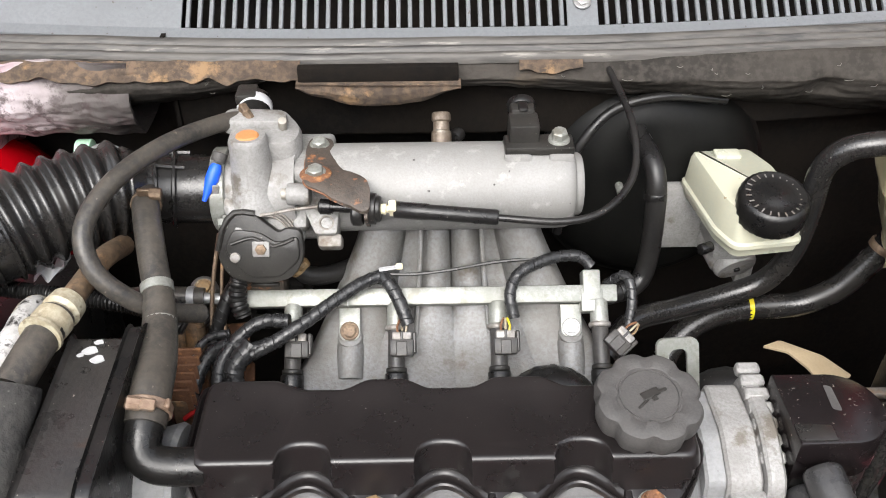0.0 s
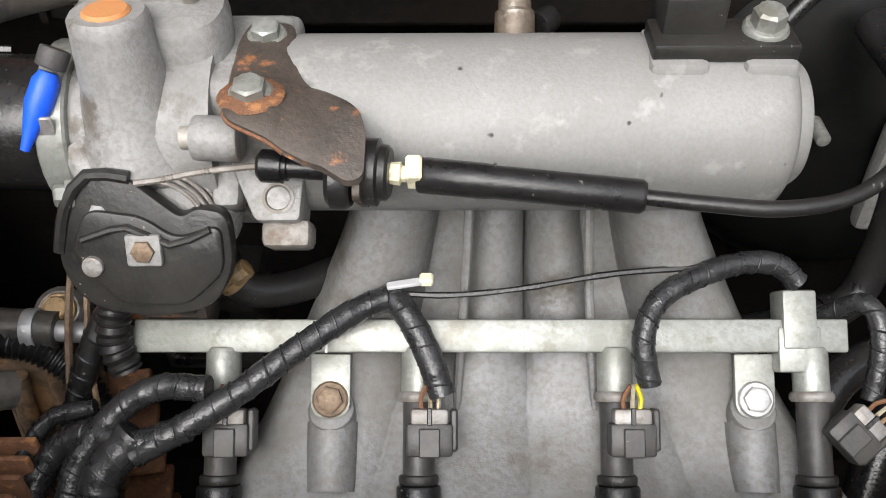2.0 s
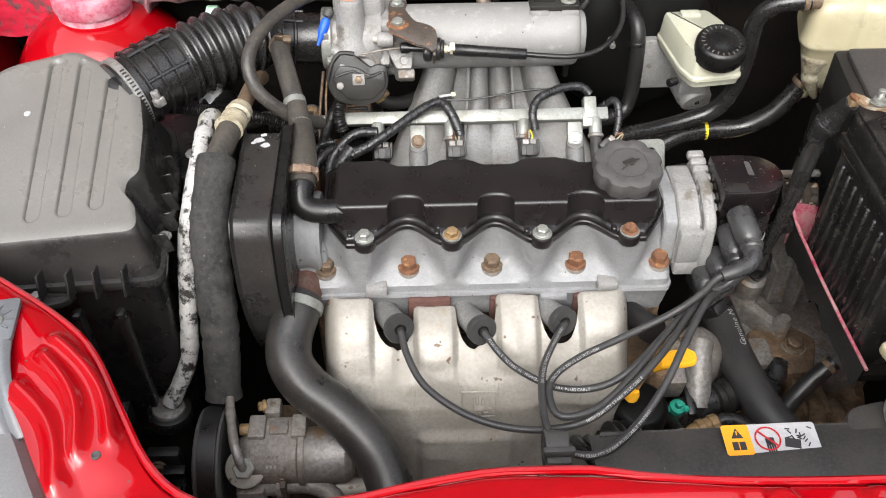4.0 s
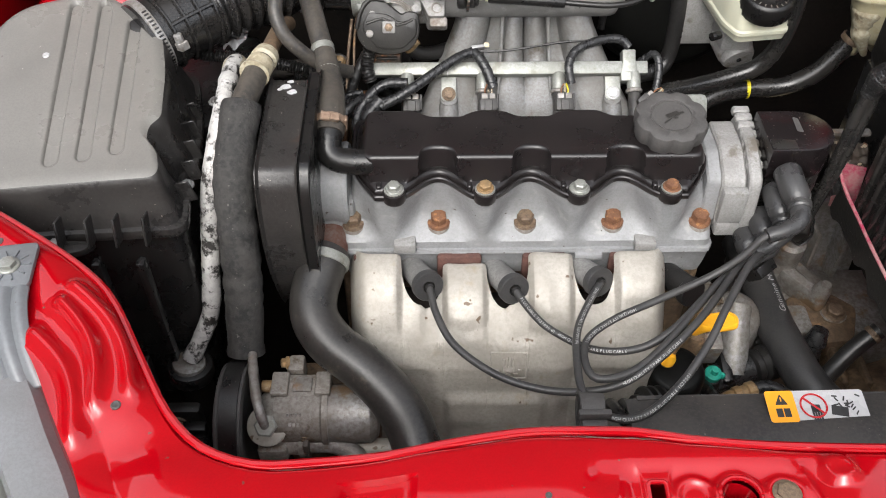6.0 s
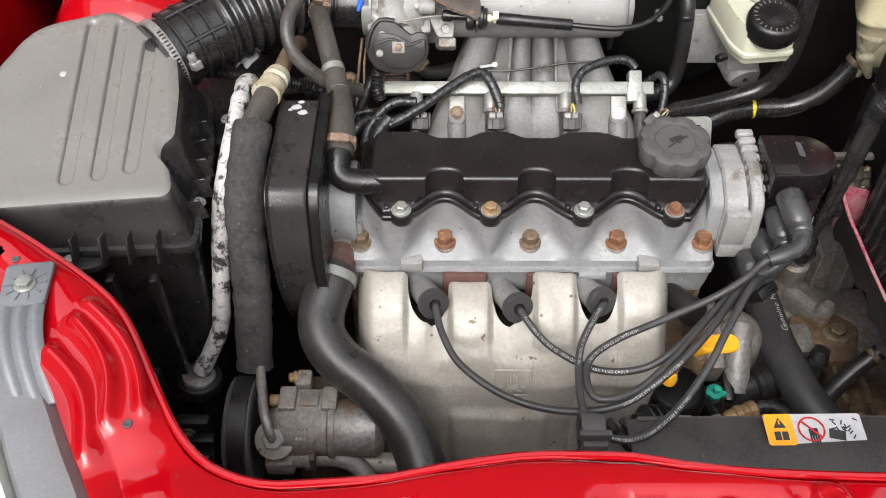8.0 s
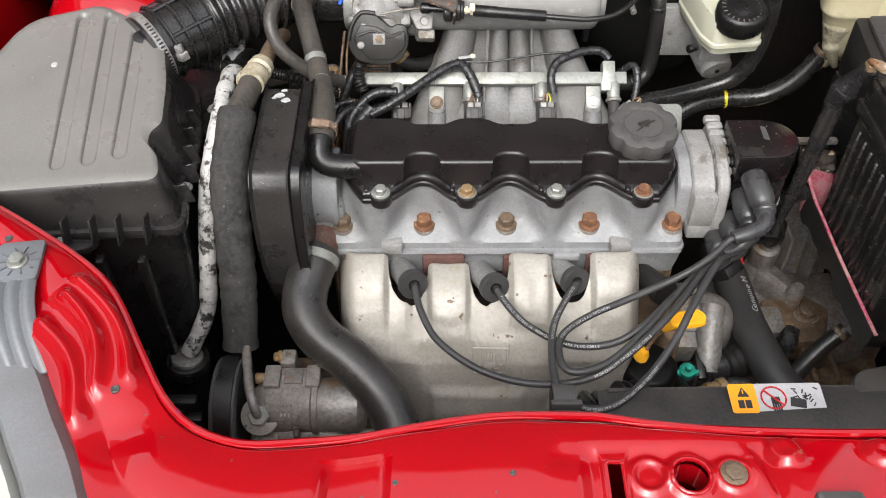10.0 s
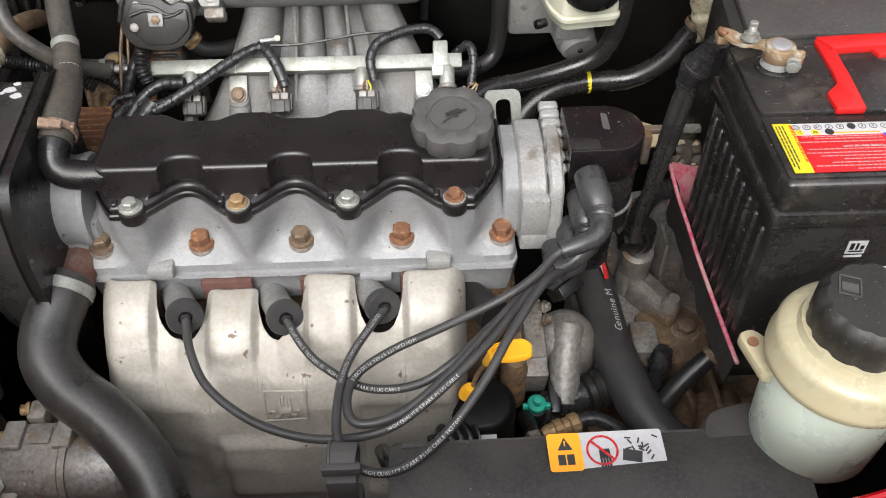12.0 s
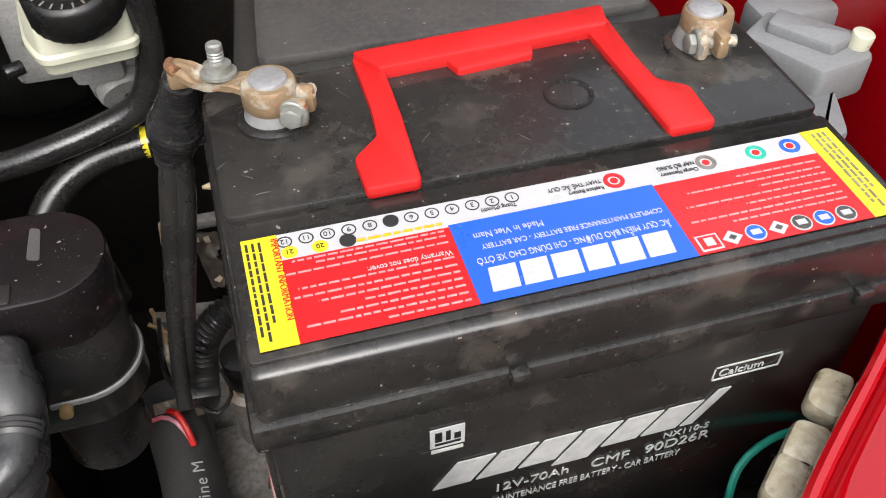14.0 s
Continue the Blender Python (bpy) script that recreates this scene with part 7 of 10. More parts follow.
def ac_pipes():
    t = thing("insulated_pipe", (-0.275, 0.40, 0.90), "refrigerant hose wrapped in black foam insulation", "pipe")
    part("foam", tube([(-0.270, 0.430, 1.125), (-0.274, 0.400, 1.104), (-0.277, 0.372, 1.075), (-0.277, 0.350, 1.030), (-0.278, 0.335, 0.985), (-0.280, 0.318, 0.945), (-0.281, 0.300, 0.915)], 0.0188, None, 20, 0.004, None, 0.10), FOAM, t)
    part("hose", tube([(-0.258, 0.488, 1.132), (-0.263, 0.460, 1.130), (-0.270, 0.428, 1.124)], 0.0122, seg=18), HOSE, t)
    part("fitting", lathe((-0.2545, 0.506, 1.130), (-0.262, 0.466, 1.133), [(0, 0.008), (0.08, 0.0125), (0.34, 0.0135), (0.40, 0.0105), (0.48, 0.0105), (0.54, 0.0135), (0.74, 0.0135), (0.80, 0.0118), (0.9, 0.0118), (0.93, 0.0148), (1, 0.0148)], 28), DIRTYCREAM, t, "milky plastic joint")
    part("bare_pipe", tube([(-0.248, 0.600, 1.105), (-0.250, 0.560, 1.122), (-0.2545, 0.506, 1.130)], 0.0085, seg=14), GRIME, t)
    w = thing("refrigerant_pipe", (-0.31, 0.40, 0.88), "aluminium pipe with flaking white coating", "pipe")
    part("pipe", tube([(-0.292, 0.545, 1.085), (-0.293, 0.520, 1.108), (-0.295, 0.480, 1.108), (-0.297, 0.444, 1.098), (-0.304, 0.410, 1.070), (-0.309, 0.392, 1.045), (-0.312, 0.370, 1.005), (-0.315, 0.350, 0.965), (-0.320, 0.338, 0.932), (-0.333, 0.325, 0.905), (-0.345, 0.316, 0.885)], 0.0092, None, 16, 0.004, None, 0.14), CRUST, w)
    part("joint", lathe((-0.293, 0.535, 1.098), (-0.294, 0.505, 1.108), [(0, 0.010), (0.2, 0.0125), (0.5, 0.0130), (0.8, 0.0115), (1, 0.0098)], 24), DIRTYCREAM, w)
    s = thing("dryer_switch", (-0.345, 0.312, 0.84), "grimy round pressure switch on the pipe's foot", "switch")
    part("rim", cyl((-0.348, 0.312, 0.862), (-0.347, 0.313, 0.880), 0.024), RUBBER, s)
    part("disc", cyl((-0.348, 0.312, 0.875), (-0.347, 0.313, 0.884), 0.0175), GEARBOX, s)
    part("post", cyl((-0.348, 0.312, 0.66), (-0.348, 0.312, 0.865), 0.019), DARK, s)
    p = thing("white_plug", (-0.30, 0.55, 1.09), "torn white paper tag on the pipe joint", "tag")
    part("tag", sheet(lambda u, v: Vector((-0.318 + 0.026 * u + 0.004 * noise.noise(Vector((v * 3, u * 2, 1))), 0.600 - 0.020 * v + 0.004 * noise.noise(Vector((u * 3, v * 3, 5))), 1.086 + 0.010 * u + 0.009 * noise.noise(Vector((u * 3.5, v * 3.5, 0))))), 18, 14, 0.0006), L_WHITE, p)
    for k in range(3):
        part("copper_wire", tube([(-0.312 - 0.003 * k, 0.596, 1.092), (-0.324 - 0.004 * k, 0.601 + 0.004 * k, 1.097 + 0.003 * k), (-0.336 - 0.003 * k, 0.600 + 0.007 * k, 1.094)], 0.0005, seg=5), TERMINAL, p)
    g = thing("service_valve", (-0.33, 0.755, 1.075), "pale green cap on a service valve pipe", "valve cap")
    part("cap", cyl((-0.335, 0.760, 1.094), (-0.320, 0.760, 1.094), 0.0120, None, 24), MINT, g)
    part("pipe", tube([(-0.322, 0.758, 1.094), (-0.303, 0.735, 1.112), (-0.286, 0.712, 1.126), (-0.266, 0.704, 1.120), (-0.252, 0.700, 1.104), (-0.246, 0.700, 1.06)], 0.0050, seg=12), LEAD, g)


def pulley():
    t = thing("alternator", (-0.20, 0.25, 0.78), "dirty cast-aluminium alternator with its belt pulley", "alternator")
    c = Vector((-0.286, 0.250, 0.872))
    part("pulley", lathe(c + Vector((-0.016, 0, 0)), c + Vector((0.012, 0, 0)), [(0, 0.050), (0.06, 0.0555), (0.14, 0.0565), (0.2, 0.056), (0.25, 0.0545), (0.35, 0.0555), (0.45, 0.0545), (0.55, 0.0555), (0.65, 0.0545), (0.75, 0.0555), (0.85, 0.0565), (0.95, 0.056), (1, 0.050), (0.9, 0.042), (0.8, 0.02)], 64), CAP, t)
    part("belt", lathe(c + Vector((-0.009, 0, 0)), c + Vector((0.008, 0, 0)), [(0, 0.0560), (0, 0.0590), (1, 0.0590), (1, 0.0560)], 64, caps=False), RUBBER, t)
    a = (0.250, 0.880)
    part("front_housing", lathe((-0.268, *a), (-0.248, *a), [(0, 0.014), (0.3, 0.021), (1, 0.028)], 32), DIRTYALU, t)
    body = part("body", lathe((-0.250, *a), (-0.196, *a), [(0, 0.026), (0.06, 0.0285), (0.86, 0.0285), (0.90, 0.0308), (1, 0.0308)], 40), DIRTYALU, t)
    part("rear_body", lathe((-0.196, *a), (-0.148, *a), [(0, 0.0285), (0.6, 0.0290), (0.85, 0.0285), (1, 0.022)], 40), GEARBOX, t)
    part("saddle", box(-0.252, -0.194, 0.250, 0.278, 0.894, 0.9085, 0.002), DIRTYALU, t)
    for x0, x1 in ((-0.252, -0.235), (-0.209, -0.194)):
        part("saddle_ear", box(x0, x1, 0.251, 0.278, 0.905, 0.9135, 0.002), DIRTYALU, t)
    part("saddle_slot", box(-0.232, -0.212, 0.256, 0.274, 0.905, 0.9110, 0.004), GEARBOX, t)
    part("saddle_pin", cyl((-0.262, 0.266, 0.905), (-0.251, 0.266, 0.905), 0.006), BRASS, t)
    part("adjuster_arm", box(-0.238, -0.222, 0.280, 0.300, 0.888, 0.9120, 0.003), DIRTYALU, t)
    bolt(t, (-0.239, 0.292, 0.908), (-1, -0.2, 0.2), 0.005, 0.007, BRASS)
    # the cast figures on the body
    for k, x in enumerate((-0.234, -0.230, -0.226, -0.222, -0.232, -0.228, -0.224)):
        w = 0.62 if k < 4 else 0.95
        part("cast_mark", box(-0.0011, 0.0011, -0.0003, 0.0004, -0.0016, 0.0016, 0, 1, None, Matrix.Translation((x, a[0] - 0.0287 * math.sin(w), a[1] + 0.0287 * math.cos(w))) @ pose(0, 0, 0, -math.degrees(w))), GEARBOX, body)
    # pipe union in front
    part("union_block", box(-0.266, -0.236, 0.212, 0.246, 0.850, 0.872, 0.005), DIRTYALU, t)
    seat = part("union_seat", lathe((-0.2535, 0.244, 0.870), (-0.2545, 0.229, 0.8925), [(0, 0.014), (0.65, 0.0150), (0.70, 0.0200), (0.95, 0.0200), (1, 0.0175)], 36), SHIELD, t)
    part("union_nut", lathe((-0.2545, 0.2295, 0.8918), (-0.2550, 0.2240, 0.8995), [(0, 0.0108), (0.85, 0.0115), (1, 0.0095)], 6), ZINC, seat)
    part("pipe", tube([(-0.2550, 0.2260, 0.8960), (-0.2565, 0.2255, 0.9070), (-0.2615, 0.238, 0.9190), (-0.267, 0.262, 0.924), (-0.272, 0.290, 0.926)], 0.0048, None, 12, 0.003, None, 0.16), GEARBOX, t, "flaking silver pipe")
    part("outlet_tee", lathe((-0.250, 0.228, 0.862), (-0.216, 0.228, 0.862), [(0, 0.0115), (0.7, 0.0115), (0.72, 0.0140), (1, 0.0140)], 24), DIRTYALU, t)
    part("outlet_plate", box(-0.221, -0.215, 0.214, 0.243, 0.846, 0.878, 0.002), BRACKET, t, "rusty flange plate")
    bolt(t, (-0.219, 0.226, 0.878), (0.1, -0.4, 1), 0.0045, 0.006, RUSTDARK)
    part("outlet", tube([(-0.216, 0.228, 0.861), (-0.194, 0.227, 0.862), (-0.176, 0.220, 0.860), (-0.164, 0.210, 0.852), (-0.156, 0.190, 0.830)], 0.0095, seg=18), GEARBOX, t)
    part("second_pipe", tube([(-0.182, 0.232, 0.848), (-0.156, 0.229, 0.850), (-0.126, 0.226, 0.849), (-0.10, 0.22, 0.84)], 0.0105, seg=18), SHIELD, t)
    part("lower_bracket", box(-0.252, -0.225, 0.18, 0.21, 0.83, 0.85, 0.003), DIRTYALU, t)
    part("bracket", box(-0.25, -0.15, 0.27, 0.33, 0.70, 0.86, 0.005), GRIME, t)


def corner_fittings():
    """Bracket, grommet and tube in the dark corner beside the red panel."""
    t = thing("corner_bracket", (-0.425, 0.325, 0.86), "black steel bracket with a bolt beside the air box", "bracket")
    part("plate", box(-0.446, -0.398, 0.322, 0.392, 0.862, 0.867, 0.002), SHROUD, t)
    part("flange", box(-0.400, -0.396, 0.316, 0.40, 0.80, 0.868, 0.0015), DUSTY, t)
    part("washer", cyl((-0.424, 0.355, 0.866), (-0.424, 0.355, 0.870), 0.012), BRASS, t)
    bolt(t, (-0.424, 0.355, 0.869), (0, -0.1, 1), 0.007, 0.008, ZINC, "worn zinc bolt")
    c = thing("corner_clip", (-0.345, 0.255, 0.84), "black moulded clip on the inner panel", "clip")
    part("base", box(-0.372, -0.325, 0.225, 0.262, 0.825, 0.838, 0.003), BLACK, c)
    part("rim", box(-0.370, -0.327, 0.232, 0.240, 0.836, 0.850, 0.002), BLACK, c)
    part("rim", box(-0.350, -0.326, 0.250, 0.262, 0.836, 0.852, 0.002), BLACK, c)
    d = thing("drain_tube", (-0.35, 0.20, 0.85), "black rubber drain tube beside the red panel", "hose")
    part("tube", tube([(-0.392, 0.238, 0.850), (-0.372, 0.232, 0.862), (-0.350, 0.215, 0.862), (-0.338, 0.190, 0.850), (-0.333, 0.16, 0.82)], 0.008, seg=14), RUBBER, d)
    part("cuff", cyl((-0.394, 0.240, 0.846), (-0.384, 0.236, 0.858), 0.0105), BLACK, d)


def lower_hose():
    t = thing("radiator_hose", (-0.15, 0.25, 0.88), "thick dusty rubber radiator hose with a worm-drive clamp", "hose")
    p = [(-0.198, 0.366, 0.990), (-0.202, 0.350, 0.986), (-0.209, 0.326, 0.974), (-0.207, 0.303, 0.963), (-0.190, 0.282, 0.951), (-0.161, 0.262, 0.941), (-0.132, 0.236, 0.927), (-0.113, 0.208, 0.908), (-0.103, 0.170, 0.888), (-0.098, 0.13, 0.87)]
    part("hose", tube(p, 0.0232, None, 28, 0.005), OLDHOSE, t)
    band(t, (-0.2005, 0.357, 0.988), (0.18, 0.9, 0.32), 0.0233, 0.010, ZINC, "worm_clamp", "zinc worm-drive clamp", (-0.35, -0.5, 0.85))
    part("water_neck", tube([(-0.190, 0.44, 0.99), (-0.195, 0.40, 0.987), (-0.199, 0.352, 0.983)], 0.0185, seg=20), NECK, t, "brown stained water neck")
    hose_print("IIII IIIII III IIII II", 0.0075, p, 0.046, 0.0225, (0.62, -0.40, 0.68), t)
    band(t, (-0.106, 0.170, 0.892), (0.3, -1, -0.5), 0.0226, 0.010, ZINC, "worm_clamp", "", (0.7, -0.2, 0.6))


def right_side():
    """The gearbox end: big hose, plug lead boots, dipstick, fittings and the gearbox."""
    t = thing("upper_radiator_hose", (0.30, 0.33, 0.82), "ribbed black rubber radiator hose with a white handwritten mark", "hose")
    p = [(0.284, 0.520, 0.845), (0.287, 0.490, 0.844), (0.2905, 0.465, 0.841), (0.293, 0.441, 0.838), (0.296, 0.396, 0.836), (0.303, 0.354, 0.835), (0.313, 0.318, 0.831), (0.334, 0.286, 0.825), (0.375, 0.26, 0.82)]
    part("hose", tube(p, 0.0213, None, 24, 0.0012, lambda s: 1 + 0.008 * math.sin(s * 2600)), LEADRUBBER, t)
    hose_print("Genuine M", 0.0115, p, 0.125, 0.0216, (0.32, -0.40, 0.86), t, "ink_mark", 0.66, flip=True)
    w = thing("red_wires", (0.285, 0.48, 0.86), "loose red and pink wires on the hose", "wiring")
    part("red_wire", tube([(0.286, 0.486, 0.872), (0.292, 0.478, 0.879), (0.297, 0.467, 0.873), (0.299, 0.460, 0.864)], 0.0024, seg=8), REDP, w)
    part("pink_wire", tube([(0.268, 0.482, 0.868), (0.281, 0.480, 0.876), (0.291, 0.472, 0.877), (0.297, 0.464, 0.868)], 0.0015, seg=8), OVERSPRAY, w)
    # boots on the distributor
    boots = (((0.246, 0.391, 1.068), (0.2515, 0.360, 1.057), 0.0130, [(0.2505, 0.350, 1.0545), (0.2490, 0.344, 1.0535), (0.2440, 0.3385, 1.0510), (0.2310, 0.3325, 1.0490), (0.216, 0.3290, 1.0455)]),
             ((0.2430, 0.396, 1.040), (0.2450, 0.366, 1.031), 0.0128, [(0.2455, 0.357, 1.029), (0.2430, 0.351, 1.028), (0.2360, 0.347, 1.0225), (0.2280, 0.3430, 1.018), (0.213, 0.3370, 1.016)]),
             ((0.2360, 0.394, 1.008), (0.2365, 0.368, 1.003), 0.0128, [(0.2370, 0.360, 1.002), (0.2360, 0.354, 1.003), (0.2310, 0.349, 1.005), (0.2200, 0.342, 1.006)]),
             ((0.2250, 0.390, 0.988), (0.2245, 0.366, 0.986), 0.0130, [(0.2250, 0.360, 0.986), (0.2240, 0.353, 0.988), (0.2210, 0.347, 0.994), (0.2120, 0.340, 0.998)]))
    for k, (a, c, r, bend) in enumerate(boots):
        b = thing("lead_boot", c, "grey-black rubber elbow boot on the distributor", "boot", "lead boots")
        a, c = Vector(a), Vector(c)
        w = (c - a).normalized()
        barrel = part("barrel", lathe(a - w * 0.006, c, [(0, r * 0.80), (0.04, r * 0.93), (0.10, r), (0.55, r * 1.02), (0.80, r * 0.99), (0.90, r * 0.88), (1, r * 0.66)], 32), BOOTGREY, b)
        part("elbow", tube([c - w * 0.004] + bend, lambda q: max(0.0056, 0.0098 - 0.045 * q), None, 18, 0.002), BOOTGREY, b)
        d = (Vector(bend[1]) - c).normalized()
        part("rib_ring", lathe(c - w * 0.001, c + d * 0.007, [(0, 0.0104), (0.15, 0.0116), (0.3, 0.0102), (0.45, 0.0113), (0.6, 0.0100), (0.75, 0.0110), (1, 0.0098)], 24), BOOTGREY, barrel)
        e, f = Vector(bend[-1]), Vector(bend[-2])
        part("tail_bead", lathe(e + (f - e).normalized() * 0.006, e, [(0, 0.0058), (0.3, 0.0066), (0.8, 0.0066), (1, 0.0050)], 18), BOOTGREY, barrel)
    k = thing("lead_comb", (0.235, 0.345, 0.98), "black plastic comb round the plug leads", "clip")
    comb = box(-0.013, 0.013, -0.006, 0.006, -0.010, 0.010, 0.002, 2, None, Matrix.Translation((0.226, 0.338, 0.990)) @ pose(0, 0, 0, 40, 0, 40))
    part("comb", comb, BLACK, k)
    # dipsticks
    d = thing("dipstick", (0.165, 0.29, 0.86), "yellow plastic dipstick handle beside the heat shield", "dipstick")
    eye = [p * 0.68 for p in rounded([(-0.026, -0.0095), (0.004, -0.0150), (0.025, -0.0130), (0.029, 0.004), (0.020, 0.0145), (-0.010, 0.0135), (-0.026, 0.0085)], 0.0075, 6)]
    dish = [p * 0.82 + Vector((0.0005, 0)) for p in eye]
    rows = [(0.94, 0.0), (1.0, 0.0012), (1.0, 0.0055), (0.95, 0.0070)]
    g = loft([[(p.x * q, p.y * q, z) for p in eye] for q, z in rows] + [[(p.x, p.y, z) for p in dish] for z in (0.0070, 0.0056)] + [[(p.x * 0.5, p.y * 0.5, 0.0054) for p in dish]])
    g.transform(Matrix.Translation((0.1725, 0.2770, 0.981)) @ pose(0, 0, 0, -6, -4, 4))
    part("grip", g, YELLOW, d, angle=30)
    part("neck", tube([(0.163, 0.276, 0.982), (0.159, 0.278, 0.976), (0.156, 0.283, 0.964)], lambda q: 0.0062 - 0.08 * min(q, 0.02), None, 16, 0.002), YELLOW, d)
    part("stick", tube([(0.156, 0.283, 0.966), (0.148, 0.289, 0.935), (0.144, 0.292, 0.905)], 0.0022, seg=10), GRIME, d)
    part("collar", lathe((0.1400, 0.290, 0.905), (0.1430, 0.289, 0.921), [(0, 0.0050), (0.2, 0.0078), (0.6, 0.0074), (0.8, 0.0060), (1, 0.0045)], 24), YELLOW, d, "yellow collar on the tube's mouth")
    part("tube", tube([(0.1415, 0.290, 0.912), (0.150, 0.315, 0.86), (0.165, 0.345, 0.78), (0.172, 0.36, 0.70)], 0.0052, seg=12), GRIME, d)
    f = thing("oil_filter", (0.150, 0.30, 0.78), "black oil filter can with a faint printed frame", "oil filter")
    part("can", lathe((0.160, 0.310, 0.76), (0.156, 0.296, 0.888), [(0, 0.030), (0.93, 0.030), (0.98, 0.027), (1, 0.022)], 36), CANBLACK, f)
    b = bmesh.new()
    for z in (0.850, 0.858, 0.866, 0.876):
        b = box(0.152, 0.166, 0.2650, 0.2690, z, z + 0.0015, 0, 1, b, Matrix.Translation((0, (0.866 - z) * 0.11, 0)))
    part("print", b, WHITEP, f)
    # gearbox and engine mount
    g = thing("gearbox", (0.36, 0.42, 0.60), "dull dirty aluminium gearbox casing with brown grime", "gearbox")
    part("bell_housing", lathe((0.225, 0.41, 0.70), (0.275, 0.41, 0.70), [(0, 0.095), (0.2, 0.10), (0.8, 0.095), (1, 0.08)], 48), GRIME, g)
    part("block_flange", box(0.184, 0.1985, 0.360, 0.470, 0.70, 0.895, 0.004), GRIME, g)
    part("block_lug", lathe((0.192, 0.360, 0.80), (0.192, 0.354, 0.870), [(0, 0.014), (0.8, 0.013), (1, 0.009)], 20), GRIME, g)
    for y, z in ((0.372, 0.902), (0.430, 0.902)):
        bolt(g, (0.189, y, z - 0.002), (0, -0.2, 1), 0.006, 0.008, RUSTDARK, "rusty flange bolt")
    part("case", slab(rounded([(0.27, 0.412), (0.50, 0.412), (0.50, 0.53), (0.27, 0.53)], 0.03), 0.60, 0.79, 0.02), GEARBOX, g)
    part("web_plate", box(-0.0120, 0.0120, -0.030, 0.056, -0.035, 0.006, 0.003, 2, None, Matrix.Translation((0.2135, 0.378, 0.852)) @ pose(0, 0, 0, 13)), GEARBOX, g)
    part("web_step", box(-0.0105, 0.0105, -0.012, 0.050, 0.004, 0.010, 0.003, 2, None, Matrix.Translation((0.2145, 0.378, 0.853)) @ pose(0, 0, 0, 13)), DIRTYALU, g)
    part("casting", lathe((0.250, 0.415, 0.76), (0.249, 0.400, 0.858), [(0, 0.036), (0.6, 0.034), (0.85, 0.031), (0.95, 0.026), (1, 0.018)], 36), GEARBOX, g)
    part("casting_arm", tube([(0.252, 0.405, 0.856), (0.246, 0.375, 0.838), (0.242, 0.345, 0.81)], 0.016, seg=16), GEARBOX, g)
    part("strap", box(-0.006, 0.006, -0.036, 0.018, -0.012, 0.010, 0.003, 2, None, Matrix.Translation((0.2325, 0.362, 0.822)) @ pose(0, 0, 0, 16)), BLACK, g, "black steel strap")
    for y, z in ((0.418, 0.872), (0.404, 0.868), (0.376, 0.826)):
        bolt(g, (0.2275 if z > 0.85 else 0.2405, y, z), (0.9, -0.4, 0.4), 0.0048, 0.006, DIRTYALU)
    part("selector", lathe((0.346, 0.520, 0.74), (0.341, 0.500, 0.878), [(0, 0.020), (0.45, 0.0185), (0.60, 0.018), (0.62, 0.0165), (0.66, 0.0165), (0.68, 0.0178), (0.86, 0.0172), (0.88, 0.012), (1, 0.011)], 32), GEARBOX, g)
    part("selector_cap", cyl((0.341, 0.500, 0.872), (0.340, 0.496, 0.905), 0.0135), BLACK, g)
    part("gusset", slab(rounded([(0.330, 0.525), (0.354, 0.522), (0.386, 0.462), (0.381, 0.446), (0.370, 0.444), (0.336, 0.490)], 0.005), 0.790, 0.822, 0.004), GEARBOX, g)
    part("gusset_knob", lathe((0.373, 0.460, 0.80), (0.374, 0.452, 0.838), [(0, 0.012), (0.6, 0.011), (0.88, 0.009), (1, 0.006)], 20), GEARBOX, g)
    part("block", box(0.328, 0.358, 0.405, 0.450, 0.74, 0.806, 0.006), GEARBOX, g)
    part("ledge", slab(rounded([(0.335, 0.392), (0.405, 0.400), (0.425, 0.452), (0.395, 0.480), (0.340, 0.470)], 0.010), 0.760, 0.797, 0.006), GRIME, g)
    part("ledge_pad", cyl((0.391, 0.441, 0.790), (0.391, 0.441, 0.799), 0.016), DIRTYALU, g)
    for x in (0.352, 0.380, 0.408):
        part("ledge_web", box(x - 0.004, x + 0.004, 0.345, 0.405, 0.70, 0.788, 0.003), GRIME, g)
    bolt(g, (0.391, 0.441, 0.798), (0, -0.1, 1), 0.0105, 0.011, RUSTDARK, "rusty mount bolt")
    part("back_wall", sheet(lambda u, v: Vector((0.285 + 0.16 * u, 0.545 - 0.02 * v, 0.90 - 0.16 * v + 0.010 * noise.noise(Vector((u * 5, v * 5, 1))))), 20, 20, 0.01, down=(0, 1, 0)), GEARBOX, g)
    for k in range(4):
        part("back_rib", box(0.300 + 0.036 * k, 0.306 + 0.036 * k, 0.505, 0.540, 0.76, 0.865 - 0.01 * (k % 2), 0.002), GEARBOX, g)
    part("brown_pan", sheet(lambda u, v: Vector((0.24 + 0.24 * u, 0.23 + 0.20 * v, 0.745 + 0.030 * noise.noise(Vector((u * 4, v * 5, 0))) + 0.012 * noise.noise(Vector((u * 14, v * 10, 3))))), 40, 34, 0.01), GRIME, g)
    for k in range(3):
        part("brown_rib", tube([(0.345 + 0.035 * k, 0.27, 0.745), (0.36 + 0.03 * k, 0.32, 0.775), (0.385 + 0.02 * k, 0.37, 0.765)], 0.013, seg=12), GRIME, g)
    part("cable_boot", tube([(0.384, 0.347, 0.882), (0.366, 0.340, 0.868), (0.345, 0.328, 0.850), (0.322, 0.312, 0.82)], 0.0098, seg=14), RUBBER, g)
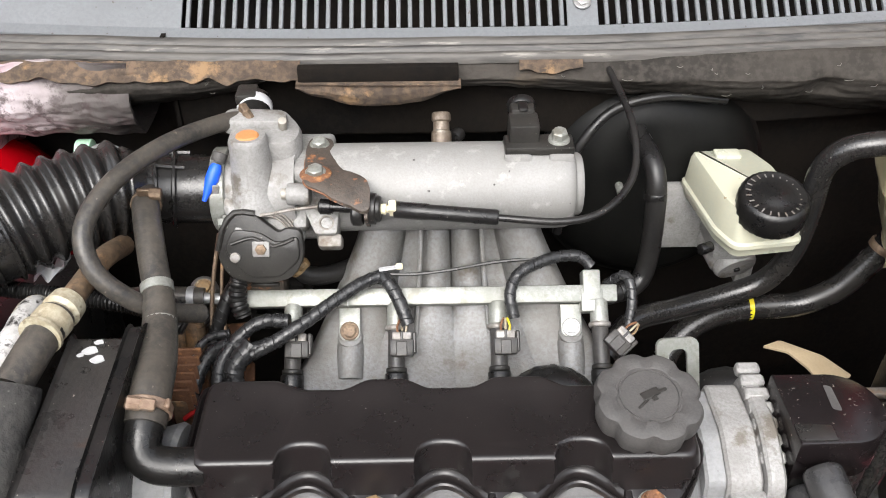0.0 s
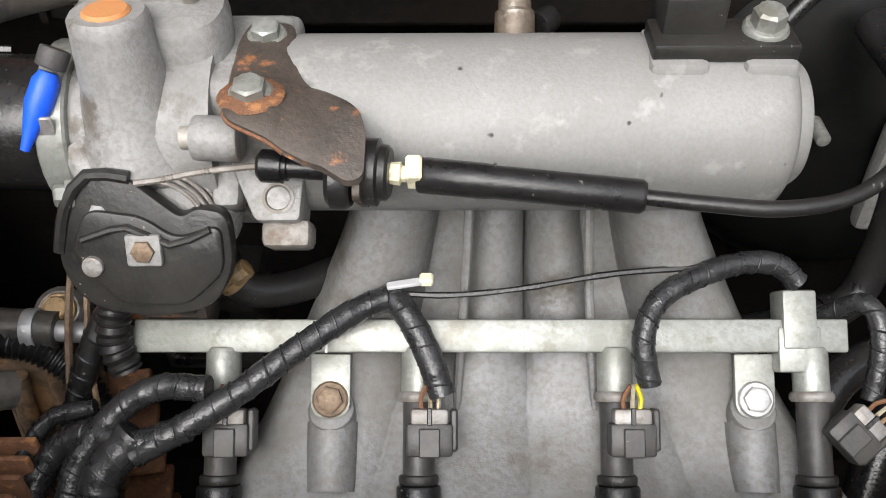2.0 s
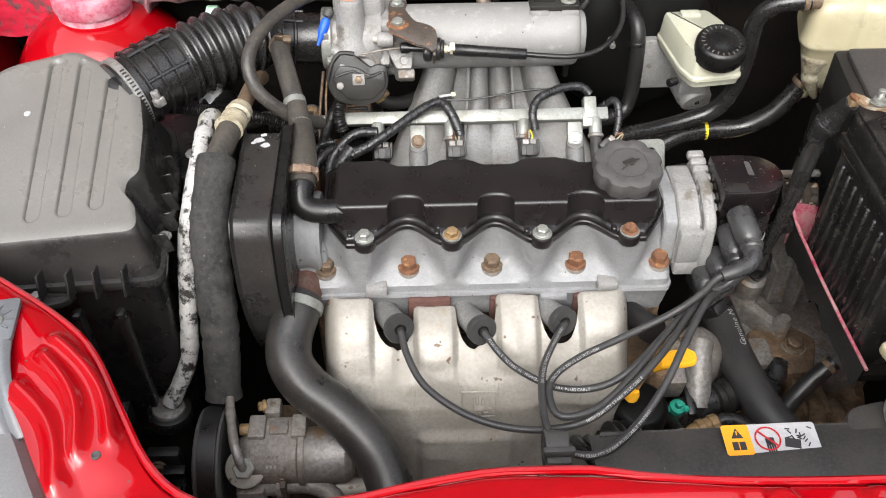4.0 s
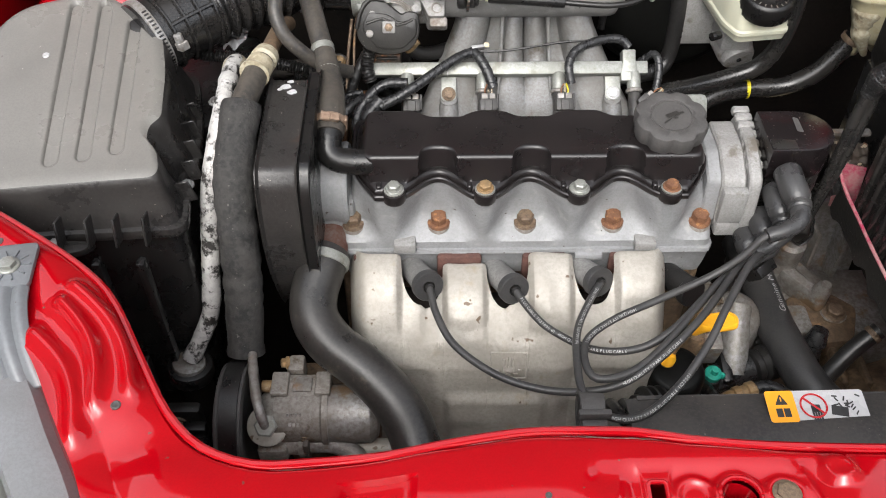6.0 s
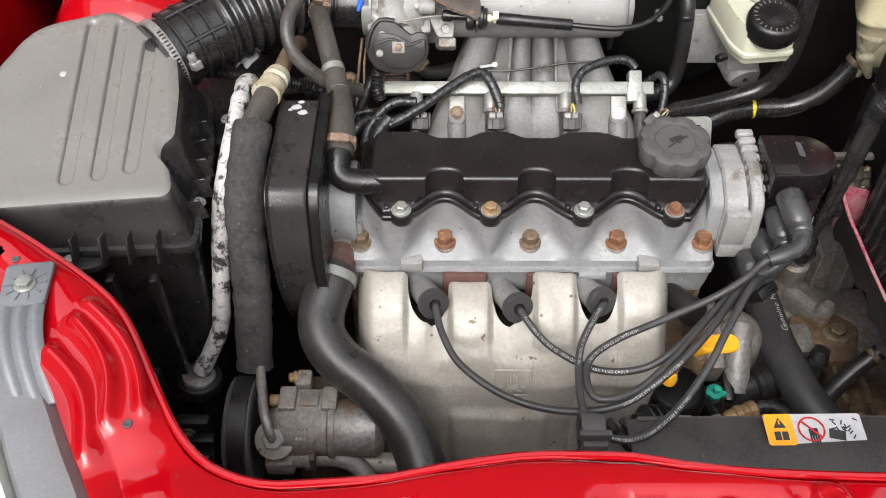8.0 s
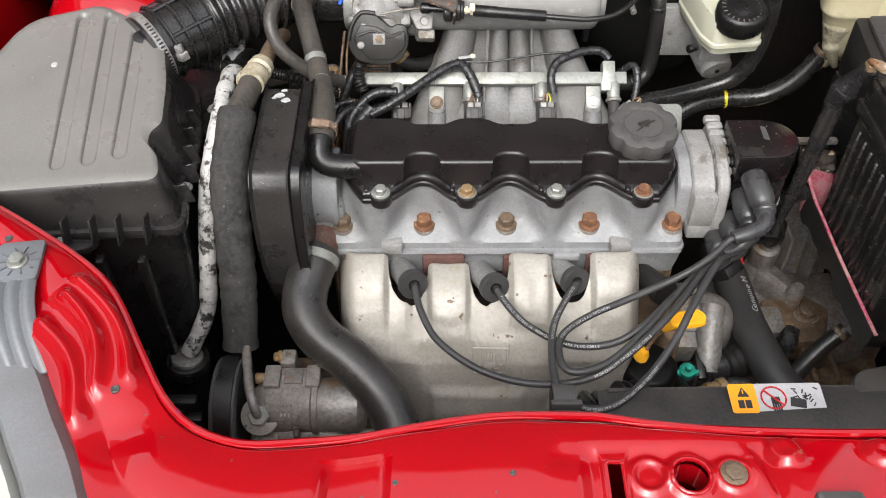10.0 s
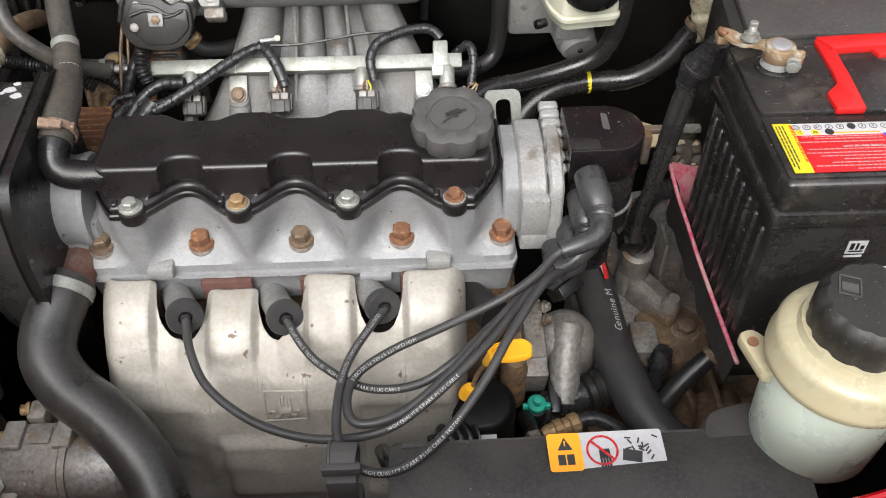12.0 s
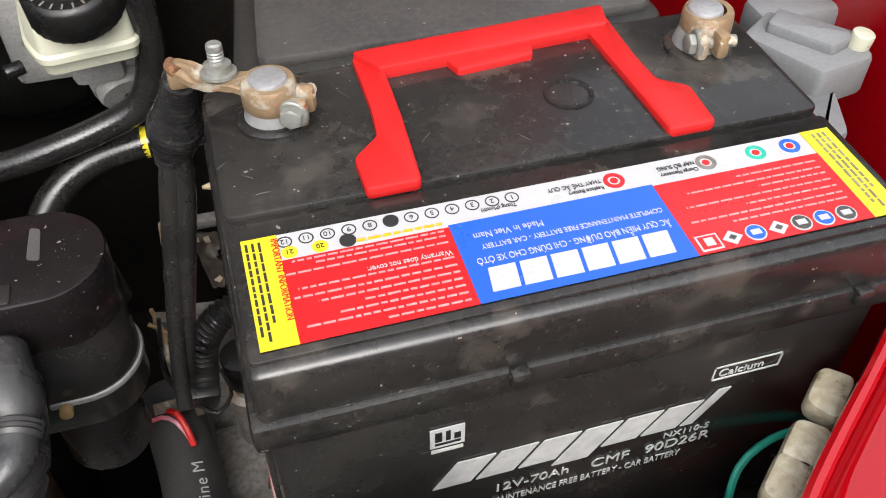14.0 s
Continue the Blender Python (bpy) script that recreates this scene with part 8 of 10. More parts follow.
    band(g, (0.378, 0.345, 0.8775), (0.9, 0.35, 0.7), 0.0100, 0.006, RUSTDARK)
    part("black_plug", lathe((0.352, 0.392, 0.828), (0.344, 0.380, 0.785), [(0, 0.009), (0.4, 0.013), (0.5, 0.010), (1, 0.014)], 16), TAPE, g)
    v = thing("drain_valve", (0.212, 0.328, 0.78), "teal plastic tap on a black pipe union", "tap")
    part("wing", lathe((0.212, 0.329, 0.826), (0.212, 0.327, 0.838), [(0, 0.008), (0.3, 0.0095), (0.8, 0.009), (1, 0.006)], 16), TEAL, v)
    part("wing_bar", box(0.198, 0.226, 0.324, 0.330, 0.826, 0.834, 0.0025), TEAL, v)
    part("knob", cyl((0.212, 0.326, 0.836), (0.212, 0.325, 0.845), 0.004), TEAL, v)
    part("union", cyl((0.213, 0.330, 0.79), (0.212, 0.329, 0.827), 0.011), BLACK, v)
    part("elbow_pipe", tube([(0.200, 0.322, 0.822), (0.203, 0.306, 0.830), (0.2045, 0.290, 0.836)], 0.0078, seg=14), BLACK, v)
    nut = part("union_nut", lathe((0.2035, 0.292, 0.835), (0.2075, 0.276, 0.838), [(0, 0.0080), (0.1, 0.0098), (0.55, 0.0098), (0.6, 0.0085), (1, 0.0080)], 6), GEARBOX, v, "worn steel union nut")
    part("copper_end", lathe((0.2072, 0.277, 0.838), (0.2092, 0.269, 0.8395), [(0, 0.0074), (0.3, 0.0082), (0.9, 0.0080), (1, 0.0060)], 18), BRASS, nut, "copper pipe end")
    part("black_pipe", tube([(0.214, 0.336, 0.805), (0.238, 0.345, 0.808), (0.262, 0.352, 0.810), (0.288, 0.360, 0.812)], 0.0160, seg=18), TAPE, v)
    part("pipe_rib", lathe((0.264, 0.352, 0.810), (0.292, 0.361, 0.812), [(0, 0.016), (0.1, 0.020), (0.3, 0.020), (0.4, 0.017), (0.55, 0.021), (0.9, 0.021), (1, 0.018)], 24), RUBBER, v)
    joint = part("brass_joint", lathe((0.2120, 0.2875, 0.842), (0.2480, 0.2985, 0.846), [(0, 0.0052), (0.12, 0.0075), (0.3, 0.0078), (0.34, 0.0095), (0.52, 0.0095), (0.56, 0.0080), (0.70, 0.0080), (0.74, 0.0098), (0.94, 0.0098), (1, 0.0070)], 14), BRASS, v, angle=25)
    part("joint_hose", tube([(0.2470, 0.2982, 0.846), (0.262, 0.300, 0.847), (0.280, 0.293, 0.842), (0.30, 0.278, 0.83)], 0.0072, seg=14), TAPE, joint)
    c = thing("rubber_gaiter", (0.128, 0.268, 0.85), "black rubber bellows gaiter beside the oil filter", "gaiter")
    for k in range(4):
        shared("gaiter_fold", lambda: lathe((-0.002, 0, 0), (0.004, 0, 0), [(0, 0.010), (0.3, 0.0165), (0.6, 0.0175), (1, 0.011)], 28), "fold", RUBBER, c, Matrix.Translation((0.118 + 0.0085 * k, 0.262 + 0.002 * k, 0.875 - 0.002 * k)) @ pose(0, 0, 0, 0, 15, 20))
    part("core", tube([(0.108, 0.258, 0.877), (0.130, 0.266, 0.873), (0.155, 0.272, 0.865)], 0.0105, seg=16), RUBBER, c)
    # lifting eye
    e = thing("lifting_eye", (0.19, 0.53, 1.0), "zinc-plated lifting eye plate with a long slot", "lifting eye")
    m = Matrix.Translation((0.1885, 0.528, 1.034)) @ pose(0, 0, 0, 62, 0, 8)
    outer = rounded([(-0.0165, -0.045), (0.0165, -0.045), (0.0175, 0.020), (-0.0175, 0.022)], [0.002, 0.002, 0.008, 0.008], 6)
    hole = rounded([(-0.0075, -0.016), (0.0075, -0.016), (0.0075, 0.012), (-0.0075, 0.012)], 0.007, 6)
    rows = [[(p.x, p.y, z) for p in (outer if o else hole)] for o, z in ((1, -0.0015), (1, 0.0015), (0, 0.0015), (0, -0.0015), (1, -0.0015))]
    b = loft(rows, caps=False)
    b.transform(m)
    part("plate", b, ZINC, e)
    # the elbow of the coolant bridge at the back of the head
    c = thing("coolant_elbow", (0.09, 0.51, 0.97), "black rubber coolant elbow behind the valve cover", "hose")
    part("elbow", tube([(0.060, 0.500, 1.0), (0.070, 0.505, 1.018), (0.088, 0.510, 1.024), (0.106, 0.506, 1.012), (0.112, 0.50, 0.98)], 0.0215, seg=22), BLACK, c)
    h = thing("rear_hose", (0.24, 0.52, 0.96), "black rubber hose behind the distributor", "hose")
    part("hose", tube([(0.200, 0.515, 0.955), (0.225, 0.535, 0.985), (0.250, 0.535, 0.985), (0.262, 0.52, 0.95)], 0.022, seg=20), RUBBER, h)
    p = thing("cardboard_scrap", (0.35, 0.66, 0.90), "torn piece of pale cardboard in the bay", "cardboard")
    part("sheet", slab(rounded([(0.331, 0.679), (0.351, 0.687), (0.387, 0.664), (0.406, 0.636), (0.388, 0.629), (0.372, 0.627), (0.366, 0.648), (0.354, 0.670)], 0.003), 0.900, 0.903, 0.0005), mat("pale_cardboard", (0.58, 0.46, 0.30), 0.8, 0, (0.48, 0.37, 0.23), 0.5, 30), p)


def fan_shroud():
    t = thing("fan_shroud", (0.20, 0.16, 0.88), "dusty black plastic fan shroud with a warning sticker", "fan shroud")
    def fn(u, v):
        x = 0.075 + 0.30 * u
        y = 0.115 + 0.085 * v
        z = 0.978 + 0.010 * math.sin(v * 3.1) - 0.03 * max(0, 0.15 - u) - (0.015 if v < 0.25 else 0)
        return Vector((x, y, z + 0.004 * u))
    part("top", sheet(fn, 60, 24, 0.004), SHROUD, t)
    part("back_face", sheet(lambda u, v: Vector((0.085 + 0.27 * u, 0.200 - 0.008 * v, 0.979 - 0.10 * v + 0.004 * u)), 20, 8, 0.004, down=(0, -1, 0)), SHROUD, t)
    part("arm", tube([(0.112, 0.176, 0.968), (0.18, 0.190, 0.972), (0.26, 0.192, 0.974), (0.325, 0.198, 0.974), (0.348, 0.192, 0.968)], 0.0065, seg=12), SHROUD, t)
    part("end_hood", slab(rounded([(0.305, 0.175), (0.37, 0.165), (0.40, 0.19), (0.36, 0.225), (0.315, 0.215)], 0.015), 0.955, 0.985, 0.005), SHROUD, t)
    for k in range(3):
        part("shaft_rib", tube([(0.068 + 0.012 * k, 0.215, 0.945), (0.074 + 0.012 * k, 0.195, 0.955), (0.085 + 0.012 * k, 0.18, 0.95)], 0.006, seg=10), BLACK, t)
    # the sticker, laid on the shroud
    s = thing("warning_sticker", (0.23, 0.18, 0.99), "orange and white fan warning sticker on the shroud", "sticker")
    m = Matrix.Translation((0.2335, 0.1800, 0.9905)) @ pose(0, 0, 0, 6, 0, 1)
    def flat(x0, x1, y0, y1, h, name, material, r=0.0):
        return part(name, slab(rounded([(x0, y0), (x1, y0), (x1, y1), (x0, y1)], r or 0.0004, 4), h, h + 0.0003, 0, None, m), material, s)
    flat(-0.0425, 0.0425, -0.0148, 0.0148, 0, "white_field", L_WHITE, 0.003)
    flat(-0.0425, -0.0180, -0.0148, 0.0148, 0.0003, "orange_field", L_ORANGE, 0.003)
    tri = [(-0.0355, 0.0015), (-0.0245, 0.0015), (-0.030, 0.0115)]
    part("warning_triangle", slab(rounded(tri, 0.001), 0.0006, 0.0009, 0, None, m), L_BLACK, s)
    flat(-0.0305, -0.0295, 0.0045, 0.0085, 0.0009, "exclamation_mark", L_ORANGE)
    b = bmesh.new()
    for x0, x1, y0, y1 in ((-0.036, -0.0305, -0.010, -0.002), (-0.0295, -0.024, -0.010, -0.002)):
        b = box(x0, x1, y0, y1, 0.0006, 0.0009, 0, 1, b, m)
    part("book_mark", b, L_BLACK, s)
    ring = [(p.x, p.y) for p in [Vector((0.0118 * math.cos(a), 0.0118 * math.sin(a))) for a in (2 * math.pi * j / 40 for j in range(40))]]
    g = loft([[(x * q - 0.003, y * q, 0.0006 + (0.0003 if j in (1, 2) else 0)) for x, y in ring] for j, q in enumerate((1, 1, 0.86, 0.86))], caps=False)
    g = box(-0.0110, 0.0110, -0.0009, 0.0009, 0.0006, 0.0010, 0, 1, g, Matrix.Translation((-0.003, 0, 0)) @ pose(0, 0, 0, 0, 0, 135))
    g.transform(m)
    part("ban_ring", g, L_RED, s)
    g = box(-0.0050, 0.0020, -0.0060, 0.0010, 0.0005, 0.0008, 0.0)
    for j in range(4):
        g = box(-0.0056 + 0.0021 * j, -0.0040 + 0.0021 * j, 0.0, 0.0064 - abs(j - 1.4) * 0.8, 0.0005, 0.0008, 0, 1, g)
    g.transform(m)
    part("glove_mark", g, L_BLACK, s)
    g = bmesh.new()
    random.seed(11)
    for j in range(16):
        g = box(-0.0022, 0.0022, -0.0006, 0.0006, 0.0005, 0.0008, 0, 1, g, Matrix.Translation((0.026 + random.uniform(-0.010, 0.011), random.uniform(-0.009, 0.009), 0)) @ pose(0, 0, 0, 0, 0, random.uniform(0, 180)))
    g = box(0.012, 0.026, -0.006, 0.003, 0.0005, 0.0008, 0, 1, g, pose(0.0, 0, 0, 0, 0, -12))
    g.transform(m)
    part("fan_mark", g, L_BLACK, s)


def brake_parts():
    t = thing("brake_fluid_reservoir", (0.275, 0.68, 1.03), "milky yellowed brake fluid reservoir with a black ribbed cap", "brake reservoir")
    top = [Vector(p) for p in rounded([(0.236, 0.745), (0.297, 0.749), (0.312, 0.716), (0.319, 0.642), (0.258, 0.634), (0.247, 0.660)], 0.008)][::-1]
    def tank(z, g, k=0.0):
        return [(p.x, p.y, z) for p in grown([q.lerp(Vector((0.285, 0.690)), k) for q in top], g)]
    part("tank", loft([tank(1.050, -0.006, 0.06), tank(1.053, 0, 0.05), tank(1.060, 0.0005, 0.03), tank(1.062, 0.0022, 0.03), tank(1.066, 0.0022, 0.03), tank(1.068, 0, 0.03), tank(1.092, -0.0015, 0.04), tank(1.097, -0.0035, 0.04), tank(1.0995, -0.008, 0.04)]), CREAM2, t)
    part("pad", box(0.258, 0.282, 0.722, 0.736, 1.096, 1.103, 0.002), CREAM2, t)
    part("cap", lathe((0.287, 0.652, 1.088), (0.286, 0.646, 1.1125), [(0, 0.029), (0.1, 0.0305), (0.8, 0.0300), (0.95, 0.028), (1, 0.0255), (0.95, 0.020), (0.95, 0.012), (1.02, 0.009), (1.02, 0.001)], 60, None, 30, 0.02), BLACK, t, "black ribbed screw cap")
    b = bmesh.new()
    for k in range(22):
        a = k / 22 * 2 * math.pi
        b = box(-0.0006, 0.0006, -0.0022, 0.0022, 0.0, 0.0004, 0, 1, b, Matrix.Translation((0.286, 0.646, 1.1120)) @ pose(0, 0, 0, 13, 0, 0) @ pose(0.0225 * math.cos(a), 0.0225 * math.sin(a), 0, 0, 0, math.degrees(a) + 90))
    part("cap_print", b, GEARBOX, t)
    part("nipple", cyl((0.243, 0.650, 1.055), (0.232, 0.645, 1.055), 0.005), BLACK, t)
    m = thing("master_cylinder", (0.26, 0.69, 0.98), "grey cast brake master cylinder below its reservoir", "master cylinder")
    part("barrel", cyl((0.272, 0.78, 1.015), (0.293, 0.712, 0.988), 0.023, None, 28), ALU, m)
    part("end_disc", lathe((0.2925, 0.714, 0.989), (0.295, 0.704, 0.984), [(0, 0.0215), (0.7, 0.0210), (1, 0.0190)], 32), ALU, m)
    part("end_pip", cyl((0.295, 0.7045, 0.9845), (0.2955, 0.702, 0.983), 0.003), BLACK, m)
    part("saddle", box(0.262, 0.300, 0.690, 0.750, 1.005, 1.058, 0.006), ALU, m)
    part("flange", box(0.215, 0.30, 0.735, 0.75, 0.985, 1.06, 0.006), ALU, m)
    part("foot", box(0.300, 0.318, 0.715, 0.740, 0.955, 0.985, 0.004), ALU, m)
    b = thing("brake_booster", (0.22, 0.78, 0.98), "black round brake servo on the bulkhead", "brake servo")
    part("drum", lathe((0.215, 0.815, 1.04), (0.215, 0.752, 1.05), [(0, 0.105), (0.4, 0.107), (0.5, 0.112), (0.6, 0.108), (0.85, 0.095), (1, 0.06)], 56), CANBLACK, b)
    part("crimp_ring", lathe((0.215, 0.790, 1.044), (0.215, 0.780, 1.0455), [(0, 0.110), (0.3, 0.1145), (0.7, 0.1145), (1, 0.110)], 56, caps=False), CANBLACK, b)
    for x, z in ((0.180, 1.052), (0.250, 1.052)):
        part("stud", cyl((x, 0.765, z), (x, 0.735, z), 0.004), ZINC, b)
    h = thing("heater_hose", (0.28, 0.65, 0.97), "black rubber hose from the expansion tank", "hose")
    part("hose", tube([(0.372, 0.638, 1.166), (0.356, 0.640, 1.164), (0.334, 0.645, 1.156), (0.321, 0.650, 1.134), (0.324, 0.656, 1.090), (0.322, 0.660, 1.040), (0.306, 0.664, 1.002), (0.270, 0.662, 0.986), (0.225, 0.652, 0.980), (0.178, 0.632, 0.982), (0.15, 0.60, 0.97)], 0.0105, seg=18), GLOSSHOSE, h)
    band(h, (0.366, 0.639, 1.1655), (1, 0, 0.1), 0.0110, 0.006, RUSTDARK)
    h = thing("coolant_hose", (0.32, 0.66, 0.93), "black rubber coolant hose with a yellow paint ring", "hose")
    p = [(0.418, 0.672, 1.045), (0.405, 0.671, 1.020), (0.380, 0.668, 0.988), (0.348, 0.669, 0.968), (0.301, 0.670, 0.963), (0.256, 0.660, 0.958), (0.222, 0.640, 0.938), (0.20, 0.60, 0.90)]
    part("hose", tube(p, 0.0118, seg=18), GLOSSHOSE, h)
    part("yellow_ring", lathe((0.299, 0.6702, 0.963), (0.3035, 0.6702, 0.963), [(0, 0.0121), (1, 0.0121)], 20, caps=False), L_YELLOW, h, "yellow paint ring")
    band(h, (0.412, 0.6716, 1.034), (0.4, 0, 1), 0.0125, 0.007, RUSTDARK)
    h = thing("vacuum_hose", (0.19, 0.68, 1.0), "black servo vacuum hose in an angle", "hose")
    part("hose", tube([(0.186, 0.74, 1.12), (0.196, 0.695, 1.105), (0.198, 0.680, 1.06), (0.196, 0.674, 1.015), (0.186, 0.666, 0.998), (0.160, 0.655, 0.996), (0.11, 0.64, 1.0)], 0.0092, seg=16), RUBBER, h)
    band(h, (0.197, 0.686, 1.085), (0.05, -0.3, -1), 0.0095, 0.006, BLACK, "hose_clamp")
    band(h, (0.172, 0.6600, 0.9965), (-1, -0.4, 0), 0.0095, 0.006, BLACK, "hose_clamp")
    h = thing("bulkhead_hose", (0.14, 0.74, 1.1), "black hose curving along the bulkhead", "hose")
    part("hose", tube([(0.118, 0.72, 1.02), (0.122, 0.728, 1.08), (0.138, 0.735, 1.115), (0.165, 0.745, 1.140), (0.21, 0.75, 1.150), (0.27, 0.76, 1.14)], 0.0045, seg=12), RUBBER, h)


def expansion_tank():
    t = thing("coolant_expansion_tank", (0.45, 0.67, 1.02), "yellowed translucent coolant expansion tank with a crusted foot", "expansion tank")
    lo = rounded([(0.392, 0.636), (0.56, 0.612), (0.58, 0.72), (0.42, 0.725)], 0.026, 8)
    hi = rounded([(0.372, 0.628), (0.57, 0.602), (0.59, 0.715), (0.400, 0.722)], 0.026, 8)
    pairs = list(zip(lo, hi))
    steps = [max(1, math.ceil((pairs[i][1] - pairs[i - 1][1]).length / 0.004)) for i in range(len(pairs))]
    lo = [pairs[i - 1][0].lerp(pairs[i][0], (q + 1) / steps[i]) for i in range(len(pairs)) for q in range(steps[i])]
    hi = [pairs[i - 1][1].lerp(pairs[i][1], (q + 1) / steps[i]) for i in range(len(pairs)) for q in range(steps[i])]
    mid = Vector((0.475, 0.668))
    def ring(k, z, d=0.0):
        """One level of the tank, its front wall pressed in along two upright furrows."""
        out = []
        for a, b in zip(lo, hi):
            p = a.lerp(b, k)
            p = p + (mid - p).normalized() * d
            furrow = sum(math.exp(-((p.x - c) / 0.006) ** 2) for c in (0.437, 0.515)) if p.y < 0.655 else 0.0
            out.append((p.x, p.y + 0.0050 * furrow * min(1, max(0, (z - 1.05) / 0.02)) + 0.0012 * noise.noise(Vector((p.x * 30, p.y * 30, z * 30))), z - 0.0028 * furrow * max(0, (z - 1.158) / 0.01)))
        return out
    levels = [(0, 1.040, 0.030), (0, 1.043, 0.016), (0.05, 1.050, 0.006), (0.12, 1.060, 0.001), (0.35, 1.078, 0), (0.7, 1.098, 0), (0.85, 1.106, 0), (0.9, 1.1085, -0.002), (0.95, 1.112, -0.002), (1, 1.1145, 0), (1, 1.130, 0.0005), (1, 1.146, 0.002), (1, 1.155, 0.0045), (1, 1.1615, 0.009), (1, 1.1655, 0.016), (1, 1.1675, 0.026), (1, 1.168, 0.045)]
    tank = part("tank", loft([ring(*q) for q in levels]), CREAM, t, angle=60)
    part("top_step", slab(rounded([(0.462, 0.640), (0.56, 0.626), (0.575, 0.70), (0.468, 0.706)], 0.015), 1.165, 1.178, 0.005), CREAM, t)
    part("spout", cyl((0.384, 0.637, 1.164), (0.362, 0.638, 1.166), 0.0075), RUSTDARK, t, "rust-stained spout")
    part("outlet", lathe((0.425, 0.665, 1.055), (0.412, 0.672, 1.020), [(0, 0.022), (0.3, 0.018), (0.6, 0.012), (1, 0.011)], 20), CREAM, t)
    # the crusted foot that hangs from the front corner
    def crust(q):
        return max(0.0025, 0.0175 - 0.22 * q) * (1 + 0.25 * noise.noise(Vector((q * 120, 0, 0))))
    part("foot", tube([(0.404, 0.645, 1.092), (0.403, 0.643, 1.072), (0.408, 0.642, 1.050), (0.418, 0.645, 1.030)], crust, None, 18, 0.003, None, 0.25), DIRTYCREAM, tank, "crusted yellow foot")
    part("tail", tube([(0.418, 0.646, 1.072), (0.424, 0.650, 1.050), (0.432, 0.655, 1.030)], lambda q: max(0.003, 0.013 - 0.2 * q), None, 14, 0.003, None, 0.2), DIRTYCREAM, tank)
    part("dark_plug", cyl((0.545, 0.61, 1.135), (0.547, 0.60, 1.135), 0.010), ORANGE, t)


def power_steering_tank():
    t = thing("power_steering_reservoir", (0.388, 0.190, 1.0), "cream plastic steering fluid reservoir with a big black cap", "fluid reservoir")
    c = Vector((0.388, 0.192, 0))
    def a(z):
        return (c.x, c.y, z)
    part("body", lathe(a(0.98), a(1.074), [(0, 0.040), (0.08, 0.044), (0.6, 0.047), (1, 0.048)], 44), FLUID, t, "pale green fluid seen through the plastic")
    part("rim", lathe(a(1.070), a(1.102), [(0, 0.048), (0.04, 0.0525), (0.12, 0.0545), (0.30, 0.0548), (0.36, 0.0536), (0.75, 0.0528), (0.90, 0.0505), (1, 0.0445)], 64), CREAM, t)
    part("neck", lathe(a(1.098), a(1.108), [(0, 0.0445), (0.3, 0.041), (1, 0.039)], 44), CREAM, t)
    part("cap", lathe(a(1.103), a(1.136), [(0, 0.035), (0.1, 0.0365), (0.72, 0.0365), (0.9, 0.035), (1, 0.031), (0.99, 0.001)], 96, None, 12, 0.05), DUSTY, t, "black scalloped cap")
    g = lathe((0.408, 0.178, 1.1355), (0.408, 0.178, 1.1368), [(0, 0.0095), (1, 0.0095), (1, 0.0085), (0, 0.0085)], 30, None, caps=False)
    g = box(0.4005, 0.4155, 0.1774, 0.1786, 1.1355, 1.1366, 0, 1, g)
    g = box(0.4074, 0.4086, 0.170, 0.178, 1.1355, 1.1366, 0, 1, g)
    part("steering_wheel_mark", g, CAP, t)
    g = bmesh.new()
    for x0, x1, y0, y1 in ((-0.007, 0.007, 0.0075, 0.0085), (-0.007, 0.007, -0.0085, -0.0075), (-0.007, -0.006, -0.008, 0.008), (0.006, 0.007, -0.008, 0.008), (-0.005, 0.005, -0.005, 0.002)):
        g = box(x0, x1, y0, y1, 1.1355, 1.1366, 0, 1, g, Matrix.Translation((0.374, 0.204, 0)) @ pose(0, 0, 0, 0, 0, -20))
    part("booklet_mark", g, CAP, t)
    part("tab", slab(rounded([(0.326, 0.228), (0.338, 0.232), (0.352, 0.215), (0.346, 0.190), (0.334, 0.190)], 0.006), 1.052, 1.062, 0.002), CREAM, t)
    part("tab_bolt", cyl((0.3345, 0.219, 1.061), (0.3345, 0.2185, 1.0635), 0.004), RUST, t)
    part("foot", cyl(a(0.86), a(0.985), 0.03), DARK, t)


